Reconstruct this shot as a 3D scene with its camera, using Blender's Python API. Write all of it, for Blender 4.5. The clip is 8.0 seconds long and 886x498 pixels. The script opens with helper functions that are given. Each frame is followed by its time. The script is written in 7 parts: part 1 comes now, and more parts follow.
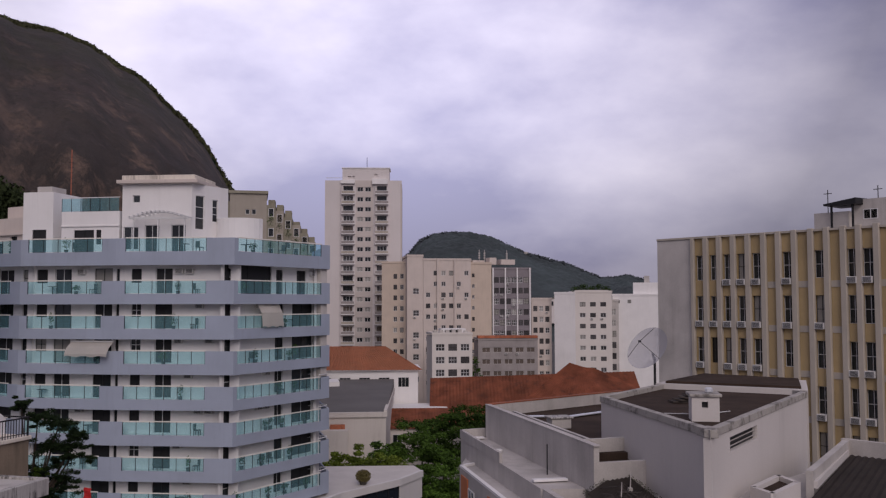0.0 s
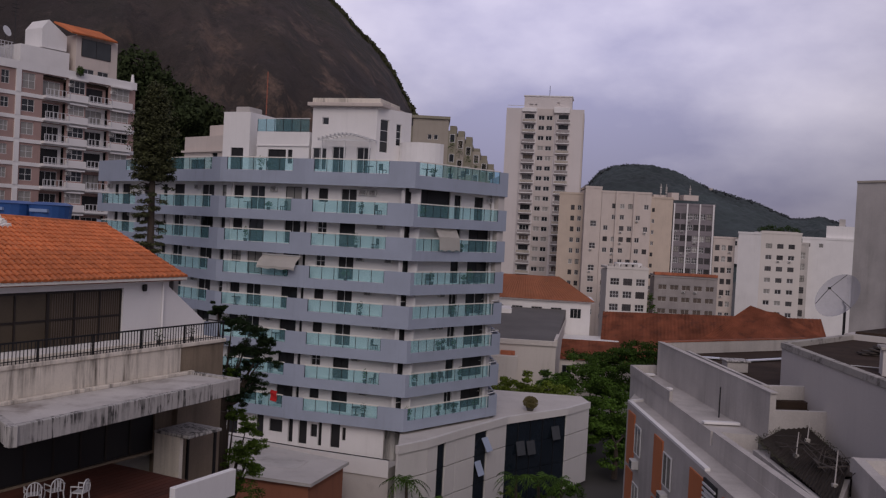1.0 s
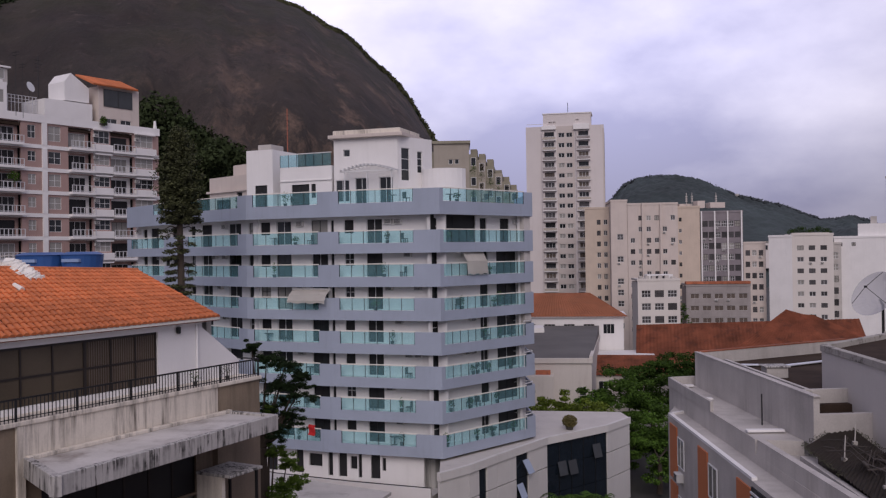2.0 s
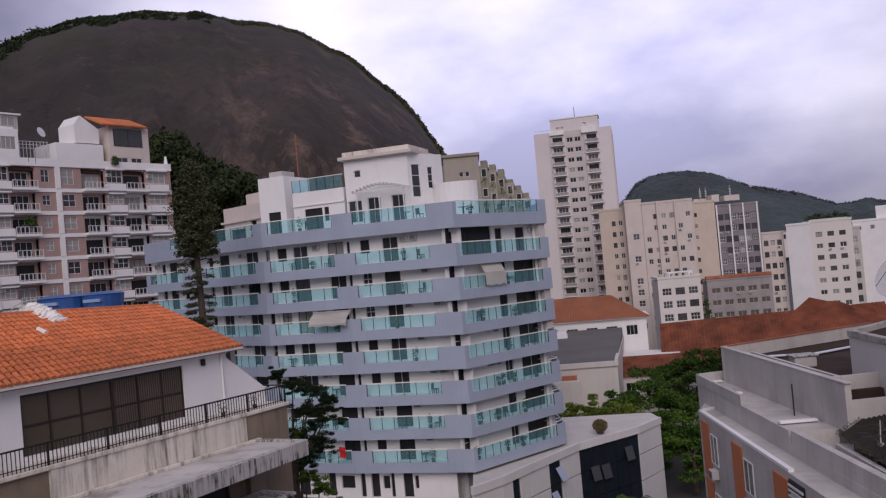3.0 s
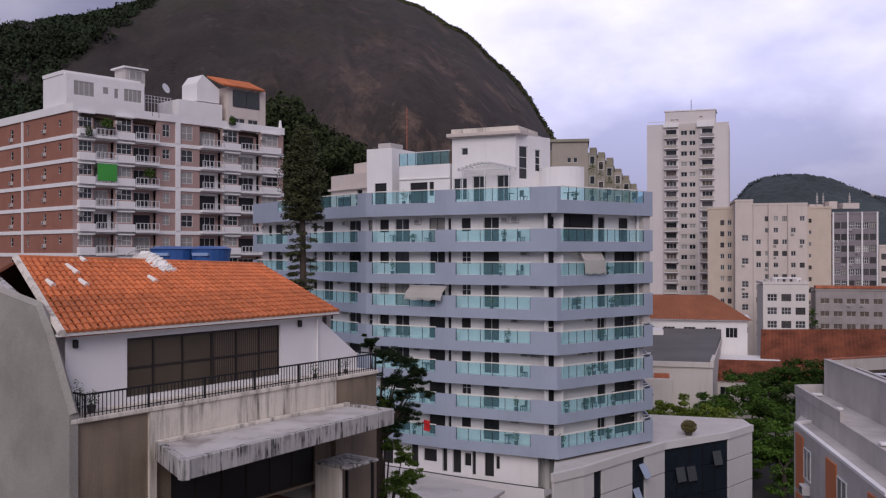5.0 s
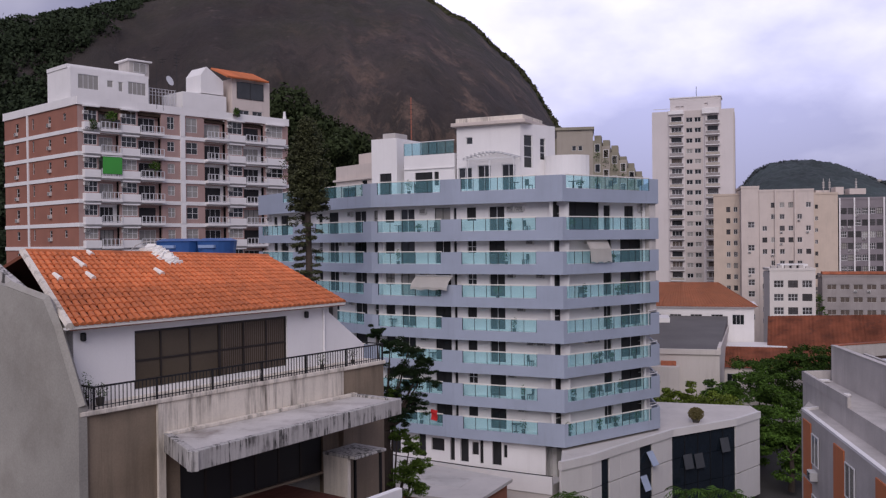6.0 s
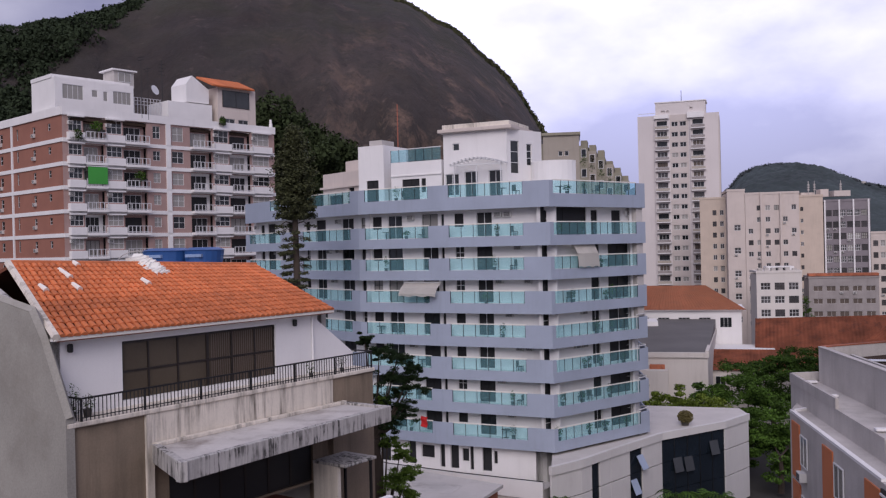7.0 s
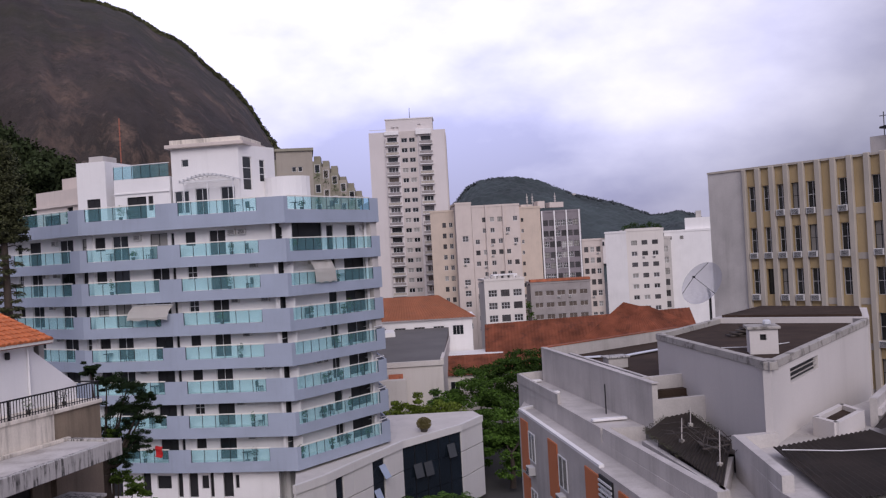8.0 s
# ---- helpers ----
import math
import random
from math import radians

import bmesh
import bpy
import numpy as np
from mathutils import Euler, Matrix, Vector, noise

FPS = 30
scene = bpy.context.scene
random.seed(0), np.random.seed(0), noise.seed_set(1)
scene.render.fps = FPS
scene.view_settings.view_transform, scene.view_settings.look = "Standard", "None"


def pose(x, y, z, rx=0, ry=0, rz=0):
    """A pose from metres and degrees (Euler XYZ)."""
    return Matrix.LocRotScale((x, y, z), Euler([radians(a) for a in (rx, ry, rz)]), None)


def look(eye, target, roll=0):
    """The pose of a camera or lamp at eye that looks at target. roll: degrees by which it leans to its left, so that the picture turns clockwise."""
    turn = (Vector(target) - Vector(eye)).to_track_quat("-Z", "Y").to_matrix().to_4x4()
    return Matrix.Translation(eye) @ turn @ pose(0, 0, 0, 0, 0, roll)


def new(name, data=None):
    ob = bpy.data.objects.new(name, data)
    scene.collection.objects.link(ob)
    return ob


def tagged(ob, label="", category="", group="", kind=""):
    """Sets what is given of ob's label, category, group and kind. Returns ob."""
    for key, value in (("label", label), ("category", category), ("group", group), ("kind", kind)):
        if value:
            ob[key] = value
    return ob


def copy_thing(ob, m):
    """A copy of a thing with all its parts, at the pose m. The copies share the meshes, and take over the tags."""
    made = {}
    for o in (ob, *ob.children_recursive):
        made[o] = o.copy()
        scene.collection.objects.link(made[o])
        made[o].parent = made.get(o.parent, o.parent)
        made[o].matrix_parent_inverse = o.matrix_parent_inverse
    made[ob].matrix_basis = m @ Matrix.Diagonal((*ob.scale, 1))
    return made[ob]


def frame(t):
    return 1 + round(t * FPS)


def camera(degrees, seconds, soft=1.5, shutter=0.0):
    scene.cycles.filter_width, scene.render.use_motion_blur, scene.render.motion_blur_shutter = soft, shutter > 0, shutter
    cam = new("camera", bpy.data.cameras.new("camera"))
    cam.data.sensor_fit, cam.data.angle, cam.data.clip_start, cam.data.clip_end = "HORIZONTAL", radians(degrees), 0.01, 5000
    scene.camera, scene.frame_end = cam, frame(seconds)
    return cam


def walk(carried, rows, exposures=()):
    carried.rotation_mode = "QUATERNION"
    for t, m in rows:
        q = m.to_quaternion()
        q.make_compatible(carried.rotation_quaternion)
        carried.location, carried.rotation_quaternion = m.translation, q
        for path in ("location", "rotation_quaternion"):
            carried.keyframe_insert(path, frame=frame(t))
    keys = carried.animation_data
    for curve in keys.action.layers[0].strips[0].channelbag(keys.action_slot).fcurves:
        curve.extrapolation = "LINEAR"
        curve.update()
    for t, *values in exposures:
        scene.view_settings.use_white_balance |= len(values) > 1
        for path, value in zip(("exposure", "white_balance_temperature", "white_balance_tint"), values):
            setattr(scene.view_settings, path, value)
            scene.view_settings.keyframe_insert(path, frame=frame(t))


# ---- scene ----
# ---------------------------------------------------------------- camera
EYE = 27.0
cam = camera(52.0, 8.0, soft=1.25)
# seconds, turn to the left, tilt up, lean to the right (degrees)
ROWS = [
    (0, -8.16, 3.40, 0.09), (0.2, -7.89, 1.69, -0.57), (0.5, -2.39, -0.27, -3.06), (1, 2.83, -1.35, -2.92), (1.5, 4.54, -0.73, -1.33), (1.7, 4.65, -0.34, -0.72), (2.8, 5.09, 0.97, 4.94),
    (3, 5.59, 1.08, 5.09),
    (3.5, 9.74, 1.19, 2.98), (4, 11.43, 1.22, 0.21), (4.5, 11.63, 1.27, -0.16), (4.7, 11.77, 0.78, -0.02), (5.8, 12.23, -0.39, 0.07),
    (6, 12.30, -0.53, 0.64), (6.5, 12.41, -0.66, 1.39), (7, 11.53, -0.14, 1.31), (7.2, 8.24, 0.12, 1.56), (7.5, 5.22, 0.38, 2.49), (7.7, 0.24, 0.26, 2.93), (8, -5.00, 0.19, 3.21),
]
EXPOSURES = [(0.0, -0.72, 6550, 21), (0.5, -0.92, 6600, 21), (1.0, -1.00, 6550, 21), (1.5, -0.66, 6450, 21), (3.0, -0.48, 6350, 21), (6.0, -0.33, 6200, 21), (8.0, -0.17, 6150, 21)]
walk(cam, [(t, pose(0, 0, EYE, 0, 0, yaw) @ pose(0, 0, 0, 90 + up) @ pose(0, 0, 0, 0, 0, -lean)) for t, yaw, up, lean in ROWS], EXPOSURES)

# ---------------------------------------------------------------- light
world = bpy.data.worlds.new("overcast_sky")
scene.world = world
world.use_nodes = True
wn, wl = world.node_tree.nodes, world.node_tree.links
wn.clear()


def wnode(kind, **values):
    n = wn.new(kind)
    for key, value in values.items():
        n.inputs[key].default_value = value
    return n


w_out = wnode("ShaderNodeOutputWorld")
w_bg = wnode("ShaderNodeBackground", Strength=1.06)
w_tc = wnode("ShaderNodeTexCoord")
w_map = wnode("ShaderNodeMapping", Scale=(1.0, 1.0, 1.9))
w_big = wnode("ShaderNodeTexNoise", Scale=2.1, Detail=8.0, Roughness=0.52)
w_ramp = wn.new("ShaderNodeValToRGB")
w_ramp.color_ramp.elements[0].position, w_ramp.color_ramp.elements[0].color = 0.40, (0.43, 0.435, 0.64, 1)
w_ramp.color_ramp.elements[1].position, w_ramp.color_ramp.elements[1].color = 0.63, (0.99, 0.98, 1.12, 1)
w_sky = wn.new("ShaderNodeTexSky")
w_sky.sky_type, w_sky.sun_disc, w_sky.sun_elevation, w_sky.sun_rotation = "NISHITA", False, radians(34), radians(176)
w_skys = wn.new("ShaderNodeVectorMath")
w_skys.operation = "SCALE"
w_skys.inputs["Scale"].default_value = 0.10
w_mix = wn.new("ShaderNodeMixRGB")
w_mix.inputs[0].default_value = 0.9
wl.new(w_tc.outputs["Generated"], w_map.inputs["Vector"])
wl.new(w_map.outputs[0], w_big.inputs["Vector"])
wl.new(w_big.outputs[0], w_ramp.inputs[0])
wl.new(w_sky.outputs[0], w_skys.inputs[0])
wl.new(w_skys.outputs[0], w_mix.inputs[1])
wl.new(w_ramp.outputs[0], w_mix.inputs[2])
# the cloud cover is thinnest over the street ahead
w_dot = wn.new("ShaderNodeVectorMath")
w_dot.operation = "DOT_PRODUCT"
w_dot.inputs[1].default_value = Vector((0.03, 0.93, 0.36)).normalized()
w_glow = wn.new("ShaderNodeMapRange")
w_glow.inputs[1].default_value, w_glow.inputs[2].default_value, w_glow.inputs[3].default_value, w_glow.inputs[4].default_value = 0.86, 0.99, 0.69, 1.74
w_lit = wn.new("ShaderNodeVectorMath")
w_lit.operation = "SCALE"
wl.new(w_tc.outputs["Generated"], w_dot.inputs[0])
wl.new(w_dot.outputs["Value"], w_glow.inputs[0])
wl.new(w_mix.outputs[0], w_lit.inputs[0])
# heavier cloud towards the horizon
w_xyz = wn.new("ShaderNodeSeparateXYZ")
w_low = wn.new("ShaderNodeMapRange")
w_low.inputs[1].default_value, w_low.inputs[2].default_value, w_low.inputs[3].default_value, w_low.inputs[4].default_value = 0.04, 0.19, 0.73, 1.0
w_both = wn.new("ShaderNodeMath")
w_both.operation = "MULTIPLY"
wl.new(w_tc.outputs["Generated"], w_xyz.inputs[0])
wl.new(w_xyz.outputs["Z"], w_low.inputs[0])
wl.new(w_glow.outputs[0], w_both.inputs[0])
wl.new(w_low.outputs[0], w_both.inputs[1])
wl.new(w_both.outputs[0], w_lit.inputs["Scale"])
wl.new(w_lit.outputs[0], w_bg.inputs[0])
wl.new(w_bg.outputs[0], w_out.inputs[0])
sun = new("sun", bpy.data.lights.new("sun", "SUN"))
sun.data.energy, sun.data.angle, sun.data.color = 1.95, radians(40), (1.0, 0.935, 0.85)
sun.matrix_world = look((8, -60, 130), (0, 60, 50))
# ---------------------------------------------------------------- materials
def mat(name, color, rough=0.8, metal=0.0, vary=0.12, scale=1.2, grain=14.0, bump=0.15, dirt=0.0, dirt_color=(0.05, 0.045, 0.04), random=0.0, streak=False, cover=0.5, thin=1.0, spec=0.5):
    """A worn surface: soft stains at one scale, fine grain at another, relief, and dirt with a shape of its own."""
    m = bpy.data.materials.new(name)
    m.use_nodes = True
    n, l = m.node_tree.nodes, m.node_tree.links
    b = n["Principled BSDF"]
    b.inputs["Roughness"].default_value, b.inputs["Metallic"].default_value = rough, metal
    b.inputs["Specular IOR Level"].default_value = spec
    geo = n.new("ShaderNodeNewGeometry")
    big, fine = n.new("ShaderNodeTexNoise"), n.new("ShaderNodeTexNoise")
    big.inputs["Scale"].default_value, big.inputs["Detail"].default_value = scale * 0.35, 5.0
    fine.inputs["Scale"].default_value, fine.inputs["Detail"].default_value = grain, 3.0
    for t in (big, fine):
        l.new(geo.outputs["Position"], t.inputs["Vector"])
    add = n.new("ShaderNodeMath")
    add.operation = "MULTIPLY_ADD"
    add.inputs[1].default_value = 0.35
    l.new(fine.outputs[0], add.inputs[0])
    l.new(big.outputs[0], add.inputs[2])
    ramp = n.new("ShaderNodeMapRange")
    ramp.inputs[1].default_value, ramp.inputs[2].default_value = 0.4, 0.95
    ramp.inputs[3].default_value, ramp.inputs[4].default_value = 1.0 - vary, 1.0 + vary
    l.new(add.outputs[0], ramp.inputs[0])
    value = ramp.outputs[0]
    if random:
        info = n.new("ShaderNodeObjectInfo")
        rr = n.new("ShaderNodeMapRange")
        rr.inputs[3].default_value, rr.inputs[4].default_value = 1.0 - random, 1.0 + random
        l.new(info.outputs["Random"], rr.inputs[0])
        mul = n.new("ShaderNodeMath")
        mul.operation = "MULTIPLY"
        l.new(value, mul.inputs[0])
        l.new(rr.outputs[0], mul.inputs[1])
        value = mul.outputs[0]
        ri = n.new("ShaderNodeMapRange")
        ri.inputs[3].default_value, ri.inputs[4].default_value = 1.0 - random, 1.0 + random
        l.new(geo.outputs["Random Per Island"], ri.inputs[0])
        mul = n.new("ShaderNodeMath")
        mul.operation = "MULTIPLY"
        l.new(value, mul.inputs[0])
        l.new(ri.outputs[0], mul.inputs[1])
        value = mul.outputs[0]
    tint = n.new("ShaderNodeVectorMath")
    tint.operation = "SCALE"
    tint.inputs[0].default_value = color[:3]
    l.new(value, tint.inputs["Scale"])
    out = tint.outputs[0]
    if dirt:
        dn = n.new("ShaderNodeTexNoise")
        dn.inputs["Scale"].default_value, dn.inputs["Detail"].default_value, dn.inputs["Roughness"].default_value = 1.0, 6.0, 0.7
        dm = n.new("ShaderNodeMapping")
        dm.inputs["Scale"].default_value = (2.6 * thin, 2.6 * thin, 0.22 * thin) if streak else (0.9 * thin, 0.9 * thin, 0.9 * thin)
        l.new(geo.outputs["Position"], dm.inputs["Vector"])
        l.new(dm.outputs[0], dn.inputs["Vector"])
        dr = n.new("ShaderNodeMapRange")
        dr.inputs[1].default_value, dr.inputs[2].default_value = cover, cover + 0.22 / thin
        dr.inputs[3].default_value, dr.inputs[4].default_value = 0.0, dirt
        l.new(dn.outputs[0], dr.inputs[0])
        mx = n.new("ShaderNodeMixRGB")
        mx.inputs[2].default_value = (*dirt_color, 1)
        blot = n.new("ShaderNodeMapRange")
        blot.inputs[1].default_value, blot.inputs[2].default_value = 0.42, 0.58
        blot.inputs[3].default_value, blot.inputs[4].default_value = 0.25, 1.0
        patch = n.new("ShaderNodeTexNoise")
        patch.inputs["Scale"].default_value, patch.inputs["Detail"].default_value = 0.45 * thin, 3.0
        l.new(geo.outputs["Position"], patch.inputs["Vector"])
        l.new(patch.outputs[0], blot.inputs[0])
        both = n.new("ShaderNodeMath")
        both.operation = "MULTIPLY"
        l.new(dr.outputs[0], both.inputs[0])
        l.new(blot.outputs[0], both.inputs[1])
        l.new(both.outputs[0], mx.inputs[0])
        l.new(out, mx.inputs[1])
        out = mx.outputs[0]
    l.new(out, b.inputs["Base Color"])
    if bump:
        bp = n.new("ShaderNodeBump")
        bp.inputs["Strength"].default_value, bp.inputs["Distance"].default_value = bump, 0.03
        l.new(add.outputs[0], bp.inputs["Height"])
        l.new(bp.outputs[0], b.inputs["Normal"])
    return m


def glass_mat(name, color, rough=0.05, alpha=0.55, clear=0.36):
    m = bpy.data.materials.new(name)
    m.use_nodes = True
    n, l = m.node_tree.nodes, m.node_tree.links
    n.clear()
    out = n.new("ShaderNodeOutputMaterial")
    mix, tr, fr = n.new("ShaderNodeMixShader"), n.new("ShaderNodeBsdfTransparent"), n.new("ShaderNodeBsdfPrincipled")
    tr.inputs[0].default_value = (*[min(1.0, clear + (1.1 - clear) * c) for c in color], 1)
    fr.inputs["Base Color"].default_value = (*color, 1)
    fr.inputs["Roughness"].default_value = rough
    mix.inputs[0].default_value = alpha
    l.new(tr.outputs[0], mix.inputs[1])
    l.new(fr.outputs[0], mix.inputs[2])
    l.new(mix.outputs[0], out.inputs[0])
    return m


M_BAND = mat("blue_grey_render", (0.355, 0.405, 0.50), 0.75, vary=0.08, dirt=0.12, streak=True, cover=0.52)
M_WHITE = mat("white_render", (0.80, 0.785, 0.775), 0.85, vary=0.05, dirt=0.22, dirt_color=(0.35, 0.33, 0.31), streak=True, thin=0.6)
M_CREAM = mat("cream_render", (0.62, 0.545, 0.495), 0.88, vary=0.07, dirt=0.2, dirt_color=(0.25, 0.22, 0.19), streak=True)
M_BEIGE = mat("beige_render", (0.60, 0.50, 0.41), 0.88, vary=0.08, dirt=0.2, dirt_color=(0.22, 0.19, 0.15), streak=True)
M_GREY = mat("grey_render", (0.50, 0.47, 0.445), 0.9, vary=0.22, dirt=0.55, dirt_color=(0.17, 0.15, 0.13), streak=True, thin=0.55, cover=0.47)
M_CONCRETE = mat("stained_concrete", (0.48, 0.46, 0.44), 0.9, vary=0.15, dirt=0.92, dirt_color=(0.025, 0.024, 0.023), streak=True, cover=0.47, bump=0.4, thin=2.6)
M_TERRACE = mat("terrace_render", (0.71, 0.65, 0.565), 0.9, vary=0.16, dirt=0.92, dirt_color=(0.10, 0.082, 0.065), streak=True, cover=0.47, thin=1.0)
M_TILE = mat("terracotta_tile", (0.55, 0.16, 0.055), 0.85, vary=0.12, random=0.14, dirt=0.35, dirt_color=(0.2, 0.08, 0.05), bump=0.2)
M_OLDTILE = mat("old_clay_tile", (0.40, 0.13, 0.066), 0.9, vary=0.5, random=0.25, dirt=0.7, dirt_color=(0.10, 0.05, 0.04), bump=0.3)
# orange brick, its colour darkened for the shade on the side front
M_BRICK2 = mat("orange_brick_shade_tint", (0.31, 0.135, 0.095), 0.9, vary=0.12, dirt=0.3, dirt_color=(0.2, 0.1, 0.08), streak=True)
M_BRICK = mat("red_brick_facing", (0.385, 0.262, 0.235), 0.9, vary=0.12, dirt=0.2, dirt_color=(0.2, 0.1, 0.08), streak=True)
M_YELLOW = mat("ochre_panel", (0.45, 0.335, 0.175), 0.85, vary=0.12, dirt=0.3, dirt_color=(0.3, 0.24, 0.15), streak=True)
M_RIB = mat("sand_concrete_rib", (0.45, 0.405, 0.345), 0.88, vary=0.12, dirt=0.4, dirt_color=(0.22, 0.19, 0.15), streak=True, thin=0.8)
M_ROOF = mat("dark_roof_felt", (0.054, 0.037, 0.028), 1.0, spec=0.15, vary=0.4, dirt=0.6, dirt_color=(0.022, 0.017, 0.014), bump=0.4)
M_LEAF = mat("foliage", (0.048, 0.095, 0.016), 0.8, vary=0.3, scale=1.0, random=0.5, bump=0.0, spec=0.12)
M_FOREST = mat("forest", (0.029, 0.041, 0.022), 0.9, vary=0.45, scale=0.2, grain=0.5, random=0.12, bump=0.0, spec=0.1)
# the blue of distant haze is put into this foliage colour
M_FARHILL = mat("far_woods_haze_tint", (0.042, 0.057, 0.060), 0.95, vary=0.45, scale=0.05, grain=0.2, bump=0.0)
M_BARK = mat("bark", (0.06, 0.045, 0.035), 0.95, vary=0.25, bump=0.5)
M_GROUND = mat("asphalt_and_soil", (0.06, 0.058, 0.055), 0.95, vary=0.25, scale=0.3)
# near-black colour stands in for the shade inside rooms and openings
M_DARK = mat("painted_dark_interior", (0.013, 0.013, 0.015), 0.6, vary=0.1, bump=0.0)
M_FRAME = mat("white_aluminium", (0.7, 0.7, 0.7), 0.5, vary=0.03, bump=0.0)
M_IRON = mat("black_iron", (0.03, 0.03, 0.032), 0.5, metal=0.6, vary=0.1, bump=0.0)
M_WINDOW = mat("window_glass", (0.028, 0.032, 0.036), 0.08, vary=0.3, scale=2.0, grain=3.0, random=0.4, bump=0.0)
M_GLASS = glass_mat("teal_glass", (0.34, 0.66, 0.72), 0.02, 0.12, 0.58)
M_BROWNGLASS = mat("bronze_glass", (0.080, 0.064, 0.046), 0.2, vary=0.2, bump=0.0)
M_ORANGE = mat("orange_panel", (0.55, 0.17, 0.06), 0.7, vary=0.08, dirt=0.2, streak=True)
M_BLUE = mat("blue_plastic", (0.03, 0.10, 0.30), 0.4, vary=0.08, bump=0.0)
# pane colour lifted to grey: the haze of distance is painted in
M_FARPANE = mat("haze_tinted_far_glass", (0.085, 0.082, 0.085), 0.15, vary=0.3, scale=2.0, grain=3.0, random=0.4, bump=0.0)
M_AC = mat("air_conditioner_white", (0.62, 0.61, 0.59), 0.6, vary=0.06, bump=0.0)
# ---------------------------------------------------------------- building blocks
# where each building stands: shift in metres and turn about the upright in degrees
SITES = {
    "blue": pose(-5.44, 15.18, 0.33, 0, 0, -4.56),
    "house": pose(-3.41, 6.75, 0.18, 0, 0, -5.85),
    "red": pose(-33.17, 26.18, 2.37, 0, 0, -16.34),
    "right": pose(2.33, 6.66, 0.5, 0, 0, 3.69),
    "yellow": pose(-2.17, 3.03, -0.86, 0, 0, 2.3),
    "tower": pose(-8.94, 63.8, 3.55, 0, 0, -2.99) @ Matrix.Translation((10.0, 0, 0)) @ Matrix.Scale(1.1, 4, (1, 0, 0)) @ Matrix.Translation((-10.0, 0, 0)),
    "far": pose(31.68, 39.43, 1.36, 0, 0, 10.28),
    "mid": pose(1.01, 1.97, 3.57, 0, 0, 1.13),
    "low": Matrix.Translation((0, 0, EYE)) @ Matrix.Scale(1.06, 4) @ Matrix.Translation((0, 0, -EYE)) @ pose(3.9, 13.36, 1.97, 0, 0, 3.68),
    "pine": pose(-8.15, 18.33, 0.68, 0, 0, -5.5),
    "tanks": pose(-7.19, 10.41, -0.43, 0, 0, -6.56),
    "back": pose(-1.8, 29.62, 0.25, 0, 0, -0.73),
    "woods": pose(-8.17, 34.35, 3.08, 0, 0, -3.76),
    "plain": Matrix(),
}
PLACE = [Matrix()]
DEEP = 12.0  # how far walls run down into the ground


def site(key):
    """What is built from here on stands on that site."""
    PLACE[0] = SITES[key]


def part(name, bm, material, parent=None, label=""):
    me = bpy.data.meshes.new(name)
    bm.to_mesh(me)
    bm.free()
    for m in material if isinstance(material, (list, tuple)) else (material,):
        me.materials.append(m)
    ob = new(name, me)
    ob.parent = parent
    if parent is None:
        ob.matrix_world = PLACE[0]
    if label:
        ob["label"] = label
    return ob


def again(name, me, parent, m):
    """A further piece on a mesh that is there already."""
    ob = new(name, me)
    ob.parent = parent
    ob.matrix_local = m
    return ob


def thing(name, label, category, group="", kind="", m=None):
    ob = new(name)
    ob.matrix_world = PLACE[0] if m is None else PLACE[0] @ m
    return tagged(ob, label, category, group, kind)


def add_box(bm, x0, x1, y0, y1, z0, z1, m=None, bevel=0.0):
    z0 = -DEEP if z0 == 0 and z1 > 4 else z0
    vs = [bm.verts.new(Vector(p) if m is None else m @ Vector(p)) for p in
          ((x0, y0, z0), (x1, y0, z0), (x1, y1, z0), (x0, y1, z0), (x0, y0, z1), (x1, y0, z1), (x1, y1, z1), (x0, y1, z1))]
    fs = [bm.faces.new([vs[i] for i in f]) for f in ((3, 2, 1, 0), (4, 5, 6, 7), (0, 1, 5, 4), (1, 2, 6, 5), (2, 3, 7, 6), (3, 0, 4, 7))]
    if bevel:
        bmesh.ops.bevel(bm, geom=list({e for f in fs for e in f.edges}), offset=bevel, segments=1, affect="EDGES")
    return bm


def box(x0, x1, y0, y1, z0, z1, m=None, bevel=0.0):
    return add_box(bmesh.new(), x0, x1, y0, y1, z0, z1, m, bevel)


def add_prism(bm, foot, z0, z1, top=None):
    """A solid over a footprint (any order of turning); top: heights of its upper corners, one for each."""
    z0 = -DEEP if z0 == 0 and z1 > 3 else z0
    area = sum(a[0] * b[1] - b[0] * a[1] for a, b in zip(foot, foot[1:] + foot[:1]))
    order = list(range(len(foot))) if area > 0 else list(range(len(foot)))[::-1]
    lo = [bm.verts.new((foot[i][0], foot[i][1], z0)) for i in order]
    hi = [bm.verts.new((foot[i][0], foot[i][1], z1 if top is None else top[i])) for i in order]
    n = len(lo)
    bm.faces.new(lo[::-1])
    bm.faces.new(hi)
    for i in range(n):
        bm.faces.new((lo[i], lo[(i + 1) % n], hi[(i + 1) % n], hi[i]))
    return bm


def prism(foot, z0, z1, top=None):
    return add_prism(bmesh.new(), foot, z0, z1, top)


def along(p, q):
    """A frame for a wall from p to q as seen from its front: x along it, y into it, z up; and its length."""
    p, q = Vector(p[:2]), Vector(q[:2])
    d = (q - p).normalized()
    m = Matrix(((d.x, -d.y, 0, p.x), (d.y, d.x, 0, p.y), (0, 0, 1, 0), (0, 0, 0, 1)))
    return m, (q - p).length


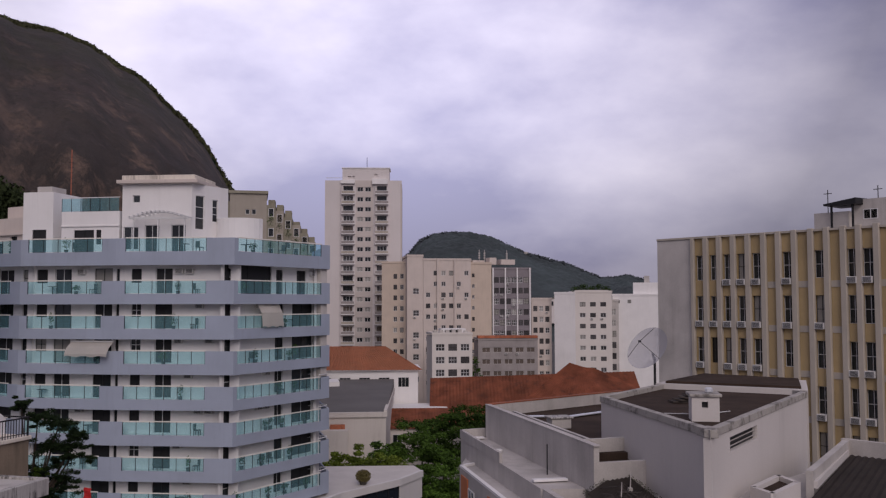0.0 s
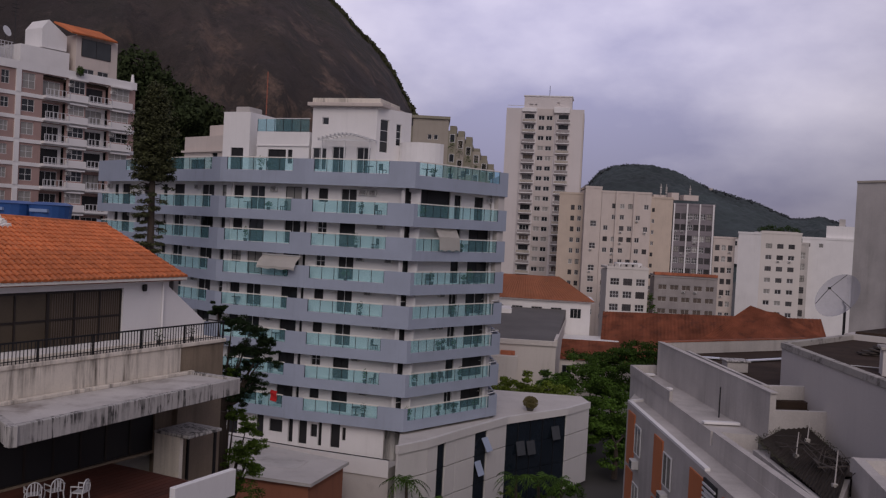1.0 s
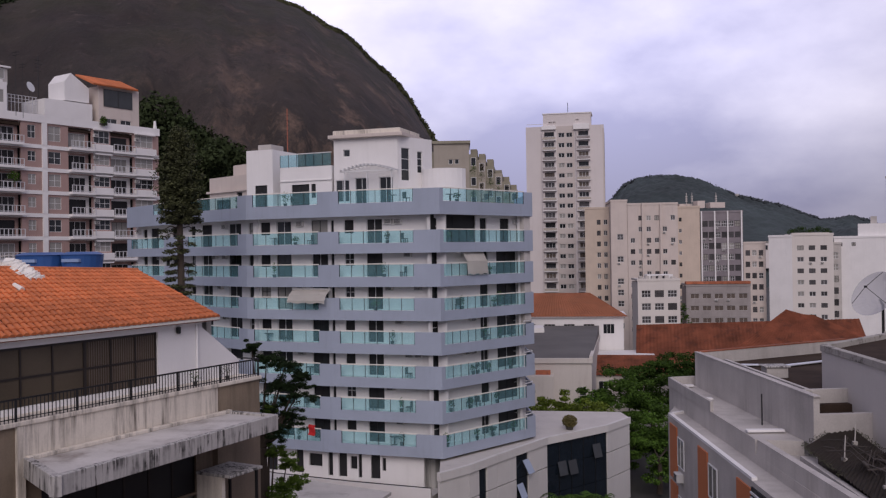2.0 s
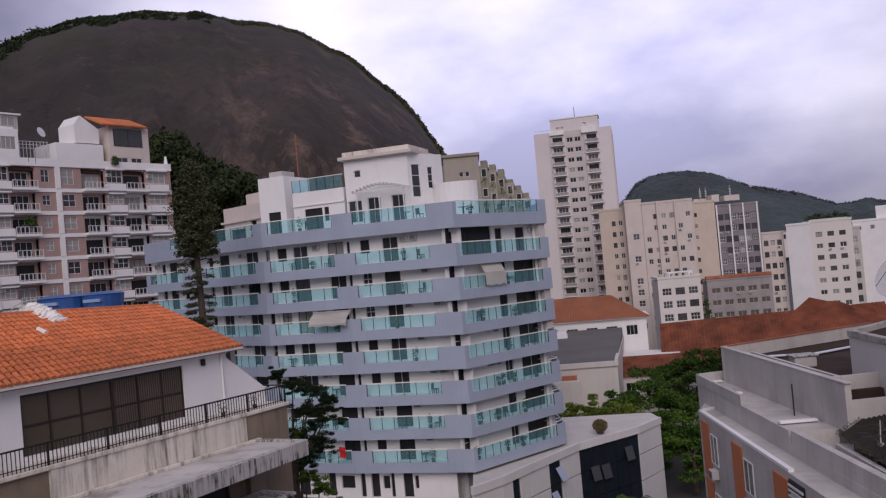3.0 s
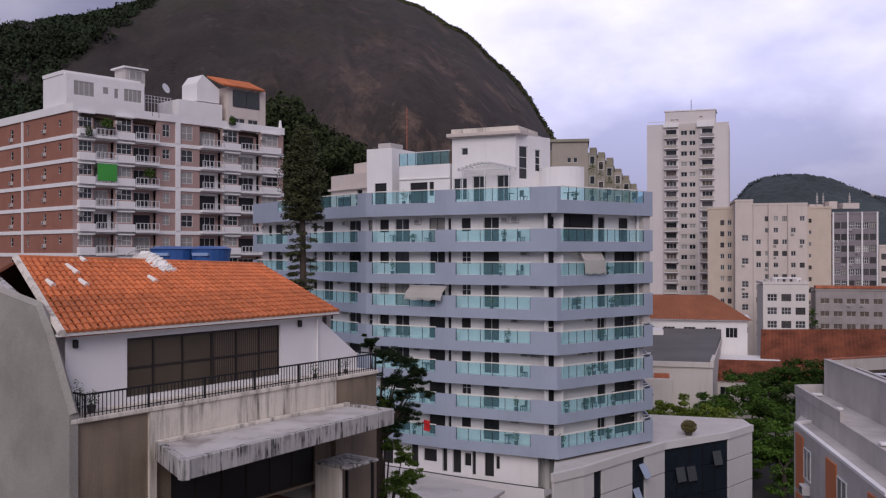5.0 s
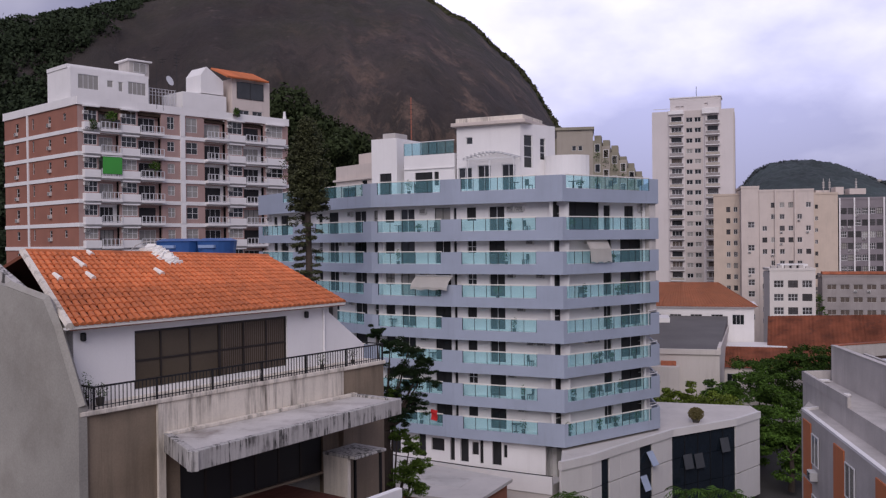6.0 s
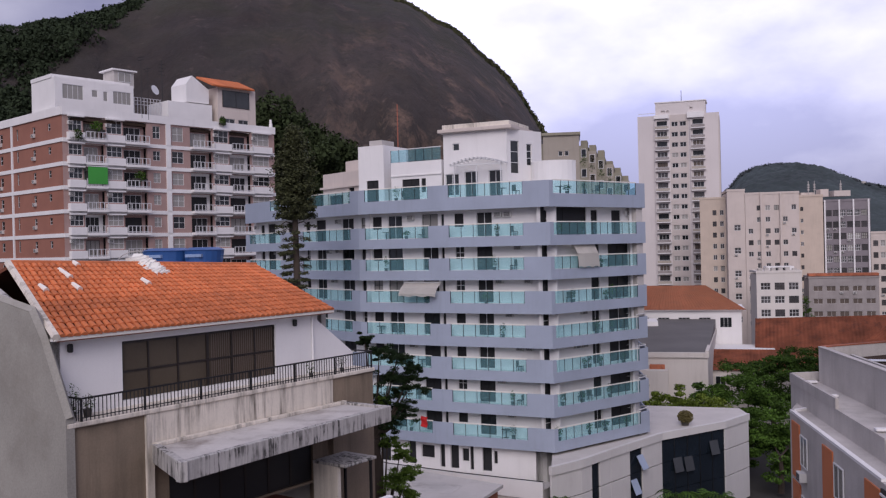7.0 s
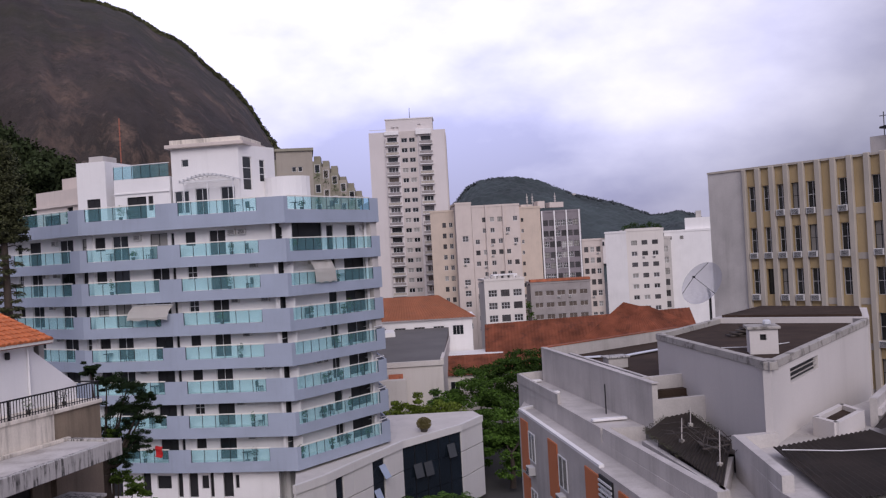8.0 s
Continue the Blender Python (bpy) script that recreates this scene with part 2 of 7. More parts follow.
def add_wall(bm, m, u0, u1, z0, z1, holes=(), thick=0.25):
    """A wall with openings through it, in the frame m (front at y = 0, body behind)."""
    z0 = -DEEP if z0 == 0 and z1 > 4 else z0
    us = sorted({u0, u1, *[min(max(h[i], u0), u1) for h in holes for i in (0, 1)]})
    zs = sorted({z0, z1, *[min(max(h[i], z0), z1) for h in holes for i in (2, 3)]})

    def solid(i, j):
        if i < 0 or j < 0 or i >= len(us) - 1 or j >= len(zs) - 1:
            return False
        u, z = (us[i] + us[i + 1]) / 2, (zs[j] + zs[j + 1]) / 2
        return not any(h[0] < u < h[1] and h[2] < z < h[3] for h in holes)

    def quad(*ps):
        bm.faces.new([bm.verts.new(m @ Vector(p)) for p in ps])
    for i in range(len(us) - 1):
        for j in range(len(zs) - 1):
            if not solid(i, j):
                continue
            a, b, c, d = us[i], us[i + 1], zs[j], zs[j + 1]
            quad((a, 0, c), (b, 0, c), (b, 0, d), (a, 0, d))
            quad((b, thick, c), (a, thick, c), (a, thick, d), (b, thick, d))
            if not solid(i - 1, j):
                quad((a, thick, c), (a, 0, c), (a, 0, d), (a, thick, d))
            if not solid(i + 1, j):
                quad((b, 0, c), (b, thick, c), (b, thick, d), (b, 0, d))
            if not solid(i, j - 1):
                quad((a, thick, c), (b, thick, c), (b, 0, c), (a, 0, c))
            if not solid(i, j + 1):
                quad((a, 0, d), (b, 0, d), (b, thick, d), (a, thick, d))
    bmesh.ops.remove_doubles(bm, verts=bm.verts, dist=0.0005)
    return bm


WINDOWS = {}


def window(parent, m, u, z, w, h, leaves=2, bars=0, frame=None, pane=None, set_back=0.1, name="window", border=0.05):
    """A framed window in an opening: its frame, and one pane behind each leaf."""
    frame, pane = frame or M_FRAME, pane or M_WINDOW
    key = (round(w, 2), round(h, 2), leaves, bars, frame.name, pane.name, border)
    if key not in WINDOWS:
        b = border
        us = [b + i * (w - b) / leaves for i in range(leaves + 1)]
        zs = [b + i * (h - b) / (bars + 1) for i in range(bars + 2)]
        gaps = [(us[i], us[i + 1] - b, zs[j], zs[j + 1] - b) for i in range(leaves) for j in range(bars + 1)]
        bm = add_wall(bmesh.new(), Matrix(), 0, w, 0, h, gaps, 0.06)
        fr = bpy.data.meshes.new("window_frame")
        bm.to_mesh(fr)
        bm.free()
        fr.materials.append(frame)
        bm = box(0.01, w - 0.01, 0.03, 0.045, 0.01, h - 0.01)
        pa = bpy.data.meshes.new("pane")
        bm.to_mesh(pa)
        bm.free()
        pa.materials.append(pane)
        WINDOWS[key] = fr, pa
    fr, pa = WINDOWS[key]
    ob = again(name, fr, parent, m @ Matrix.Translation((u, set_back, z)))
    again("pane", pa, ob, Matrix())
    return ob


AIRCON = []


def aircon(parent, m, u, z, out=0.32):
    """A window air conditioner: casing with a louvred grille."""
    if not AIRCON:
        bm = box(0, 0.7, -0.32, 0.1, 0, 0.45, bevel=0.02)
        case = bpy.data.meshes.new("air_conditioner")
        bm.to_mesh(case)
        bm.free()
        case.materials.append(M_AC)
        bm = bmesh.new()
        for i in range(6):
            add_box(bm, 0.08, 0.62, -0.335, -0.315, 0.06 + i * 0.06, 0.09 + i * 0.06)
        gr = bpy.data.meshes.new("grille")
        bm.to_mesh(gr)
        bm.free()
        gr.materials.append(M_DARK)
        AIRCON.extend((case, gr))
    ob = again("air_conditioner", AIRCON[0], parent, m @ Matrix.Translation((u, 0, z)))
    again("grille", AIRCON[1], ob, Matrix())
    return ob


def offset_frame(p, q, inset):
    """The frame of a wall that stands behind the line p to q."""
    m, length = along(p, q)
    return m @ Matrix.Translation((0, inset, 0)), length


def tube(points, r, sides=6):
    """A round bar along points."""
    bm = bmesh.new()
    rings = []
    for i, p in enumerate(points):
        p = Vector(p)
        d = (Vector(points[min(i + 1, len(points) - 1)]) - Vector(points[max(i - 1, 0)])).normalized()
        a = d.cross(Vector((0, 0, 1)) if abs(d.z) < 0.95 else Vector((1, 0, 0))).normalized()
        b = d.cross(a)
        rr = r[i] if isinstance(r, (list, tuple)) else r
        rings.append([bm.verts.new(p + (a * math.cos(2 * math.pi * k / sides) + b * math.sin(2 * math.pi * k / sides)) * rr) for k in range(sides)])
    for s, t in zip(rings, rings[1:]):
        for k in range(sides):
            bm.faces.new((s[k], s[(k + 1) % sides], t[(k + 1) % sides], t[k]))
    bm.faces.new(rings[0][::-1])
    bm.faces.new(rings[-1])
    bmesh.ops.recalc_face_normals(bm, faces=bm.faces)
    return bm


# ---------------------------------------------------------------- ground
def ground_sheet():
    tagged(part("ground", box(-2500, 2500, -400, 4000, -1, 0), M_GROUND), "dark asphalt and soil of the city floor", "ground", kind="structure")


ground_sheet()


def unseen_rear_block():
    """An unseen block added behind the camera to shape reflections and bounced light."""
    home = thing("terrace_block", "unseen plain grey block added behind the camera", "building")
    part("wall", box(-14, 14, -14, -0.9, 0, 25.2), M_GREY, home)
    part("parapet", box(-14.05, 14.05, -1.1, -0.85, 25.2, 25.9, bevel=0.02), M_WHITE, home)
    part("upper_wall", box(-14, 14, -26, -14.01, 0, 32.0), M_GREY, home)
    part("roof", box(-14.2, 14.2, -26.2, -13.8, 32.0, 32.3), M_ROOF, home)


unseen_rear_block()

# ---------------------------------------------------------------- blue-banded apartment building
BLUE = [(-45.1, 81.3), (-35.0, 73.0), (-24.9, 65.9), (-16.2, 63.7), (-6.0, 62.1), (1.3, 72.4), (-1.2, 84.0)]
# glazed stretches of each balcony (from, to, panes), and openings of the wall behind (from, to, kind)
BLUE_GLASS = [[(1.1, 9.6, 6)], [(1.8, 10.9, 7)], [(0.7, 7.7, 5)], [(0.82, 7.9, 6)], [(0.45, 11.4, 11)], []]
BLUE_DOORS = [
    [(1.6, 2.6, "w"), (3.6, 5.6, "d"), (7.3, 8.3, "w"), (9.0, 11.2, "d")],
    [(0.4, 1.2, "w"), (2.5, 4.4, "d"), (7.4, 9.6, "d"), (10.9, 12.0, "n")],
    [(0.75, 1.8, "w"), (2.5, 4.1, "d"), (6.3, 8.0, "d"), (8.35, 8.65, "n")],
    [(0.85, 1.75, "w"), (3.0, 4.5, "d"), (9.05, 9.6, "n")],
    [(0.2, 1.0, "n"), (6.4, 7.5, "d"), (8.7, 11.6, "d")],
    [],
]
RAIL0, STOREY = 28.6, 2.95
M_RAIL = mat("cream_painted_handrail", (0.84, 0.81, 0.74), 0.4, vary=0.03, bump=0.0)
M_SEAT = mat("dark_rattan", (0.05, 0.045, 0.04), 0.8, vary=0.3)


def blue_levels():
    yield -1, 32.2, 31.05, 29.9
    for k in range(7):
        r = RAIL0 - STOREY * k
        yield k, r, r - 1.12, r - 2.0


POSTS = {}


def post_mesh(height):
    key = round(height, 2)
    if key not in POSTS:
        bm = box(-0.022, 0.022, -0.02, 0.02, 0, height - 0.02)
        POSTS[key] = bpy.data.meshes.new("post")
        bm.to_mesh(POSTS[key])
        bm.free()
        POSTS[key].materials.append(M_IRON)
    return POSTS[key]


def blue_building():
    home = thing("apartment_building", "white apartment block with blue-grey balcony bands and teal glass railings", "building")
    rnd = random.Random(4)
    pane_mesh = {}
    for k, top, glass, low in blue_levels():
        for s in range(6):
            m, length = along(BLUE[s], BLUE[s + 1])
            lift = 0.004 * (s % 2)
            bm = bmesh.new()
            spans = BLUE_GLASS[s]
            if k == -1 and s == 0:
                spans = [(7.0, 9.6, 2)]
            add_box(bm, 0, length, 0, 0.16, low + lift, glass + lift, m)
            edge = 0.0
            for a, b, n in spans + [(length, length, 0)]:
                if a - edge > 0.05:
                    add_box(bm, edge, a, 0.004, 0.156, glass + lift, top - 0.03 + lift, m)
                edge = b
            bal = part("balcony", bm, M_BAND, home, "blue-grey rendered balcony parapet")
            part("slab", box(0.05, length - 0.05, 0.16, 1.75, low + 0.28 + lift, glass - 0.06 + lift, m), M_WHITE, bal)
            for a, b, n in spans:
                for i in range(n + 1):
                    again("post", post_mesh(top - glass), bal, m @ Matrix.Translation((a + 0.03 + (b - a - 0.06) * i / n, 0.07, glass)))
                part("handrail", box(a - 0.02, b + 0.02, 0.03, 0.12, top - 0.03 + lift, top + 0.06 + lift, m, bevel=0.012), M_RAIL, bal, "pale metal handrail")
                w = round((b - a - 0.06) / n - 0.05, 3)
                key = (w, round(top - glass, 2))
                if key not in pane_mesh:
                    bm = box(0, w, 0, 0.012, 0.03, top - glass - 0.06)
                    pane_mesh[key] = bpy.data.meshes.new("glass_pane")
                    bm.to_mesh(pane_mesh[key])
                    bm.free()
                    pane_mesh[key].materials.append(M_GLASS)
                for i in range(n):
                    ob = again("glass_pane", pane_mesh[key], bal, m @ Matrix.Translation((a + 0.055 + (b - a - 0.06) * i / n, 0.066, glass)))
                    ob.visible_shadow = False
    # the walls behind the balconies, storey by storey
    for k in range(7):
        floor = RAIL0 - STOREY * k - 1.16
        for s in range(6):
            m, length = offset_frame(BLUE[s], BLUE[s + 1], 1.25)
            holes = []
            for a, b, kind in BLUE_DOORS[s] if (s, k) != (4, 0) else [(0.1, 5.9, "o"), (6.5, 7.4, "d"), (9.3, 10.6, "d")]:
                if kind == "o":
                    holes.append((a, b, floor + 0.05, floor + 2.5, kind))
                elif kind == "d":
                    holes.append((a, b, floor + 0.05, floor + 2.25, kind))
                elif kind == "w":
                    holes.append((a, b, floor + 1.0, floor + 2.2, kind))
                else:
                    holes.append((a, b, floor + 0.7, floor + 2.2, kind))
            wall = part("wall", add_wall(bmesh.new(), m, -0.1, length + 0.1, floor - 0.01, floor + STOREY + 0.01, holes, 0.25), M_WHITE, home)
            for a, b, lo, hi, kind in holes:
                bright = rnd.random()
                pane = M_DARK if kind == "o" or rnd.random() < 0.7 else M_WINDOW if bright < 0.9 else M_CURTAIN
                window(wall, m, a, lo, b - a, hi - lo, 2 if kind != "n" else 1, 0 if kind == "d" else 1, M_IRON if kind == "o" or rnd.random() < 0.7 else M_FRAME, pane, 0.12)
            for q in range(rnd.choice((0, 1, 1, 2))):
                spots = [0.3 + i * 0.9 for i in range(int(length / 0.9) - 1)]
                spots = [u for u in spots if not any(a - 0.8 < u < b + 0.1 for a, b, *_ in holes)]
                if spots:
                    aircon(wall, m, rnd.choice(spots), floor + 1.75)
    # the inner body closes the block behind its rooms
    inner = [(-44.0, 84.0), (-34.0, 75.6), (-24.3, 68.6), (-16.2, 66.3), (-7.2, 65.0), (-1.1, 73.2), (-2.7, 86.0), (-40.0, 96.0)]
    part("core", prism(inner, 0.0, 31.0), M_WHITE, home)
    m, length = along(BLUE[4], BLUE[5])
    # pier added in grey to stand for the shaded return of the wall
    part("shade_pier", box(length - 1.0, length - 0.12, 0.25, 1.2, 19.8, 30.9, m), M_GREY, home, "added end pier whose grey stands for shade")
    # ground storey under the last balcony
    for s, doors in ((1, [(4.0, 4.9, 1), (7.2, 8.0, 1)]), (2, [(1.5, 2.6, 1), (4.6, 5.4, 1), (6.0, 7.4, 0), (8.0, 8.5, 1)]),
                     (3, [(0.15, 1.0, 1), (1.35, 2.0, 0), (2.1, 2.45, 1), (3.3, 4.2, 1), (4.4, 4.75, 0)]), (4, [(3.5, 6.5, 2)]), (5, [])):
        m, length = offset_frame(BLUE[s], BLUE[s + 1], 3.0 if s == 4 else 0.75)
        holes = [(a, b, (6.62, 7.35, 7.35)[kind == 0] if kind != 2 else 7.3, 8.75 if kind else 8.5) for a, b, kind in doors]
        wall = part("wall", add_wall(bmesh.new(), m, 1.2 if s == 4 else -0.1, length + (-2.0 if s == 3 else 0.1), 0.0, 9.0, holes, 0.3), M_WHITE, home)
        for a, b, lo, hi in holes:
            window(wall, m, a, lo, b - a, hi - lo, 1, 0, M_IRON, M_DARK, 0.2)
    return home


M_CURTAIN = mat("drawn_curtain_behind_glass", (0.30, 0.29, 0.27), 0.35, vary=0.15, bump=0.0)
site("blue")
blue_building()


def blue_roof():
    """Penthouse storey: stepped white volumes, roof slab, glazed upper terrace and pergola."""
    home = thing("penthouse", "white stepped penthouse with roof slab above the blue-grey parapet", "penthouse")
    m3, _ = offset_frame(BLUE[3], BLUE[4], 3.0)
    m2, _ = offset_frame(BLUE[2], BLUE[3], 3.0)
    m1, _ = offset_frame(BLUE[1], BLUE[2], 3.0)
    holes = [(1.2, 2.5, 31.1, 33.55), (3.6, 4.9, 31.1, 33.55), (-0.75, 0.6, 31.4, 33.4), (0.05, 0.7, 35.55, 36.2)]
    wall = part("wall", add_wall(bmesh.new(), m3, -0.9, 5.4, 31.0, 37.2, holes, 0.3), M_WHITE, home)
    for a, b, lo, hi in holes:
        window(wall, m3, a, lo, b - a, hi - lo, 2 if b - a > 0.8 else 1, 0, M_FRAME, M_WINDOW, 0.12)
    ms = m3 @ Matrix.Translation((5.4, 0, 0)) @ pose(0, 0, 0, 0, 0, 66)
    holes = [(0.5, 1.6, 33.2, 36.2), (2.6, 3.3, 34.0, 36.0)]
    wall = part("wall", add_wall(bmesh.new(), ms, 0.0, 4.6, 31.0, 37.2, holes, 0.3), M_WHITE, home)
    for a, b, lo, hi in holes:
        window(wall, ms, a, lo, b - a, hi - lo, 1, 2, M_FRAME, M_WINDOW, 0.1)
    part("core", box(-0.6, 5.05, 0.32, 4.6, 31.0, 37.19, m3), M_WHITE, home)
    roof = part("roof_slab", box(-1.25, 6.1, -0.55, 5.4, 37.2, 37.52, m3, bevel=0.03), M_CREAM, home)
    part("roof_curb", box(-0.9, 5.75, -0.2, 5.1, 37.52, 37.95, m3, bevel=0.03), M_TERRACE, roof, "weathered concrete roof edge")
    # glazed middle terrace
    holes = [(3.1, 5.05, 31.0, 33.2), (5.25, 5.75, 31.9, 33.2)]
    wall = part("wall", add_wall(bmesh.new(), m2, 1.85, 7.5, 31.0, 34.85, holes, 0.3), M_WHITE, home)
    for a, b, lo, hi in holes:
        window(wall, m2, a, lo, b - a, hi - lo, 2 if b - a > 1 else 1, 0, M_IRON, M_DARK, 0.12)
    part("ledge", box(1.85, 7.5, -0.12, 0, 33.5, 33.62, m2), M_WHITE, wall)
    part("core", box(1.9, 7.45, 0.31, 6, 31.0, 34.84, m2), M_WHITE, home)
    fence = part("glass_fence", box(1.85, 7.5, -0.03, 0.03, 36.05, 36.12, m2), M_FRAME, home)
    for i in range(6):
        part("glass_pane", box(1.9 + i * 0.93, 2.78 + i * 0.93, -0.008, 0.008, 34.88, 36.02, m2), M_GLASS, fence).visible_shadow = False
        part("post", box(1.84 + i * 0.93, 1.88 + i * 0.93, -0.02, 0.02, 34.85, 36.08, m2), M_IRON, fence)
    # tall white stair box
    holes = [(-1.05, 0.35, 31.0, 33.3)]
    wall = part("wall", add_wall(bmesh.new(), m2, -2.0, 1.0, 31.0, 36.7, holes, 0.3), M_WHITE, home)
    window(wall, m2, -1.05, 31.0, 1.4, 2.3, 2, 0, M_IRON, M_DARK, 0.12)
    part("core", box(-1.98, 0.98, 0.31, 4.5, 31.0, 36.69, m2), M_WHITE, home)
    part("curb", box(-1.2, 0.3, 0.8, 3.0, 36.7, 37.3, m2, bevel=0.03), M_GREY, home)
    # lower cream terraces at the far end
    holes = [(2.4, 5.1, 31.0, 32.3), (6.2, 7.2, 31.0, 32.9)]
    wall = part("wall", add_wall(bmesh.new(), m1, 1.2, 9.2, 31.0, 34.6, holes, 0.3), M_CREAM, home)
    for a, b, lo, hi in holes:
        window(wall, m1, a, lo, b - a, hi - lo, 2, 0, M_IRON, M_WINDOW, 0.12)
    part("core", box(1.25, 9.1, 0.31, 5, 31.0, 34.59, m1), M_CREAM, home)
    part("upper_wall", box(3.2, 8.6, 1.6, 5.5, 34.6, 35.9, m1), M_CREAM, home)
    part("eave", box(1.0, 9.4, -0.3, 0.31, 33.0, 33.2, m1), M_CREAM, home)
    # curved white wall beside the corner terrace
    arc = [radians(170 - i * 15) for i in range(11)]
    ring = [(-6.6 + r * math.cos(a) * 2.2, 69.0 - r * math.sin(a) * 2.0) for r, angles in ((1, arc), (0.88, arc[::-1])) for a in angles]
    bm = prism(ring, 31.0, 34.3)
    part("curved_wall", bm, M_WHITE, home)
    # pergola
    per = thing("pergola", "weathered white timber pergola on the roof terrace", "pergola")
    for u in (0.75, 2.95, 5.3):
        part("post", box(u, u + 0.1, -1.5, -1.4, 31.05, 34.0, m3), M_FRAME, per)
    part("beam", box(0.4, 5.7, -1.55, -1.4, 33.95, 34.1, m3), M_FRAME, per)
    arch = [m3 @ Vector((0.54 + 4.94 * i / 16, -1.48, 34.05 + 0.5 * math.sin(math.pi * i / 16))) for i in range(17)]
    part("arch", tube(arch, 0.07), M_FRAME, per)
    for i in range(14):
        part("slat", box(0.5 + i * 0.38, 0.58 + i * 0.38, -1.9, -0.02, 34.08 + 0.5 * math.sin(math.pi * i / 13), 34.18 + 0.5 * math.sin(math.pi * i / 13), m3), M_FRAME, per)
    # mast behind
    mast = thing("antenna_mast", "thin rust-red lattice antenna mast on the roof", "antenna")
    part("pole", tube([(-25.9, 81, 31.0), (-25.9, 81, 42.6)], 0.07), mat("rust_red_paint", (0.30, 0.10, 0.06), 0.7), mast)
    for i in range(9):
        part("rung", box(-26.15, -25.65, 80.95, 81.05, 37.4 + i * 0.55, 37.45 + i * 0.55), M_IRON, mast)


blue_roof()


def terrace_chair():
    ob = thing("terrace_chair", "dark terrace chair behind the glass railing", "chair", group="terrace chairs")
    part("seat", box(-0.25, 0.25, -0.25, 0.25, 0.4, 0.46, bevel=0.01), M_SEAT, ob)
    part("backrest", box(-0.25, 0.25, 0.2, 0.26, 0.46, 0.95, bevel=0.01), M_SEAT, ob)
    for x in (-0.22, 0.18):
        for y in (-0.23, 0.19):
            part("leg", box(x, x + 0.04, y, y + 0.04, 0, 0.4), M_SEAT, ob)
    return ob


def terrace_table():
    ob = thing("terrace_table", "small dark round table on the balcony", "table", group="terrace tables")
    bm = bmesh.new()
    bmesh.ops.create_cone(bm, segments=14, radius1=0.42, radius2=0.42, depth=0.04, cap_ends=True, matrix=Matrix.Translation((0, 0, 0.72)))
    part("tabletop", bm, M_SEAT, ob)
    part("leg", box(-0.04, 0.04, -0.04, 0.04, 0, 0.7), M_SEAT, ob)
    part("foot", box(-0.22, 0.22, -0.22, 0.22, 0, 0.03, bevel=0.01), M_SEAT, ob)
    return ob


def balcony_furniture():
    rnd = random.Random(9)
    chair, table = terrace_chair(), terrace_table()
    spots = []
    for k, top, glass, low in blue_levels():
        for s in (2, 3, 4):
            for a, b, n in BLUE_GLASS[s]:
                for i in range(rnd.choice((0, 1, 2) if k >= 0 else (2, 3))):
                    spots.append((s, rnd.uniform(a + 0.6, b - 0.6), glass - 0.06, rnd.uniform(0, 360), rnd.random()))
    first = {"c": chair, "t": table}
    for s, u, z, turn, pick in spots:
        m, _ = along(BLUE[s], BLUE[s + 1])
        base = PLACE[0] @ m @ pose(u, 0.8, z + 0.004 * (s % 2), 0, 0, turn)
        kind = "t" if pick > 0.7 else "c"
        if first[kind] is not None:
            first[kind].matrix_world = base
            first[kind] = None
        else:
            copy_thing(table if kind == "t" else chair, base)


balcony_furniture()


def awning(name, s, u0, u1, z, drop, out, label):
    m, _ = along(BLUE[s], BLUE[s + 1])
    ob = thing(name, label, "awning")
    cloth = mat("cream_canvas_" + name, (0.74, 0.71, 0.66), 0.85, vary=0.06)
    bm = bmesh.new()
    n = 10
    rows = []
    for i in range(n + 1):
        u = u0 + (u1 - u0) * i / n
        sag = 0.03 * math.sin(i * 1.7)
        rows.append([bm.verts.new(m @ Vector((u, y, zz + sag * q))) for y, zz, q in ((0.35, z, 0), (-out * 0.5, z - drop * 0.45, 1), (-out, z - drop, 1), (-out - 0.01, z - drop - 0.22, 2))])
    for a, b in zip(rows, rows[1:]):
        for j in range(3):
            bm.faces.new((a[j], b[j], b[j + 1], a[j + 1]))
    bmesh.ops.solidify(bm, geom=bm.faces[:], thickness=0.02)
    part("canvas", bm, cloth, ob)
    part("roller", box(u0 - 0.05, u1 + 0.05, 0.25, 0.4, z, z + 0.12, m, bevel=0.02), M_FRAME, ob)
    return ob


awning("awning", 2, 4.8, 8.7, 23.4, 0.95, 0.7, "faded cream canvas awning lowered over a balcony")
awning("sun_blind", 4, 3.2, 5.9, 26.6, 1.75, 0.25, "cream canvas blind hanging in front of a balcony")


def red_cloth():
    m, _ = along(BLUE[2], BLUE[3])
    bm = bmesh.new()
    add_box(bm, 6.5, 7.15, -0.06, -0.02, 10.3, 11.25, m)
    bmesh.ops.subdivide_edges(bm, edges=bm.edges[:], cuts=3, use_grid_fill=True)
    for v in bm.verts:
        v.co += Vector((0.05 * math.sin(v.co.z * 9), 0.04 * math.sin(v.co.z * 7 + v.co.x * 5), 0.04 * math.sin(v.co.x * 6)))
    tagged(part("towel", bm, mat("red_cotton", (0.55, 0.02, 0.02), 0.9)), "bright red towel hung over the balcony parapet", "towel")


red_cloth()


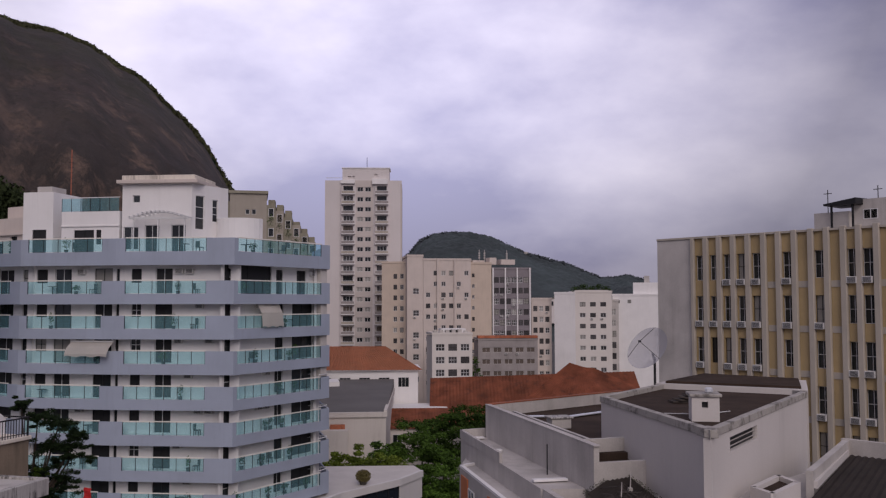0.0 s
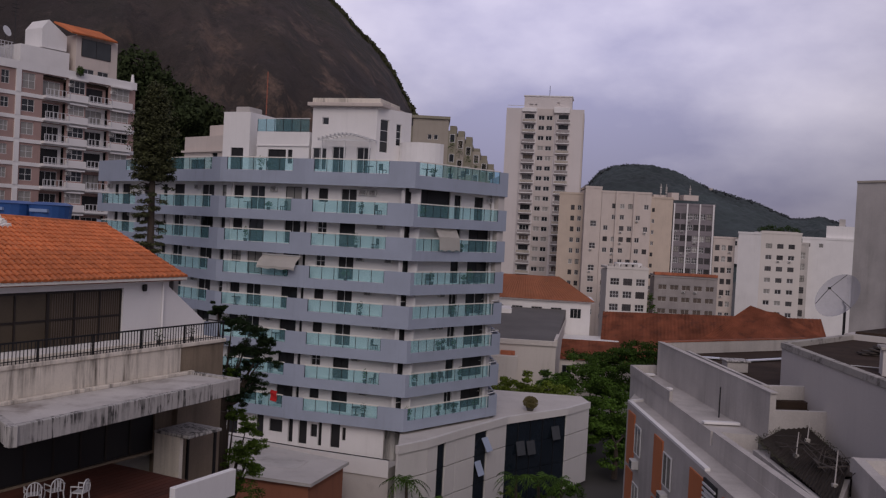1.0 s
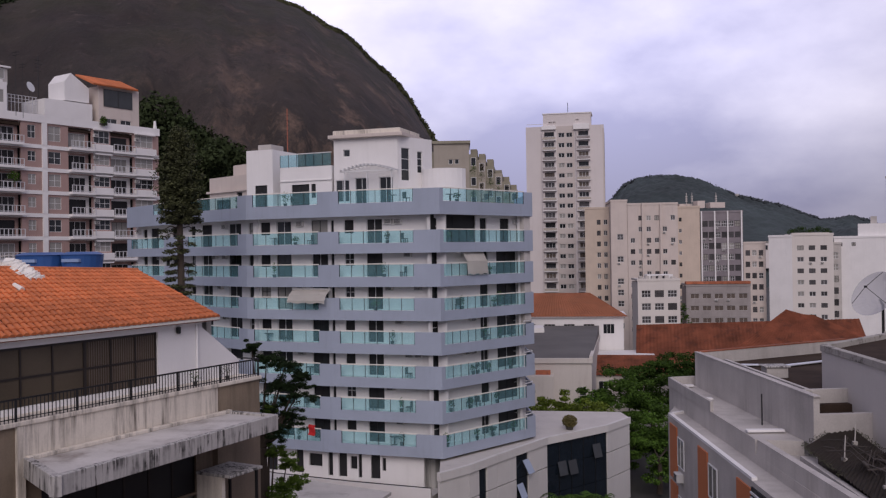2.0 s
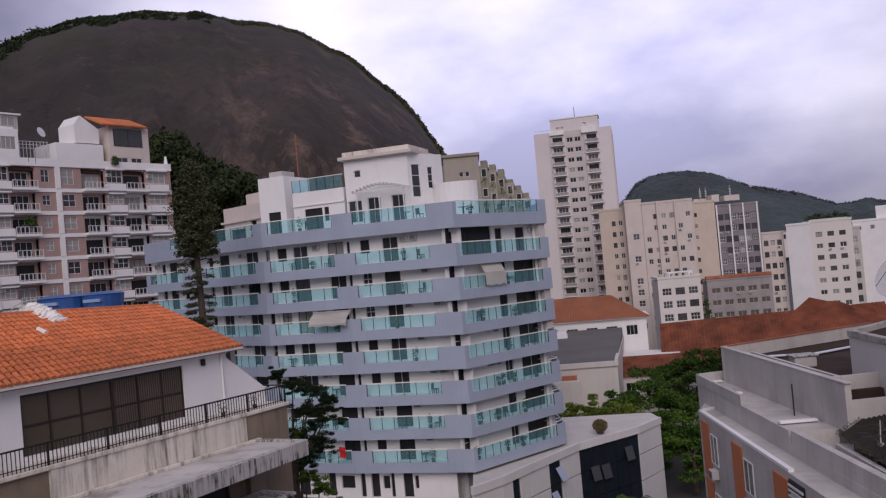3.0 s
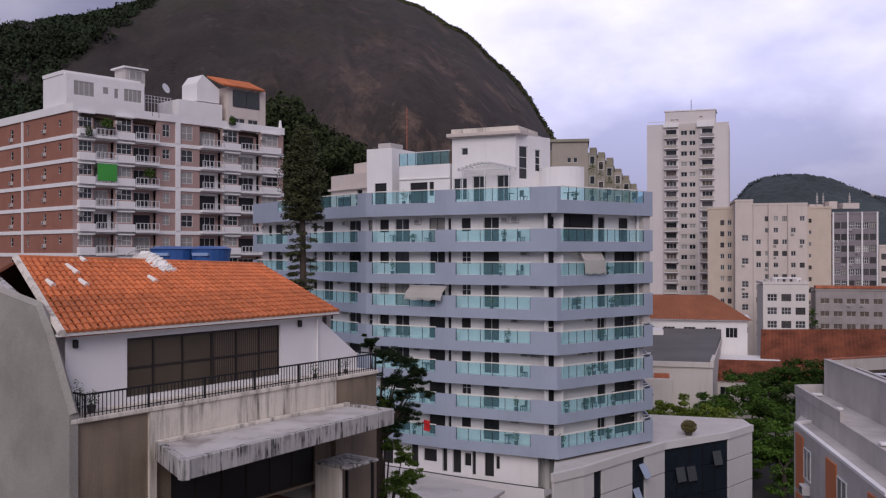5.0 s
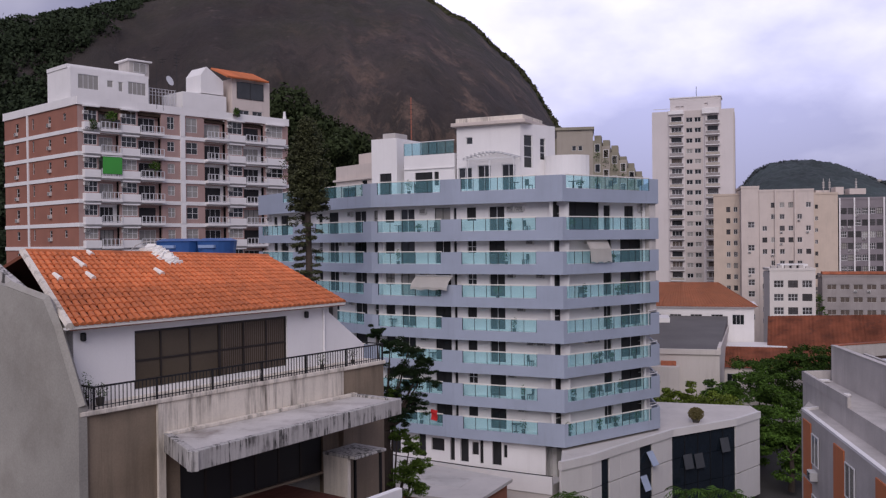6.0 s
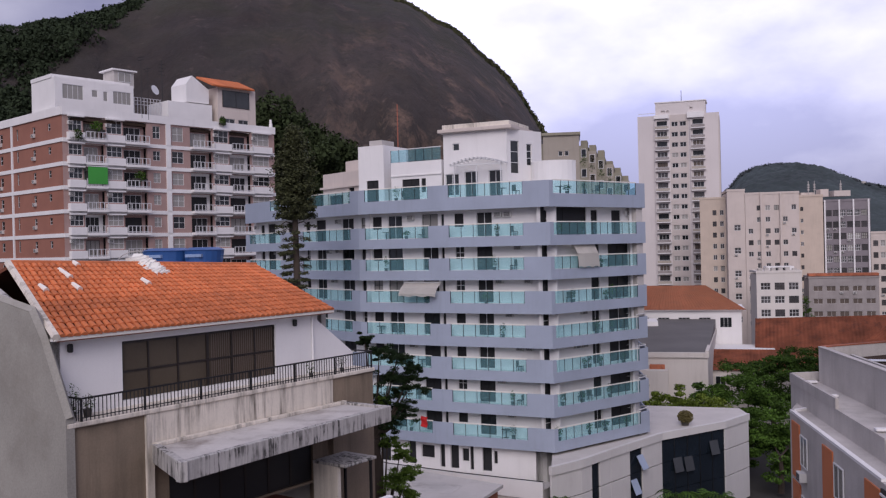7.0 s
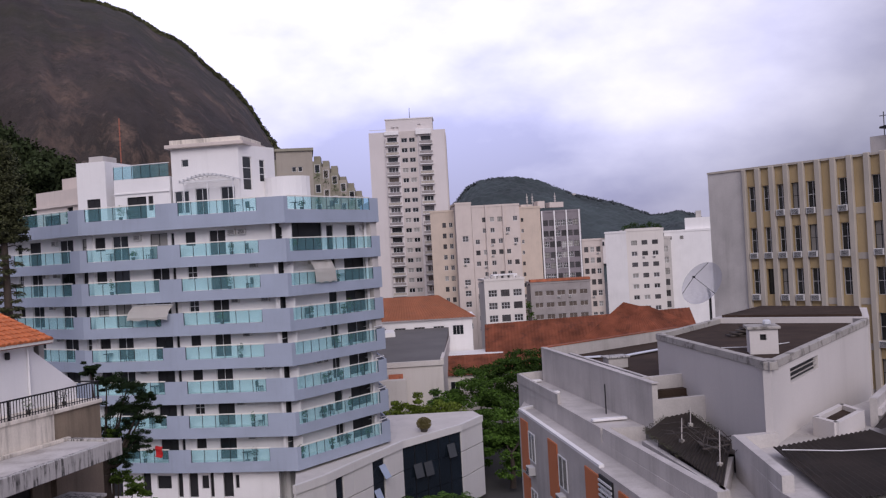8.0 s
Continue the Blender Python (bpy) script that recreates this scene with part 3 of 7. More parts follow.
def balcony_plants():
    rnd = random.Random(23)
    for k, top, glass, low in blue_levels():
        for s, n in ((1, 1), (2, 1), (3, 1), (4, 6 if k in (3, 4, 5, 6) else 3)):
            m, length = along(BLUE[s], BLUE[s + 1])
            for _ in range(n):
                if rnd.random() < 0.35:
                    continue
                a, b, _n = BLUE_GLASS[s][0]
                u, h, r = rnd.uniform(a + 0.3, b - 0.3), rnd.uniform(0.5, 1.1), rnd.uniform(0.22, 0.45)
                base = m @ Vector((u, 0.5, glass - 0.06 + 0.004 * (s % 2)))
                ob = thing("balcony_plant", "leafy potted plant behind the glass railing", "plant", group="balcony plants")
                bm = bmesh.new()
                bmesh.ops.create_cone(bm, segments=10, radius1=0.13, radius2=0.18, depth=0.32, cap_ends=True, matrix=Matrix.Translation(base + Vector((0, 0, 0.16))))
                part("pot", bm, M_SEAT, ob)
                bm = bmesh.new()
                for _q in range(130):
                    d = Vector((rnd.gauss(0, 1), rnd.gauss(0, 1), rnd.gauss(0, 1))).normalized() * rnd.random() ** 0.5
                    p = base + Vector((d.x * r, d.y * r * 0.7, 0.35 + h * 0.5 + d.z * h * 0.5))
                    e = Vector((rnd.uniform(-1, 1), rnd.uniform(-1, 1), rnd.uniform(-0.6, 0.8))).normalized() * 0.09
                    f = e.cross(Vector((rnd.uniform(-1, 1), rnd.uniform(-1, 1), 1))).normalized() * 0.04
                    bm.faces.new([bm.verts.new(q) for q in (p - e, p + f, p + e, p - f)])
                part("leaves", bm, M_LEAF, ob)


def end_rails():
    """Thin rails that curve out past the end of the lower balconies."""
    m, length = along(BLUE[4], BLUE[5])
    for k in (3, 4, 5, 6):
        top = RAIL0 - STOREY * k
        ob = thing("end_railing", "thin white tubular rail curving round the balcony end", "railing", group="end rails")
        pts = [m @ Vector((length - 1.6 + 1.9 * math.sin(math.pi * i / 12), -0.05 + 0.75 * (1 - math.cos(math.pi * i / 12)), top + 0.25)) for i in range(13)]
        part("rail", tube(pts, 0.045), M_FRAME, ob)
        for i in (0, 4, 8, 12):
            part("post", tube([pts[i], pts[i] - Vector((0, 0, 1.4))], 0.03), M_FRAME, ob)


balcony_plants()
end_rails()
# ---------------------------------------------------------------- house with the tiled roof
HOUSE = Matrix(((0.316, -0.949, 0, -18.0), (0.949, 0.316, 0, 19.2), (0, 0, 1, 0), (0, 0, 0, 1)))
EAVE_Z, RIDGE_Z, RIDGE_W = 24.05, 26.6, 5.5
M_HOUSE = mat("house_white_render", (0.80, 0.79, 0.79), 0.85, vary=0.05, dirt=0.12, dirt_color=(0.3, 0.28, 0.26), streak=True, cover=0.55)
M_SIDE = mat("bare_grey_side_wall", (0.34, 0.325, 0.29), 0.92, vary=0.3, scale=0.5, dirt=0.8, dirt_color=(0.15, 0.13, 0.105), cover=0.46, thin=0.45)
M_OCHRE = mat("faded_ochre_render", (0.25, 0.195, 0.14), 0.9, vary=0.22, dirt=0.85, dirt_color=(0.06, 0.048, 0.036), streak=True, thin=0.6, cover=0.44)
M_SLABTOP = mat("grey_cement_screed", (0.56, 0.535, 0.51), 0.7, vary=0.2, dirt=0.9, dirt_color=(0.13, 0.092, 0.07), cover=0.485, thin=0.7)
M_BROWNFRAME = mat("dark_brown_joinery", (0.018, 0.013, 0.011), 0.5, vary=0.15)
# channel tile darkened: shadow between the tile rows is put into its colour
M_CHANNEL = mat("channel_tile_painted_shade", (0.17, 0.055, 0.03), 0.9, vary=0.3, dirt=0.4, dirt_color=(0.06, 0.03, 0.02))
M_BLIND = mat("brown_vertical_blind", (0.10, 0.075, 0.06), 0.5, vary=0.2)
# red-brown deck, darkened in colour for the canopy's shadow
M_DECK = mat("red_brown_deck_shade_tint", (0.09, 0.028, 0.018), 0.6, vary=0.3, random=0.2)
M_PLASTIC = mat("white_plastic", (0.62, 0.63, 0.64), 0.4, vary=0.04, bump=0.0)
M_POT = mat("dark_pot", (0.05, 0.045, 0.04), 0.7)


def roof_point(u, w, lift=0.0):
    f = (w + 0.5) / (RIDGE_W + 0.5)
    z = EAVE_Z + (RIDGE_Z - EAVE_Z - 0.035 * u) * f
    return HOUSE @ Vector((u, w, z + lift))


def house():
    home = thing("house", "white house with terracotta roof, terrace and stained concrete canopy", "house")
    # front wall with the wide opening, and its sloping wing
    part("wall", add_wall(bmesh.new(), HOUSE, 0.0, 13.0, 21.0, 24.0, [(2.75, 10.4, 21.45, 23.62)], 0.3), M_HOUSE, home)
    bm = bmesh.new()
    lo = [bm.verts.new(HOUSE @ Vector(p)) for p in ((13.0, 0, 21.0), (15.4, 0, 21.0), (15.4, 0, 21.9), (13.0, 0, 23.6))]
    hi = [bm.verts.new(HOUSE @ Vector(p)) for p in ((13.0, 0.3, 21.0), (15.4, 0.3, 21.0), (15.4, 0.3, 21.9), (13.0, 0.3, 23.6))]
    bm.faces.new(lo)
    bm.faces.new(hi[::-1])
    for i in range(4):
        bm.faces.new((lo[i], hi[i], hi[(i + 1) % 4], lo[(i + 1) % 4]))
    bmesh.ops.recalc_face_normals(bm, faces=bm.faces)
    part("wing_wall", bm, M_HOUSE, home)
    # glazed front: six leaves, blinds behind the far ones
    win = part("window", box(2.75, 10.4, 0.10, 0.2, 23.52, 23.62, HOUSE), M_BROWNFRAME, home, "dark brown glazed sliding front")
    edges = [2.75, 3.95, 5.3, 6.75, 8.0, 9.25, 10.4]
    for i, u in enumerate(edges):
        t = 0.13 if i == 3 else 0.07
        part("mullion", box(u - t / 2 if 0 < i < 6 else u - (t if i else 0), u + t / 2 if 0 < i < 6 else u + (0 if i else t), 0.09, 0.19, 21.45, 23.52, HOUSE), M_BROWNFRAME, win)
    part("transom", box(2.8, 10.35, 0.095, 0.185, 22.45, 22.53, HOUSE), M_BROWNFRAME, win)
    for i in range(6):
        part("pane", box(edges[i] + 0.03, edges[i + 1] - 0.03, 0.13, 0.145, 21.46, 23.52, HOUSE), M_BROWNGLASS, win)
    for i in range(30):
        u = 6.95 + i * 0.113
        part("blind_slat", box(u, u + 0.05, 0.112, 0.122, 21.5, 23.5, HOUSE), M_BLIND, win)
    # solid near-black box in place of an unlit room
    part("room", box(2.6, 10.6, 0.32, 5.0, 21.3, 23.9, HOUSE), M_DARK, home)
    part("fascia", box(-0.2, 13.6, -0.52, -0.38, 23.92, 24.06, HOUSE, bevel=0.02), M_RAIL, home, "white painted gutter board")
    part("soffit", box(-0.1, 13.5, -0.38, 0.0, 23.9, 23.97, HOUSE), M_HOUSE, home)
    for u in (0.55, 11.4):
        part("wall_lamp", box(u, u + 0.16, -0.2, 0, 23.45, 23.75, HOUSE, bevel=0.04), M_IRON, home, "small black wall lantern")
    part("downpipe", tube([HOUSE @ Vector(p) for p in ((12.6, -0.08, 21.5), (12.6, -0.08, 23.8), (12.6, -0.42, 23.9))], 0.05), M_HOUSE, home)
    # side wall: gable, and the thicker party wall that slopes down to the terrace
    bm = bmesh.new()
    prof = [(0.0, 0.0), (11.0, 0.0), (11.0, 24.0), (5.6, 26.45), (0.0, 24.0)]
    a = [bm.verts.new(HOUSE @ Vector((0.02, w, z))) for w, z in prof]
    b = [bm.verts.new(HOUSE @ Vector((0.3, w, z))) for w, z in prof]
    bm.faces.new(a)
    bm.faces.new(b[::-1])
    for i in range(5):
        bm.faces.new((a[i], b[i], b[(i + 1) % 5], a[(i + 1) % 5]))
    bmesh.ops.recalc_face_normals(bm, faces=bm.faces)
    part("gable_wall", bm, M_CONCRETE, home)
    bm = bmesh.new()
    prof = [(-1.3, 0.0), (14.0, 0.0), (14.0, 26.6), (3.3, 25.35), (0.75, 24.9), (0.1, 24.0), (-1.3, 21.38)]
    a = [bm.verts.new(HOUSE @ Vector((-0.34, w, z))) for w, z in prof]
    b = [bm.verts.new(HOUSE @ Vector((-0.02, w, z))) for w, z in prof]
    bm.faces.new(a)
    bm.faces.new(b[::-1])
    for i in range(7):
        bm.faces.new((a[i], b[i], b[(i + 1) % 7], a[(i + 1) % 7]))
    bmesh.ops.recalc_face_normals(bm, faces=bm.faces)
    part("party_wall", bm, M_SIDE, home, "bare grey cement party wall with sloping top")
    bm = tube([HOUSE @ Vector((-0.17, w, z + 0.02)) for w, z in ((3.3, 25.35), (0.75, 24.9), (0.1, 24.0), (-1.3, 21.38))], 0.17, 4)
    part("coping", bm, M_SIDE, home)
    # back and far ends
    part("back_wall", box(0.3, 13.9, 10.7, 11.0, 0, 24.0, HOUSE), M_SIDE, home)
    part("body", box(0.3, 13.9, 0.35, 10.7, 0, 21.3, HOUSE), M_SIDE, home)
    part("end_wall", box(13.6, 13.9, 0.3, 10.7, 21.3, 24.0, HOUSE), M_SIDE, home)
    # terrace: floor lip, stained front, ochre ends
    part("terrace_floor", box(-0.3, 15.45, -1.32, 0.3, 21.05, 21.23, HOUSE, bevel=0.03), M_TERRACE, home)
    part("terrace_front", box(3.0, 12.6, -1.24, -0.95, 19.4, 21.05, HOUSE), M_TERRACE, home, "cream render with dark rain streaks")
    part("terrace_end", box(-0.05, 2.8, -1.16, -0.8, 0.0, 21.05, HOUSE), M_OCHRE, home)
    part("pier", box(2.8, 3.1, -1.28, -0.8, 0.0, 21.04, HOUSE), M_TERRACE, home)
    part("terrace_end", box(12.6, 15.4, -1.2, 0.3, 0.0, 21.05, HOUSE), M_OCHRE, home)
    # canopy slab with streaked fascia
    top = [(3.1, -1.24), (13.25, -1.24), (13.3, -3.9), (1.75, -4.5)]
    w4 = [HOUSE @ Vector((u, w, 0)) for u, w in top]
    slab = part("canopy", prism([(p.x, p.y) for p in w4], 19.72, 19.86), M_SLABTOP, home, "grey cement canopy slab")
    rim = [((1.75, -4.5), (13.3, -3.9)), ((13.3, -3.9), (13.25, -1.24)), ((3.1, -1.24), (1.75, -4.5))]
    for i, ((u0, w0), (u1, w1)) in enumerate(rim):
        p, q = HOUSE @ Vector((u0, w0, 0)), HOUSE @ Vector((u1, w1, 0))
        mm, length = along(p, q)
        part("fascia", box(-0.05, length + 0.05, -0.06, 0.22, 19.28 - 0.004 * i, 19.95 + 0.004 * i, mm, bevel=0.02), M_CONCRETE, slab, "white fascia with black rain streaks")
    p, q = HOUSE @ Vector((3.1, -1.24, 0)), HOUSE @ Vector((13.25, -1.24, 0))
    mm, length = along(p, q)
    part("curb", box(0, length, -0.25, -0.02, 19.86, 20.0, mm, bevel=0.02), M_TERRACE, slab)
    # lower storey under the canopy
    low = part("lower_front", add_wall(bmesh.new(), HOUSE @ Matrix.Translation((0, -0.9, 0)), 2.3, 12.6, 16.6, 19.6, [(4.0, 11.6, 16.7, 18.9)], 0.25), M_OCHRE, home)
    for i in range(6):
        window(low, HOUSE @ Matrix.Translation((0, -0.9, 0)), 4.0 + i * 1.266, 16.7, 1.26, 2.2, 1, 0, M_BROWNFRAME, M_DARK, 0.1)
    deck = part("deck", box(1.0, 9.4, -6.9, -0.65, 16.4, 16.6, HOUSE), M_OCHRE, home)
    for i in range(20):
        part("plank", box(1.2, 9.3, -6.7 + i * 0.3, -6.42 + i * 0.3, 16.6, 16.63, HOUSE), M_DECK, deck)
    part("deck_support", box(1.05, 9.3, -6.8, -1.0, 0.0, 16.4, HOUSE), M_SIDE, home)
    part("deck_parapet", box(6.3, 9.5, -7.1, -6.85, 16.4, 17.4, HOUSE, bevel=0.02), M_HOUSE, home)
    # little service niche at the far end
    niche = part("service_niche", box(11.2, 11.4, -2.7, -1.3, 14.0, 17.6, HOUSE), M_TERRACE, home)
    part("shelf_slab", box(11.15, 13.2, -3.2, -1.3, 17.6, 17.72, HOUSE, bevel=0.02), M_CONCRETE, niche)
    for u, w in ((12.9, -3.1), (12.9, -1.6)):
        part("post", box(u, u + 0.1, w, w + 0.1, 0.0, 17.6, HOUSE), M_IRON, niche)
    return home


def house_roof():
    """Roof covering: barrel tiles laid in courses over boarding."""
    roof = thing("tiled_roof", "orange terracotta barrel-tile roof with a few white patches", "roof")
    u_of = lambda f, s: (-0.1 + 1.7 * s) + f * (13.65 - 0.9 * s)
    bm = bmesh.new()
    quad = [roof_point(u_of(0, 0), -0.5, -0.02), roof_point(u_of(1, 0), -0.5, -0.02), roof_point(u_of(1, 1), RIDGE_W, -0.02), roof_point(u_of(0, 1), RIDGE_W, -0.02)]
    back = [HOUSE @ Vector((0.2, 11.2, 23.9)), HOUSE @ Vector((14.3, 11.2, 23.9))]
    vs = [bm.verts.new(p) for p in quad + back]
    bm.faces.new(vs[:4])
    bm.faces.new((vs[3], vs[2], vs[5], vs[4]))
    lo = [bm.verts.new(v.co - Vector((0, 0, 0.14))) for v in vs]
    bm.faces.new(lo[:4][::-1])
    bm.faces.new((lo[4], lo[5], lo[2], lo[3]))
    for a, b in ((0, 1), (1, 2), (2, 5), (5, 4), (4, 3), (3, 0)):
        bm.faces.new((vs[a], lo[a], lo[b], vs[b]))
    bmesh.ops.recalc_face_normals(bm, faces=bm.faces)
    # dark boarding shows in the gaps as painted shadow rows
    part("boarding", bm, M_CHANNEL, roof)
    cols, rows = 48, 14
    slope = (roof_point(0, RIDGE_W) - roof_point(0, -0.5))
    step = slope.length / rows
    rnd = random.Random(2)

    def tile_mesh(mesh_bm, m):
        n = 5
        front, rear = [], []
        for i in range(n + 1):
            a = math.pi * i / n
            front.append(mesh_bm.verts.new(m @ Vector((0.122 * math.cos(a), 0, 0.125 * math.sin(a)))))
            rear.append(mesh_bm.verts.new(m @ Vector((0.1 * math.cos(a), step * 1.1, 0.075 * math.sin(a) - 0.01))))
        for i in range(n):
            mesh_bm.faces.new((front[i], front[i + 1], rear[i + 1], rear[i]))
        mesh_bm.faces.new(front[::-1])

    one = bmesh.new()
    tile_mesh(one, Matrix())
    tile = bpy.data.meshes.new("tile")
    one.to_mesh(tile)
    one.free()
    tile.materials.append(M_TILE)
    rest = bmesh.new()
    for r in range(rows):
        s = r / rows
        w = -0.56 + (RIDGE_W + 0.5) * s
        for c in range(cols):
            u = u_of((c + 0.5) / cols, s) + rnd.uniform(-0.008, 0.008)
            o = roof_point(u, w, 0.02)
            d = (roof_point(u_of((c + 0.5) / cols, s + 0.02), w + (RIDGE_W + 0.5) * 0.02) - roof_point(u, w)).normalized()
            x = HOUSE.to_3x3() @ Vector((1, 0, 0))
            x = (x - d * x.dot(d)).normalized()
            z = x.cross(d)
            m = Matrix((x, d, z)).transposed().to_4x4()
            m.translation = o
            m = m @ pose(0, 0, rnd.uniform(0, 0.012), rnd.uniform(0.5, 2.0), 0, rnd.uniform(-1.5, 1.5))
            if r < 6:
                again("tile", tile, roof, m)
            else:
                tile_mesh(rest, m)
    tagged(part("tile_courses", rest, M_TILE, roof), kind="stuff")
    for i in range(30):
        a, b = u_of(i / 30, 1), u_of((i + 1.08) / 30, 1)
        part("ridge_tile", tube([roof_point(a, RIDGE_W, 0.0), roof_point(b, RIDGE_W, 0.02)], [0.15, 0.13], 8), M_TILE, roof)
    part("verge", tube([roof_point(u_of(0, 0) - 0.05, -0.55, 0.02), roof_point(u_of(0, 1) - 0.05, RIDGE_W, 0.02)], 0.15, 6), M_TERRACE, roof, "white mortar verge strip")
    # white mortar valley and loose white patches
    p, q = roof_point(7.75, 6.0, 0.2), roof_point(7.75, 4.4, 0.16)
    bm = bmesh.new()
    x = HOUSE.to_3x3() @ Vector((1, 0, 0)) * 0.36
    for k in range(3):
        for i in range(8):
            c = p.lerp(q, (i + rnd.uniform(-0.2, 0.2)) / 7) + x * (k - 1) * 0.5
            blob = Matrix.Translation(c + Vector((0, 0, rnd.uniform(-0.14, -0.08)))) @ pose(0, 0, 0, rnd.uniform(5, 35), rnd.uniform(-12, 12), rnd.uniform(-20, 20))
            add_box(bm, -0.2, 0.2, -0.26, 0.26, -0.08, 0.08, blob)
    part("mortar_valley", bm, M_RAIL, roof, "rough white mortar valley")
    for u, w, l in ((4.3, 5.1, 0.35), (3.2, 3.9, 0.8), (2.9, 2.8, 0.5), (6.28, 3.1, 0.5), (1.52, 2.8, 0.45)):
        a, b = roof_point(u, w, 0.1), roof_point(u, w + l, 0.1)
        part("white_tile", tube([a, b], [0.12, 0.1], 8), M_RAIL, roof)
    return roof


def house_rail():
    rail = thing("terrace_railing", "black iron terrace railing with thin upright bars", "railing")
    part("top_rail", box(0.25, 15.3, -1.3, -1.25, 21.97, 22.03, HOUSE), M_IRON, rail)
    part("bottom_rail", box(0.25, 15.3, -1.29, -1.26, 21.33, 21.36, HOUSE), M_IRON, rail)
    part("side_rail", box(15.27, 15.32, -1.27, 0.25, 21.97, 22.03, HOUSE), M_IRON, rail)
    part("side_rail", box(0.22, 0.27, -1.27, 0.0, 21.97, 22.03, HOUSE), M_IRON, rail)
    bm = box(-0.012, 0.012, -0.012, 0.012, 0, 0.75)
    bar = bpy.data.meshes.new("bar")
    bm.to_mesh(bar)
    bm.free()
    bar.materials.append(M_IRON)
    for i in range(96):
        again("bar", bar, rail, HOUSE @ Matrix.Translation((0.28 + i * 0.157, -1.275, 21.23)))
    for i in range(8):
        again("bar", bar, rail, HOUSE @ Matrix.Translation((0.245, -1.12 + i * 0.14, 21.23)))
    for i in range(7):
        part("post", box(0.22 + i * 2.5, 0.27 + i * 2.5, -1.3, -1.25, 21.23, 22.03, HOUSE), M_IRON, rail)


def leafy(bm, centre, size, count, leaf, rnd, flat=0.7, bias=0.0):
    """Many small leaves scattered through an uneven clump."""
    for _ in range(count):
        d = Vector((rnd.gauss(0, 1), rnd.gauss(0, 1), rnd.gauss(0, 1))).normalized() * (rnd.random() ** 0.45)
        p = Vector(centre) + Vector((d.x * size[0], d.y * size[1], d.z * size[2]))
        a = Vector((rnd.uniform(-1, 1), rnd.uniform(-1, 1), rnd.uniform(-flat, flat))).normalized()
        b = a.cross(Vector((rnd.uniform(-1, 1), rnd.uniform(-1, 1), rnd.uniform(0.2, 1.4)))).normalized()
        l, w = leaf * rnd.uniform(0.6, 1.3), leaf * rnd.uniform(0.25, 0.5)
        vs = [bm.verts.new(q) for q in (p - a * l * 0.5, p + b * w * 0.5, p + a * l * 0.5, p - b * w * 0.5)]
        bm.faces.new(vs)


def potted_plants():
    rnd = random.Random(12)
    for u, w, r, h, n, label in ((0.95, -0.55, 0.16, 0.26, 120, "leafy shrub in a dark pot on the terrace"), (0.5, -0.35, 0.12, 0.2, 140, "sparse twiggy plant in a dark pot beside the railing"),
                                 (11.6, -0.9, 0.1, 0.18, 60, "small green plant behind the terrace railing"), (13.6, -0.9, 0.1, 0.18, 70, "small green plant behind the terrace railing")):
        base = HOUSE @ Vector((u, w, 21.23))
        ob = thing("potted_plant", label, "plant")
        bm = bmesh.new()
        bmesh.ops.create_cone(bm, segments=12, radius1=r * 0.8, radius2=r, depth=h, cap_ends=True, matrix=Matrix.Translation(base + Vector((0, 0, h / 2))))
        part("pot", bm, M_POT, ob)
        part("stem", tube([base + Vector((0, 0, h)), base + Vector((0.05, 0.02, h + 0.5))], [0.02, 0.008]), M_BARK, ob)
        bm = bmesh.new()
        hh = 0.55 if n > 130 else 0.3
        leafy(bm, base + Vector((0, 0, h + hh * 0.8)), (0.42 if n > 130 else 0.3, 0.3, hh), n, 0.1, rnd)
        part("leaves", bm, M_LEAF, ob)


def plastic_chair():
    ob = thing("plastic_chair", "white moulded plastic armchair on the deck", "chair", group="plastic chairs")
    part("seat", box(-0.23, 0.23, -0.22, 0.22, 0.4, 0.43, bevel=0.01), M_PLASTIC, ob)
    arch = [(0.23 * math.cos(math.pi * i / 10), 0.24, 0.6 + 0.27 * math.sin(math.pi * i / 10)) for i in range(11)]
    part("back_frame", tube([(0.23, 0.22, 0.42)] + arch + [(-0.23, 0.22, 0.42)], 0.022), M_PLASTIC, ob)
    for i in range(3):
        x = -0.1 + i * 0.1
        part("back_slat", box(x - 0.022, x + 0.022, 0.225, 0.245, 0.42, 0.84 - abs(x) * 0.3), M_PLASTIC, ob)
    for s in (-1, 1):
        part("armrest", tube([(s * 0.25, -0.2, 0.43), (s * 0.26, -0.2, 0.64), (s * 0.26, 0.22, 0.66)], 0.025), M_PLASTIC, ob)
        for y in (-0.2, 0.2):
            part("leg", tube([(s * 0.22, y, 0.42), (s * 0.26, y * 1.15, 0.0)], 0.024), M_PLASTIC, ob)
    return ob


site("house")
house()
house_roof()
house_rail()
potted_plants()
chair = plastic_chair()
CHAIRS = [(3.9, -3.0, 150), (4.6, -3.2, 165), (5.0, -4.0, 200)]
chair.matrix_world = PLACE[0] @ HOUSE @ pose(CHAIRS[0][0], CHAIRS[0][1], 16.63, 0, 0, CHAIRS[0][2])
for u, w, turn in CHAIRS[1:]:
    copy_thing(chair, PLACE[0] @ HOUSE @ pose(u, w, 16.63, 0, 0, turn))


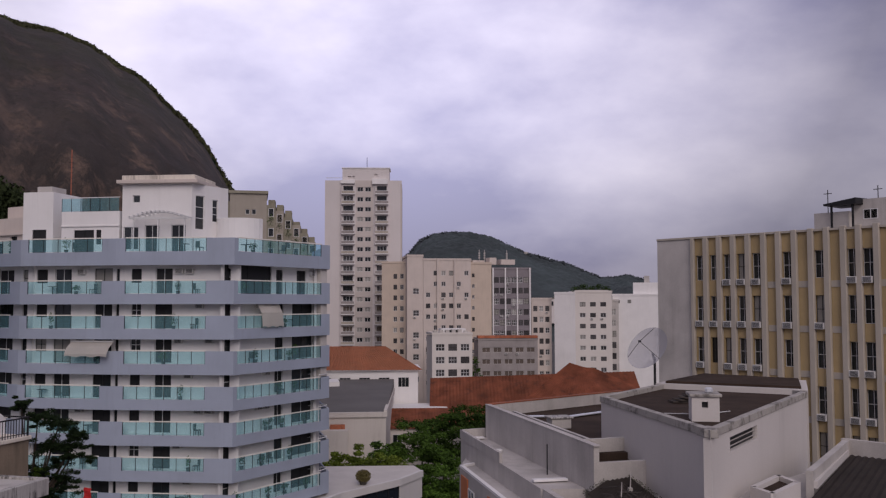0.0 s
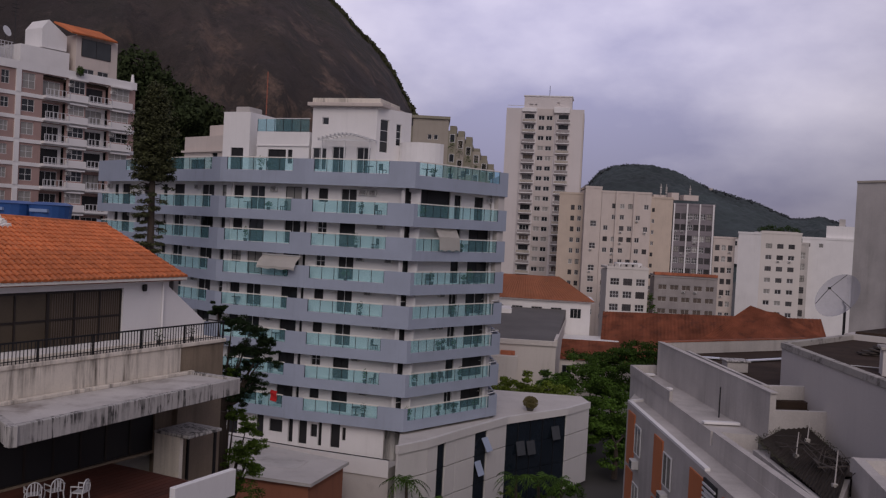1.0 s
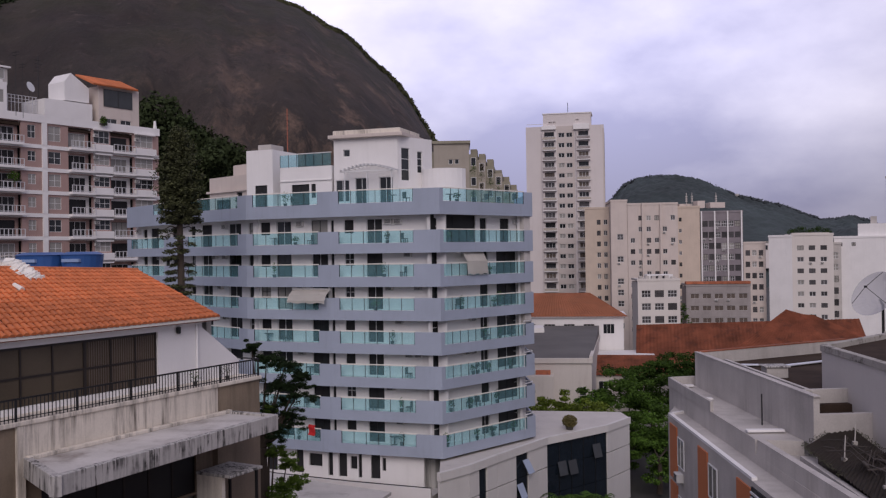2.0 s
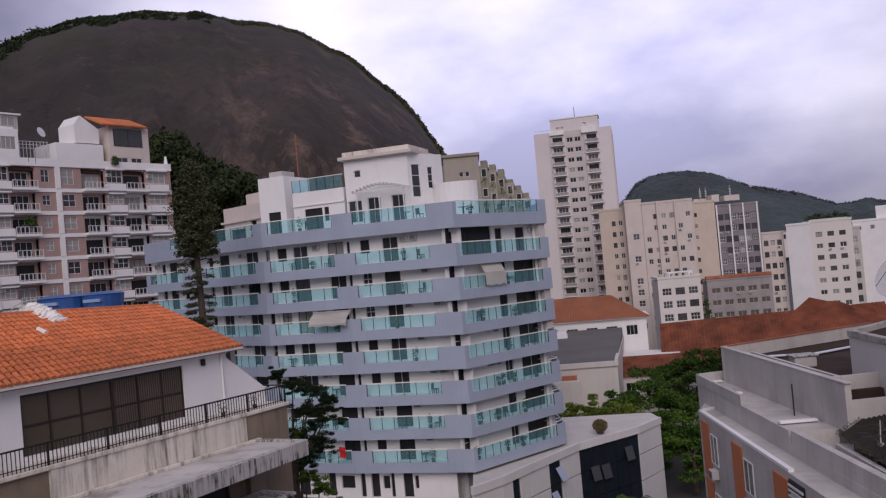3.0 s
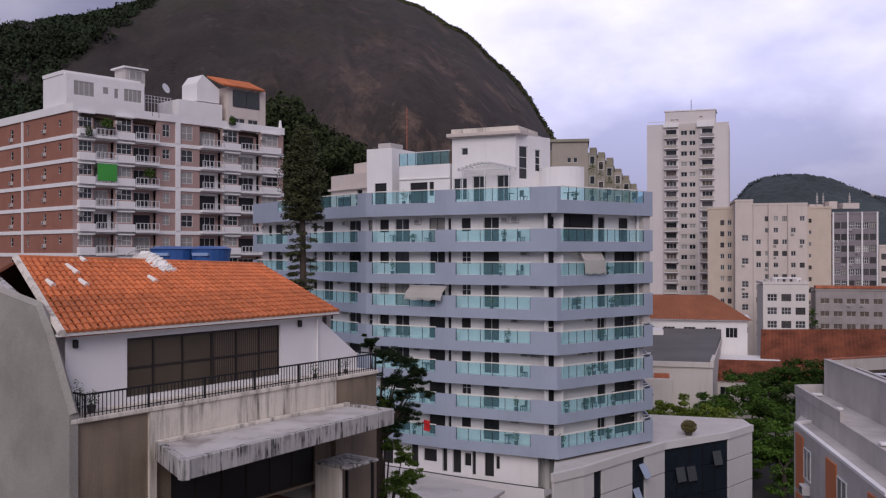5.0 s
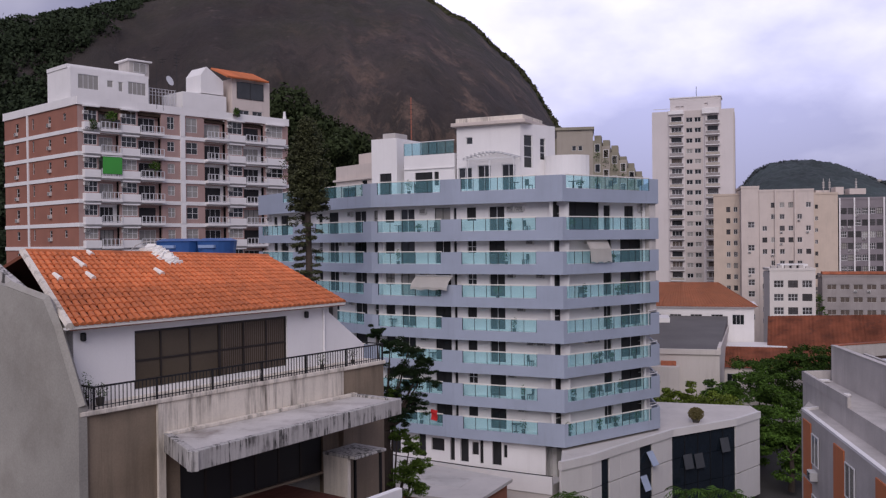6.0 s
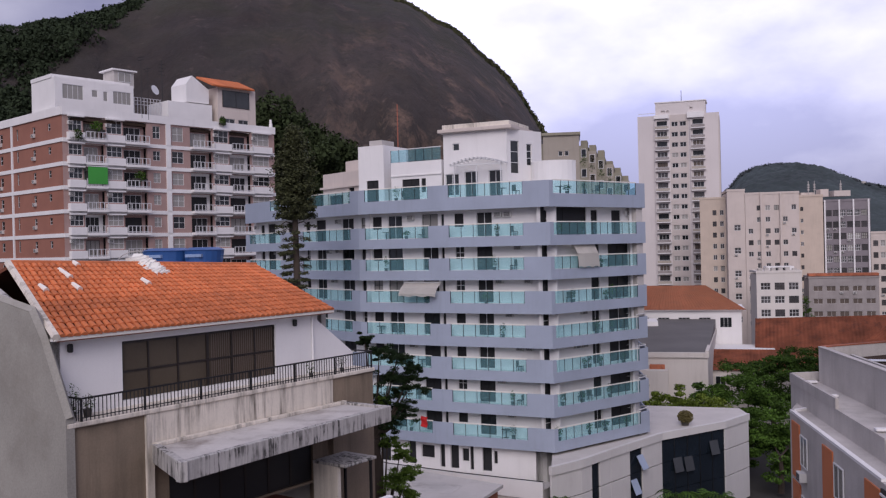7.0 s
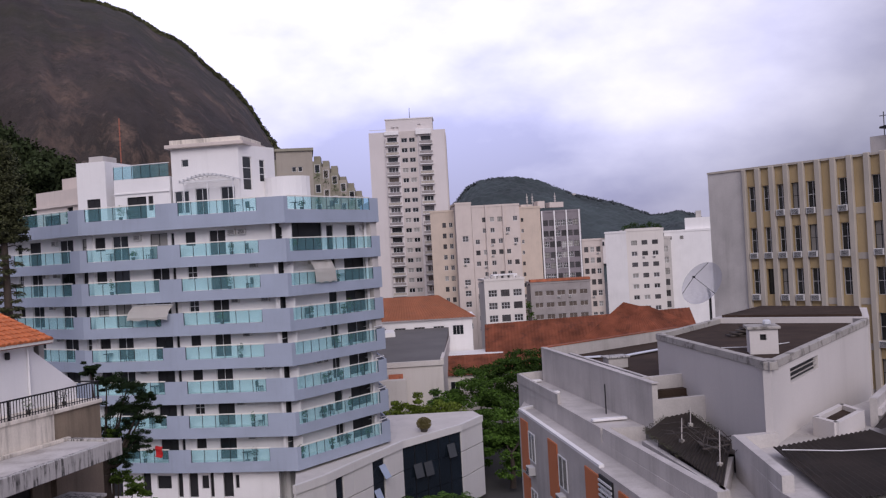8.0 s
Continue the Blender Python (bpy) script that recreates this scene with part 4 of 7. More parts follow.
def water_tanks():
    block = thing("neighbour_block", "grey rendered rooftop block behind the tiled roof", "building")
    part("wall", box(-29.0, -22.0, 36.5, 42.0, 0.0, 26.66), M_GREY, block)
    part("parapet", box(-29.05, -21.95, 36.45, 36.7, 26.66, 26.74), M_WHITE, block)
    for x, w in ((-25.3, 1.5), (-22.7, 1.2)):
        ob = thing("water_tank", "blue plastic water tank with a lidded rim", "water tank", group="blue tanks")
        bm = bmesh.new()
        bmesh.ops.create_cone(bm, segments=20, radius1=w * 0.9, radius2=w, depth=0.9, cap_ends=True, matrix=Matrix.Translation((x, 38.6, 27.12)))
        part("tub", bm, M_BLUE, ob)
        bm = bmesh.new()
        bmesh.ops.create_cone(bm, segments=20, radius1=w * 1.05, radius2=w * 0.7, depth=0.16, cap_ends=True, matrix=Matrix.Translation((x, 38.6, 27.65)))
        part("lid", bm, M_BLUE, ob)
        part("marking", box(x - 0.55, x + 0.55, 38.6 - w - 0.02, 38.6 - w + 0.25, 27.15, 27.33), mat("pale_lettering_bar", (0.25, 0.35, 0.55), 0.6), ob)
    hoop = thing("pipe_hoop", "thin grey pipe bent over the tanks", "pipe")
    part("pipe", tube([(-28.2, 37.4, 26.4)] + [(-26.6 + 1.6 * -math.cos(math.pi * i / 8), 37.4, 26.7 + 0.9 * math.sin(math.pi * i / 8)) for i in range(9)] + [(-25.0, 37.4, 26.4)], 0.03), M_GREY, hoop)


site("tanks")
water_tanks()
# ---------------------------------------------------------------- red-brick apartment building
RED_C, RED_L, RED_R = (-56.4, 63.1), (-78.3, 68.6), (-48.3, 95.2)
M_SHADE = mat("green_canvas", (0.05, 0.32, 0.05), 0.85, vary=0.08)
M_BALUSTER = mat("white_painted_metal", (0.62, 0.62, 0.64), 0.5, vary=0.05, bump=0.0)
# stretches of the long front: from, to, kind
RED_BAYS = [(0.55, 2.7, "bay"), (2.75, 5.6, "balcony"), (5.65, 8.2, "bay"), (8.25, 11.7, "balcony"), (18.4, 22.0, "balcony"), (22.05, 24.9, "bay"), (24.95, 28.7, "balcony"), (28.75, 32.2, "bay")]


def red_building():
    home = thing("brick_apartment_building", "brick-red apartment block with white slab bands and balconies", "building")
    rnd = random.Random(21)
    m, length = along(RED_C, RED_R)
    ml, left = along(RED_L, RED_C)
    floors = [39.5 - 3.02 * k for k in range(8)]
    for k, f in enumerate(floors):
        top = 42.4 if k == 0 else f + 3.02 - 0.5
        holes = []
        for a, b, kind in RED_BAYS:
            if kind == "balcony":
                holes.append((a, b, f, top - 0.1))
            else:
                holes.append((a + 0.25, b - 0.15, f + 0.95, top - 0.2))
        small = [(12.6, 13.7, f + 0.8, top - 0.4), (15.5, 17.3, f + 0.6, top - 0.3)]
        wall = part("wall", add_wall(bmesh.new(), m, 0.0, length, f, top, holes + small, 0.3), M_BRICK, home, "brick-red facing")
        for a, b, lo, hi in small:
            window(wall, m, a, lo, b - a, hi - lo, 2, 1, M_FRAME, M_WINDOW if rnd.random() < 0.5 else M_CURTAIN, 0.08)
        part("band", box(0, length, -0.14, 0.3, f - 0.5, f, m), M_WHITE, home, "white slab band")
        part("pilaster", box(14.55, 15.25, -0.2, 0, f, top, m), M_WHITE, home)
        for a, b, kind in RED_BAYS:
            if kind == "bay":
                bay = part("window_bay", box(a, b, -0.75, 0, f - 0.25, f + 0.75, m, bevel=0.02), M_WHITE, home, "white planter box under the window")
                part("soffit", box(a + 0.1, b, -0.6, 0, top - 0.18, top, m), M_WHITE, bay)
                window(bay, m, a + 0.25, f + 0.95, b - a - 0.4, top - f - 1.15, 3, 1, M_FRAME, M_WINDOW if rnd.random() < 0.7 else M_CURTAIN, 0.02)
                if rnd.random() < 0.75:
                    aircon(bay, m, a + 0.1, f + 1.75)
            else:
                bal = part("balcony", box(a, b, -0.85, 0.3, f - 0.32, f + 0.02, m), M_WHITE, home)
                back = m @ Matrix.Translation((0, 0.85, 0))
                inner = part("back_wall", add_wall(bmesh.new(), back, a, b, f, top, [(a + 0.5, b - 0.5, f + 0.05, f + 2.1)], 0.2), M_BRICK if rnd.random() < 0.75 else M_WHITE, home)
                window(inner, back, a + 0.5, f + 0.05, b - a - 1.0, 2.05, 3, 0, M_FRAME if rnd.random() < 0.6 else M_BROWNFRAME, M_DARK if rnd.random() < 0.75 else M_CURTAIN, 0.05)
                part("ceiling", box(a, b, 0.3, 1.0, top - 0.1, top, m), M_WHITE, bal)
                part("top_rail", box(a, b, -0.85, -0.78, f + 0.88, f + 0.95, m), M_BALUSTER, bal)
                n = int((b - a) / 0.55)
                for i in range(n + 1):
                    u = a + 0.05 + (b - a - 0.1) * i / n
                    part("baluster", box(u - 0.05, u + 0.05, -0.84, -0.79, f, f + 0.88, m), M_BALUSTER, bal)
                part("mid_rail", box(a, b, -0.83, -0.8, f + 0.1, f + 0.18, m), M_BALUSTER, bal)
                if k == 2 and a < 3:
                    sh = thing("green_awning", "bright green canvas shade lowered over a balcony", "awning")
                    part("canvas", box(a + 0.1, b - 0.1, -0.93, -0.9, f + 0.25, top - 0.05, m, bevel=0.005), M_SHADE, sh)
                    part("roller", box(a, b, -0.97, -0.86, top - 0.05, top + 0.05, m), M_FRAME, sh)
        # side front
        holes = [(3.8, 4.8, f + 0.9, f + 2.1), (9.2, 9.8, f + 0.8, f + 2.3), (14.2, 15.0, f + 1.2, f + 2.1), (18.6, 19.4, f + 1.2, f + 2.1)]
        wall = part("wall", add_wall(bmesh.new(), ml, 0, left, f, top, holes, 0.3), M_BRICK2, home, "orange-red brick facing, darkened for shade")
        for a, b, lo, hi in holes:
            window(wall, ml, a, lo, b - a, hi - lo, 1, 1, M_FRAME, M_WINDOW, 0.1)
        aircon(wall, ml, 14.3, f + 0.7)
        if rnd.random() < 0.7:
            aircon(wall, ml, 3.9, f + 0.4)
        part("band", box(0, left, -0.14, 0.3, f - 0.5, f, ml), M_WHITE, home, "white slab band")
        part("pilaster", box(7.7, 8.1, -0.16, 0, f, top, ml), M_WHITE, home)
    inner = [m @ Vector((1.4, 1.15, 0)), ml @ Vector((0.6, 0.6, 0)), Vector((-69.0, 102.5, 0)), m @ Vector((length - 0.4, 1.15, 0))]
    # core painted near-black for the shade behind the balconies
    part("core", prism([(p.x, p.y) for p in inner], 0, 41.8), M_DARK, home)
    for mm, ln in ((m, length), (ml, left)):
        part("parapet", box(-0.1, ln + 0.1, -0.2, 0.3, 42.4, 43.45, mm), M_WHITE, home)
        part("wall", box(0, ln, 0.01, 0.29, 0.0, floors[-1] - 0.5, mm), M_BRICK, home)
    mr, rl = along(RED_R, (-68.5, 104.0))
    part("wall", box(0, rl, 0.31, 0.6, 0, 43.3, mr), M_BRICK, home)
    part("roof", prism([(-56.0, 64.2), (-77.5, 69.6), (-69.5, 103.0), (-49.0, 95.0)], 41.8, 42.2), M_ROOF, home)
    # roof storey
    pent = thing("roof_apartment", "white roof apartment with low windows and a small tiled tower", "penthouse")
    mo = m @ Matrix.Translation((0, 3.0, 0))
    holes = [(1.6, 4.4, 45.0, 46.9), (5.6, 6.4, 45.6, 46.5), (7.2, 7.8, 45.2, 46.5), (8.6, 11.2, 45.0, 46.7)]
    wall = part("wall", add_wall(bmesh.new(), mo, 0.6, 11.6, 42.2, 47.7, holes, 0.25), M_WHITE, pent)
    for a, b, lo, hi in holes:
        window(wall, mo, a, lo, b - a, hi - lo, 4 if b - a > 2 else 1, 0, M_FRAME, M_CURTAIN, 0.06)
    part("core", box(0.7, 11.5, 0.26, 7, 42.2, 47.68, mo), M_WHITE, pent)
    part("roof_rim", box(0.6, 11.6, 1.0, 7, 47.7, 48.2, mo), M_WHITE, pent)
    part("stair_tower", box(9.6, 12.6, 1.6, 4.5, 47.7, 49.9, mo), M_GREY, pent)
    part("stair_roof", box(9.2, 12.9, 1.2, 4.9, 49.9, 50.1, mo), M_WHITE, pent)
    window(pent, mo @ Matrix.Translation((0, 1.5, 0)), 10.2, 48.4, 1.9, 1.3, 2, 0, M_FRAME, M_CURTAIN, -0.03)
    part("terrace_wall", box(17.2, 24.5, 0.5, 6, 42.2, 46.4, mo), M_WHITE, pent)
    bm = bmesh.new()
    vs = [mo @ Vector(p) for p in ((20.4, 0.8, 46.6), (24.2, 0.8, 46.6), (24.2, 0.8, 48.7), (21.4, 0.8, 50.5), (20.4, 0.8, 49.2))]
    ws = [v + (mo.to_3x3() @ Vector((0, 4, 0))) for v in vs]
    a, b = [bm.verts.new(v) for v in vs], [bm.verts.new(v) for v in ws]
    bm.faces.new(a)
    bm.faces.new(b[::-1])
    for i in range(5):
        bm.faces.new((a[i], b[i], b[(i + 1) % 5], a[(i + 1) % 5]))
    bmesh.ops.recalc_face_normals(bm, faces=bm.faces)
    part("gable", bm, M_WHITE, pent)
    holes = [(26.0, 30.8, 46.3, 48.8), (26.2, 28.2, 43.6, 44.6), (28.8, 30.6, 43.6, 44.6)]
    wall = part("tower_wall", add_wall(bmesh.new(), mo, 25.2, 32.0, 42.2, 49.2, holes, 0.25), M_CREAM, pent)
    for q, (a, b, lo, hi) in enumerate(holes):
        window(wall, mo, a, lo, b - a, hi - lo, 2, 0, M_BROWNFRAME if q == 0 else M_FRAME, M_WINDOW, -0.1 if q == 0 else 0.08)
    part("core", box(25.3, 31.9, 0.26, 6, 42.2, 49.15, mo), M_CREAM, pent)
    bm = bmesh.new()
    for i in range(26):
        u = 23.9 + i * 0.29
        a, b = mo @ Vector((u, -0.9, 49.15)), mo @ Vector((u, 3.4, 50.9))
        t = tube([a, b], 0.16, 5)
        me = bpy.data.meshes.new("tmp")
        t.to_mesh(me)
        t.free()
        bm.from_mesh(me)
        bpy.data.meshes.remove(me)
    part("tile_roof", bm, M_TILE, pent, "orange tiled lean-to roof")
    for x, y, z1 in ((-49.9, 70.2, 50.3), (-50.6, 72.0, 49.2)):
        ant = thing("roof_antenna", "thin metal aerial on the roof apartment", "antenna", group="roof aerials")
        part("pole", tube([(x, y, 42.2), (x, y, z1)], 0.03), M_IRON, ant)
        for i in range(2):
            part("bar", box(x - 0.7 + 0.15 * i, x + 0.7 - 0.15 * i, y - 0.03, y + 0.03, z1 - 0.3 - 0.35 * i, z1 - 0.24 - 0.35 * i), M_IRON, ant)
    end = thing("chimney_pot", "small white vent pot on the end of the parapet", "vent")
    part("pot", tube([m @ Vector((length - 0.5, 0.1, 43.35)), m @ Vector((length - 0.5, 0.1, 44.6))], [0.3, 0.16], 8), M_WHITE, end)
    # things on the roof edge
    rail = thing("roof_railing", "white roof railing with a stair", "railing")
    for i in range(9):
        part("post", box(12.8 + i * 0.5, 12.86 + i * 0.5, 2.0, 2.06, 42.2, 46.6, mo), M_BALUSTER, rail)
    for z in (45.6, 46.1, 46.55):
        part("bar", box(12.8, 17.0, 2.0, 2.05, z, z + 0.06, mo), M_BALUSTER, rail)
    ant = thing("television_antenna", "thin roof antenna with cross bars", "antenna")
    part("pole", tube([mo @ Vector((17.2, 2, 46.6)), mo @ Vector((17.2, 2, 52.3))], 0.05), M_IRON, ant)
    for i in range(4):
        part("bar", box(16.7, 17.7, 1.98, 2.02, 50.2 + i * 0.5, 50.26 + i * 0.5, mo), M_IRON, ant)
    dish = thing("satellite_dish", "small pale satellite dish on a roof pole", "satellite dish")
    bm = bmesh.new()
    bmesh.ops.create_cone(bm, segments=16, radius1=0.15, radius2=0.75, depth=0.25, cap_ends=True, matrix=mo @ pose(16.0, 2, 47.9, 70, 0, 20))
    part("bowl", bm, M_PLASTIC, dish)
    part("pole", tube([mo @ Vector((16.0, 2.2, 46.6)), mo @ Vector((16.0, 2.2, 47.8))], 0.05), M_IRON, dish)
    # hanging plants on upper balconies
    prnd = random.Random(5)
    for a, b, z, label in ((3.0, 5.4, 41.1, "dense dark creeper hanging in the top balcony"), (0.7, 2.6, 39.9, "trailing green plants in the planter box"), (9.2, 11.3, 35.0, "leafy green plants on a balcony"), (23.0, 24.0, 43.6, "green shrub on the roof terrace")):
        bm = bmesh.new()
        leafy(bm, m @ Vector(((a + b) / 2, -0.6, z)), ((b - a) / 2, 0.5, 0.75), 420, 0.28, prnd)
        ob = thing("balcony_plants", label, "plant")
        part("leaves", bm, M_LEAF, ob)
        part("planter", box(a, b, -0.75, -0.35, z - 0.62, z - 0.3, m), M_POT, ob)


site("red")
red_building()
# ---------------------------------------------------------------- terraced building with the rooftop box
M_BOX = mat("pale_grey_render", (0.60, 0.565, 0.54), 0.88, vary=0.10, scale=0.35, dirt=0.45, dirt_color=(0.32, 0.295, 0.28), streak=True, cover=0.48, thin=0.35)
M_MOULD = mat("mouldy_parapet", (0.40, 0.375, 0.345), 0.92, vary=0.2, dirt=0.75, dirt_color=(0.09, 0.08, 0.07), cover=0.5, bump=0.4, thin=1.8)
M_CORRUG = mat("old_fibre_cement_sheet", (0.072, 0.058, 0.05), 0.95, vary=0.3, dirt=0.6, dirt_color=(0.05, 0.045, 0.042), cover=0.45, bump=0.4)
M_SHEET = mat("pale_metal_sheet", (0.62, 0.64, 0.68), 0.45, metal=0.3, vary=0.06)
BOX_W, BOX_C, BOX_E, BOX_N = (14.1, 36.0), (13.5, 23.9), (25.3, 35.9), (25.0, 46.5)


def edge_wall(parent, p, q, z0, z1, t, material, name="parapet", label=""):
    m, length = along(p, q)
    return part(name, box(0, length, 0, t, z0, z1, m), material, parent, label)


def corrugated(name, parent, corners, pitch, material, label=""):
    """Corrugated sheet over four corners (near left, near right, far right, far left), waves running along the first edge's cross direction."""
    a, b, c, d = [Vector(p) for p in corners]
    n = max(6, int((b - a).length / pitch * 4))
    bm = bmesh.new()
    rows = []
    for i in range(n + 1):
        f = i / n
        lift = Vector((0, 0, 0.03 * math.sin(2 * math.pi * i / 4)))
        rows.append([bm.verts.new(p + lift) for p in (a.lerp(b, f), d.lerp(c, f))])
    for r, s in zip(rows, rows[1:]):
        bm.faces.new((r[0], s[0], s[1], r[1]))
    bmesh.ops.solidify(bm, geom=bm.faces[:], thickness=0.03)
    return part(name, bm, material, parent, label)


def right_building():
    home = thing("terraced_building", "pale grey stepped building with flat felt roofs and orange panels", "building")
    # rooftop box with its parapet and felt roof
    mw, lw = along(BOX_W, BOX_C)
    me, le = along(BOX_C, BOX_E)
    part("wall", box(0, lw - 0.5, 0, 0.3, 0, 21.62, mw), M_BOX, home, "pale rendered wall of the rooftop box")
    louv = (2.4, 6.6, 20.8, 21.35)
    part("wall", add_wall(bmesh.new(), me, 0, le, 0, 21.62, [louv], 0.3), M_BOX, home, "pale rendered wall of the rooftop box")
    lou = part("louvre", box(2.4, 6.6, 0.2, 0.25, 20.8, 21.35, me), M_DARK, home, "dark louvred vent")
    for i in range(2):
        part("slat", box(2.42, 6.58, 0.06, 0.12, 20.96 + i * 0.19, 20.98 + i * 0.19, me), M_GREY, lou)
    for p, q in ((BOX_W, BOX_C), (BOX_C, BOX_E), (BOX_E, BOX_N), (BOX_N, BOX_W)):
        m, length = along(p, q)
        part("parapet", box(-0.06, length + 0.06, -0.06, 0.26, 21.62, 21.92, m, bevel=0.02), M_MOULD, home, "mould-stained concrete parapet")
    part("corner_block", prism([(13.4, 23.8), (14.05, 24.45), (13.9, 24.9), (13.4, 24.8)], 21.6, 21.924), M_MOULD, home)
    for p, q in ((BOX_E, BOX_N), (BOX_N, BOX_W)):
        edge_wall(home, p, q, 0, 21.62, 0.3, M_BOX, "wall")
    foot = [(14.4, 35.9), (13.9, 24.8), (24.9, 35.9), (24.7, 46.0)]
    part("roof", prism(foot, 21.3, 21.66), M_ROOF, home, "dark weathered roof felt")
    # a second, slightly raised roof behind
    part("upper_wall", prism([(19.6, 41.6), (25.6, 36.2), (29.0, 41.5), (25.0, 47.0)], 0, 21.95), M_BOX, home)
    part("upper_roof", prism([(20.2, 41.6), (25.6, 36.8), (28.5, 41.5), (25.0, 46.2)], 21.95, 22.08), M_ROOF, home)
    # terrace west of the box: parapet ring, felt floor, metal flashing
    ring = [(10.9, 46.3), (11.4, 30.1)]
    edge_wall(home, ring[0], ring[1], 18.5, 20.45, 0.25, M_GREY, "terrace_wall", "grey rendered terrace parapet")
    edge_wall(home, (22.0, 52.5), ring[0], 17.0, 20.45, 0.25, M_GREY, "terrace_wall")
    part("coping", box(0, 12.6, -0.03, 0.28, 20.45, 20.52, along((22.0, 52.5), ring[0])[0]), M_OLDTILE, home)
    part("coping", box(0, 16.3, -0.03, 0.28, 20.45, 20.5, along(ring[0], ring[1])[0]), M_GREY, home)
    part("roof", prism([(11.15, 46.1), (11.65, 32.4), (14.0, 32.4), (14.0, 36.0), (21.8, 52.2)], 19.2, 19.75), M_ROOF, home, "dark roof felt of the terrace")
    edge_wall(home, (11.95, 44.2), (12.3, 32.6), 19.75, 20.3, 0.18, M_GREY, "inner_curb")
    edge_wall(home, (11.6, 32.6), (14.1, 32.9), 19.0, 20.35, 0.22, M_GREY, "cross_wall")
    edge_wall(home, (11.6, 30.1), (14.1, 30.3), 17.5, 19.75, 0.25, M_GREY, "cross_wall")
    part("roof", prism([(11.6, 32.6), (11.7, 30.3), (14.0, 30.4), (14.0, 32.8)], 19.0, 19.45), M_ROOF, home)
    for a, b, w in (((11.4, 45.4, 19.82), (14.2, 45.0, 19.82), 0.5), ((14.6, 44.0, 19.82), (18.8, 46.6, 19.85), 0.4)):
        p, q = Vector(a), Vector(b)
        m, length = along(p, q)
        part("flashing", box(0, length, -w / 2, w / 2, a[2], a[2] + 0.06, m, bevel=0.01), M_SHEET, home, "bright metal flashing sheet")
    hatch = part("roof_hatch", box(13.0, 14.1, 40.3, 41.2, 19.75, 20.3, bevel=0.03), M_GREY, home)
    part("lid", box(12.9, 14.2, 40.2, 41.3, 20.3, 20.38, bevel=0.02), M_CONCRETE, hatch)
    # walkway a step below, and the outer ledge below that
    part("walkway", prism([(9.45, 46.6), (9.5, 31.5), (11.35, 31.0), (10.95, 46.8)], 0, 18.5), M_GREY, home)
    edge_wall(home, (9.4, 46.6), (9.45, 38.0), 18.5, 19.0, 0.16, M_GREY, "low_parapet")
    edge_wall(home, (11.0, 47.0), (9.4, 46.6), 18.5, 19.0, 0.16, M_GREY, "low_parapet")
    for y, w in ((41.0, 0.9), (32.6, 1.6), (45.6, 1.1)):
        part("cover_slab", box(9.55, 9.55 + w, y, y + 0.35, 18.55, 18.66, bevel=0.02), M_WHITE, home, "small white cover slab")
    part("ledge", prism([(8.5, 42.8), (8.42, 20.5), (9.5, 20.5), (9.5, 45.5)], 0, 17.5), M_GREY, home)
    edge_wall(home, (8.5, 42.8), (8.45, 28.7), 17.5, 17.62, 0.22, M_WHITE, "white_edge", "white painted ledge edge")
    edge_wall(home, (9.4, 43.4), (8.5, 42.8), 17.5, 17.62, 0.22, M_WHITE, "white_edge")
    # outer front with orange panels, windows and louvres
    mf, lf = along((8.48, 42.8), (8.4, 20.5))
    for k in range(5):
        z = 15.9 - 3.0 * k
        for u, w, kind in ((0.6, 1.5, "p"), (2.3, 1.3, "w"), (6.3, 1.6, "p"), (8.1, 1.4, "w"), (12.3, 1.8, "p"), (14.4, 1.3, "w"), (16.5, 1.8, "p"), (18.8, 1.4, "w")):
            if kind == "p":
                part("orange_panel", box(u, u + w, -0.05, 0.02, z - 1.5, z + 1.3, mf, bevel=0.01), M_ORANGE, home, "orange painted panel")
            else:
                window(home, mf, u, z - 0.6, w, 1.5, 2, 0, M_FRAME, M_WINDOW, -0.06)
                if k % 2 == 0:
                    aircon(home, mf, u + 0.2, z - 1.3)
    # lower terrace before the box
    part("terrace", prism([(9.5, 31.5), (9.5, 20.3), (11.0, 20.0), (13.6, 29.0), (14.2, 31.0)], 0, 17.9), M_GREY, home)
    edge_wall(home, (9.5, 31.2), (9.55, 20.3), 17.9, 18.55, 0.3, M_GREY, "terrace_wall", "grey rendered terrace parapet")
    vent = part("wall_louvre", box(8.38, 8.44, 27.0, 28.6, 16.0, 17.3), M_DARK, home, "louvred wall vent")
    for i in range(6):
        part("slat", box(8.33, 8.4, 27.02, 28.58, 16.05 + i * 0.2, 16.13 + i * 0.2), M_FRAME, vent)
    part("lean_to_frame", prism([(11.3, 29.5), (10.8, 24.6), (13.0, 24.6), (13.4, 30.2)], 17.9, 18.5), M_CORRUG, home)
    corrugated("lean_to_roof", home, [(10.4, 28.5, 18.8), (10.0, 20.8, 18.55), (12.5, 25.3, 18.88), (13.2, 31.4, 19.15)], 0.28, M_CORRUG, "old dark corrugated lean-to roof")
    edge_wall(home, (10.2, 28.4), (9.85, 20.5), 17.9, 18.5, 0.22, M_GREY, "lean_to_wall")
    edge_wall(home, (9.9, 20.5), (12.4, 24.9), 17.9, 18.5, 0.22, M_GREY, "lean_to_wall")
    wreck, rw = thing("broken_trellis", "collapsed wire trellis lying on the old lean-to roof", "scrap"), random.Random(58)
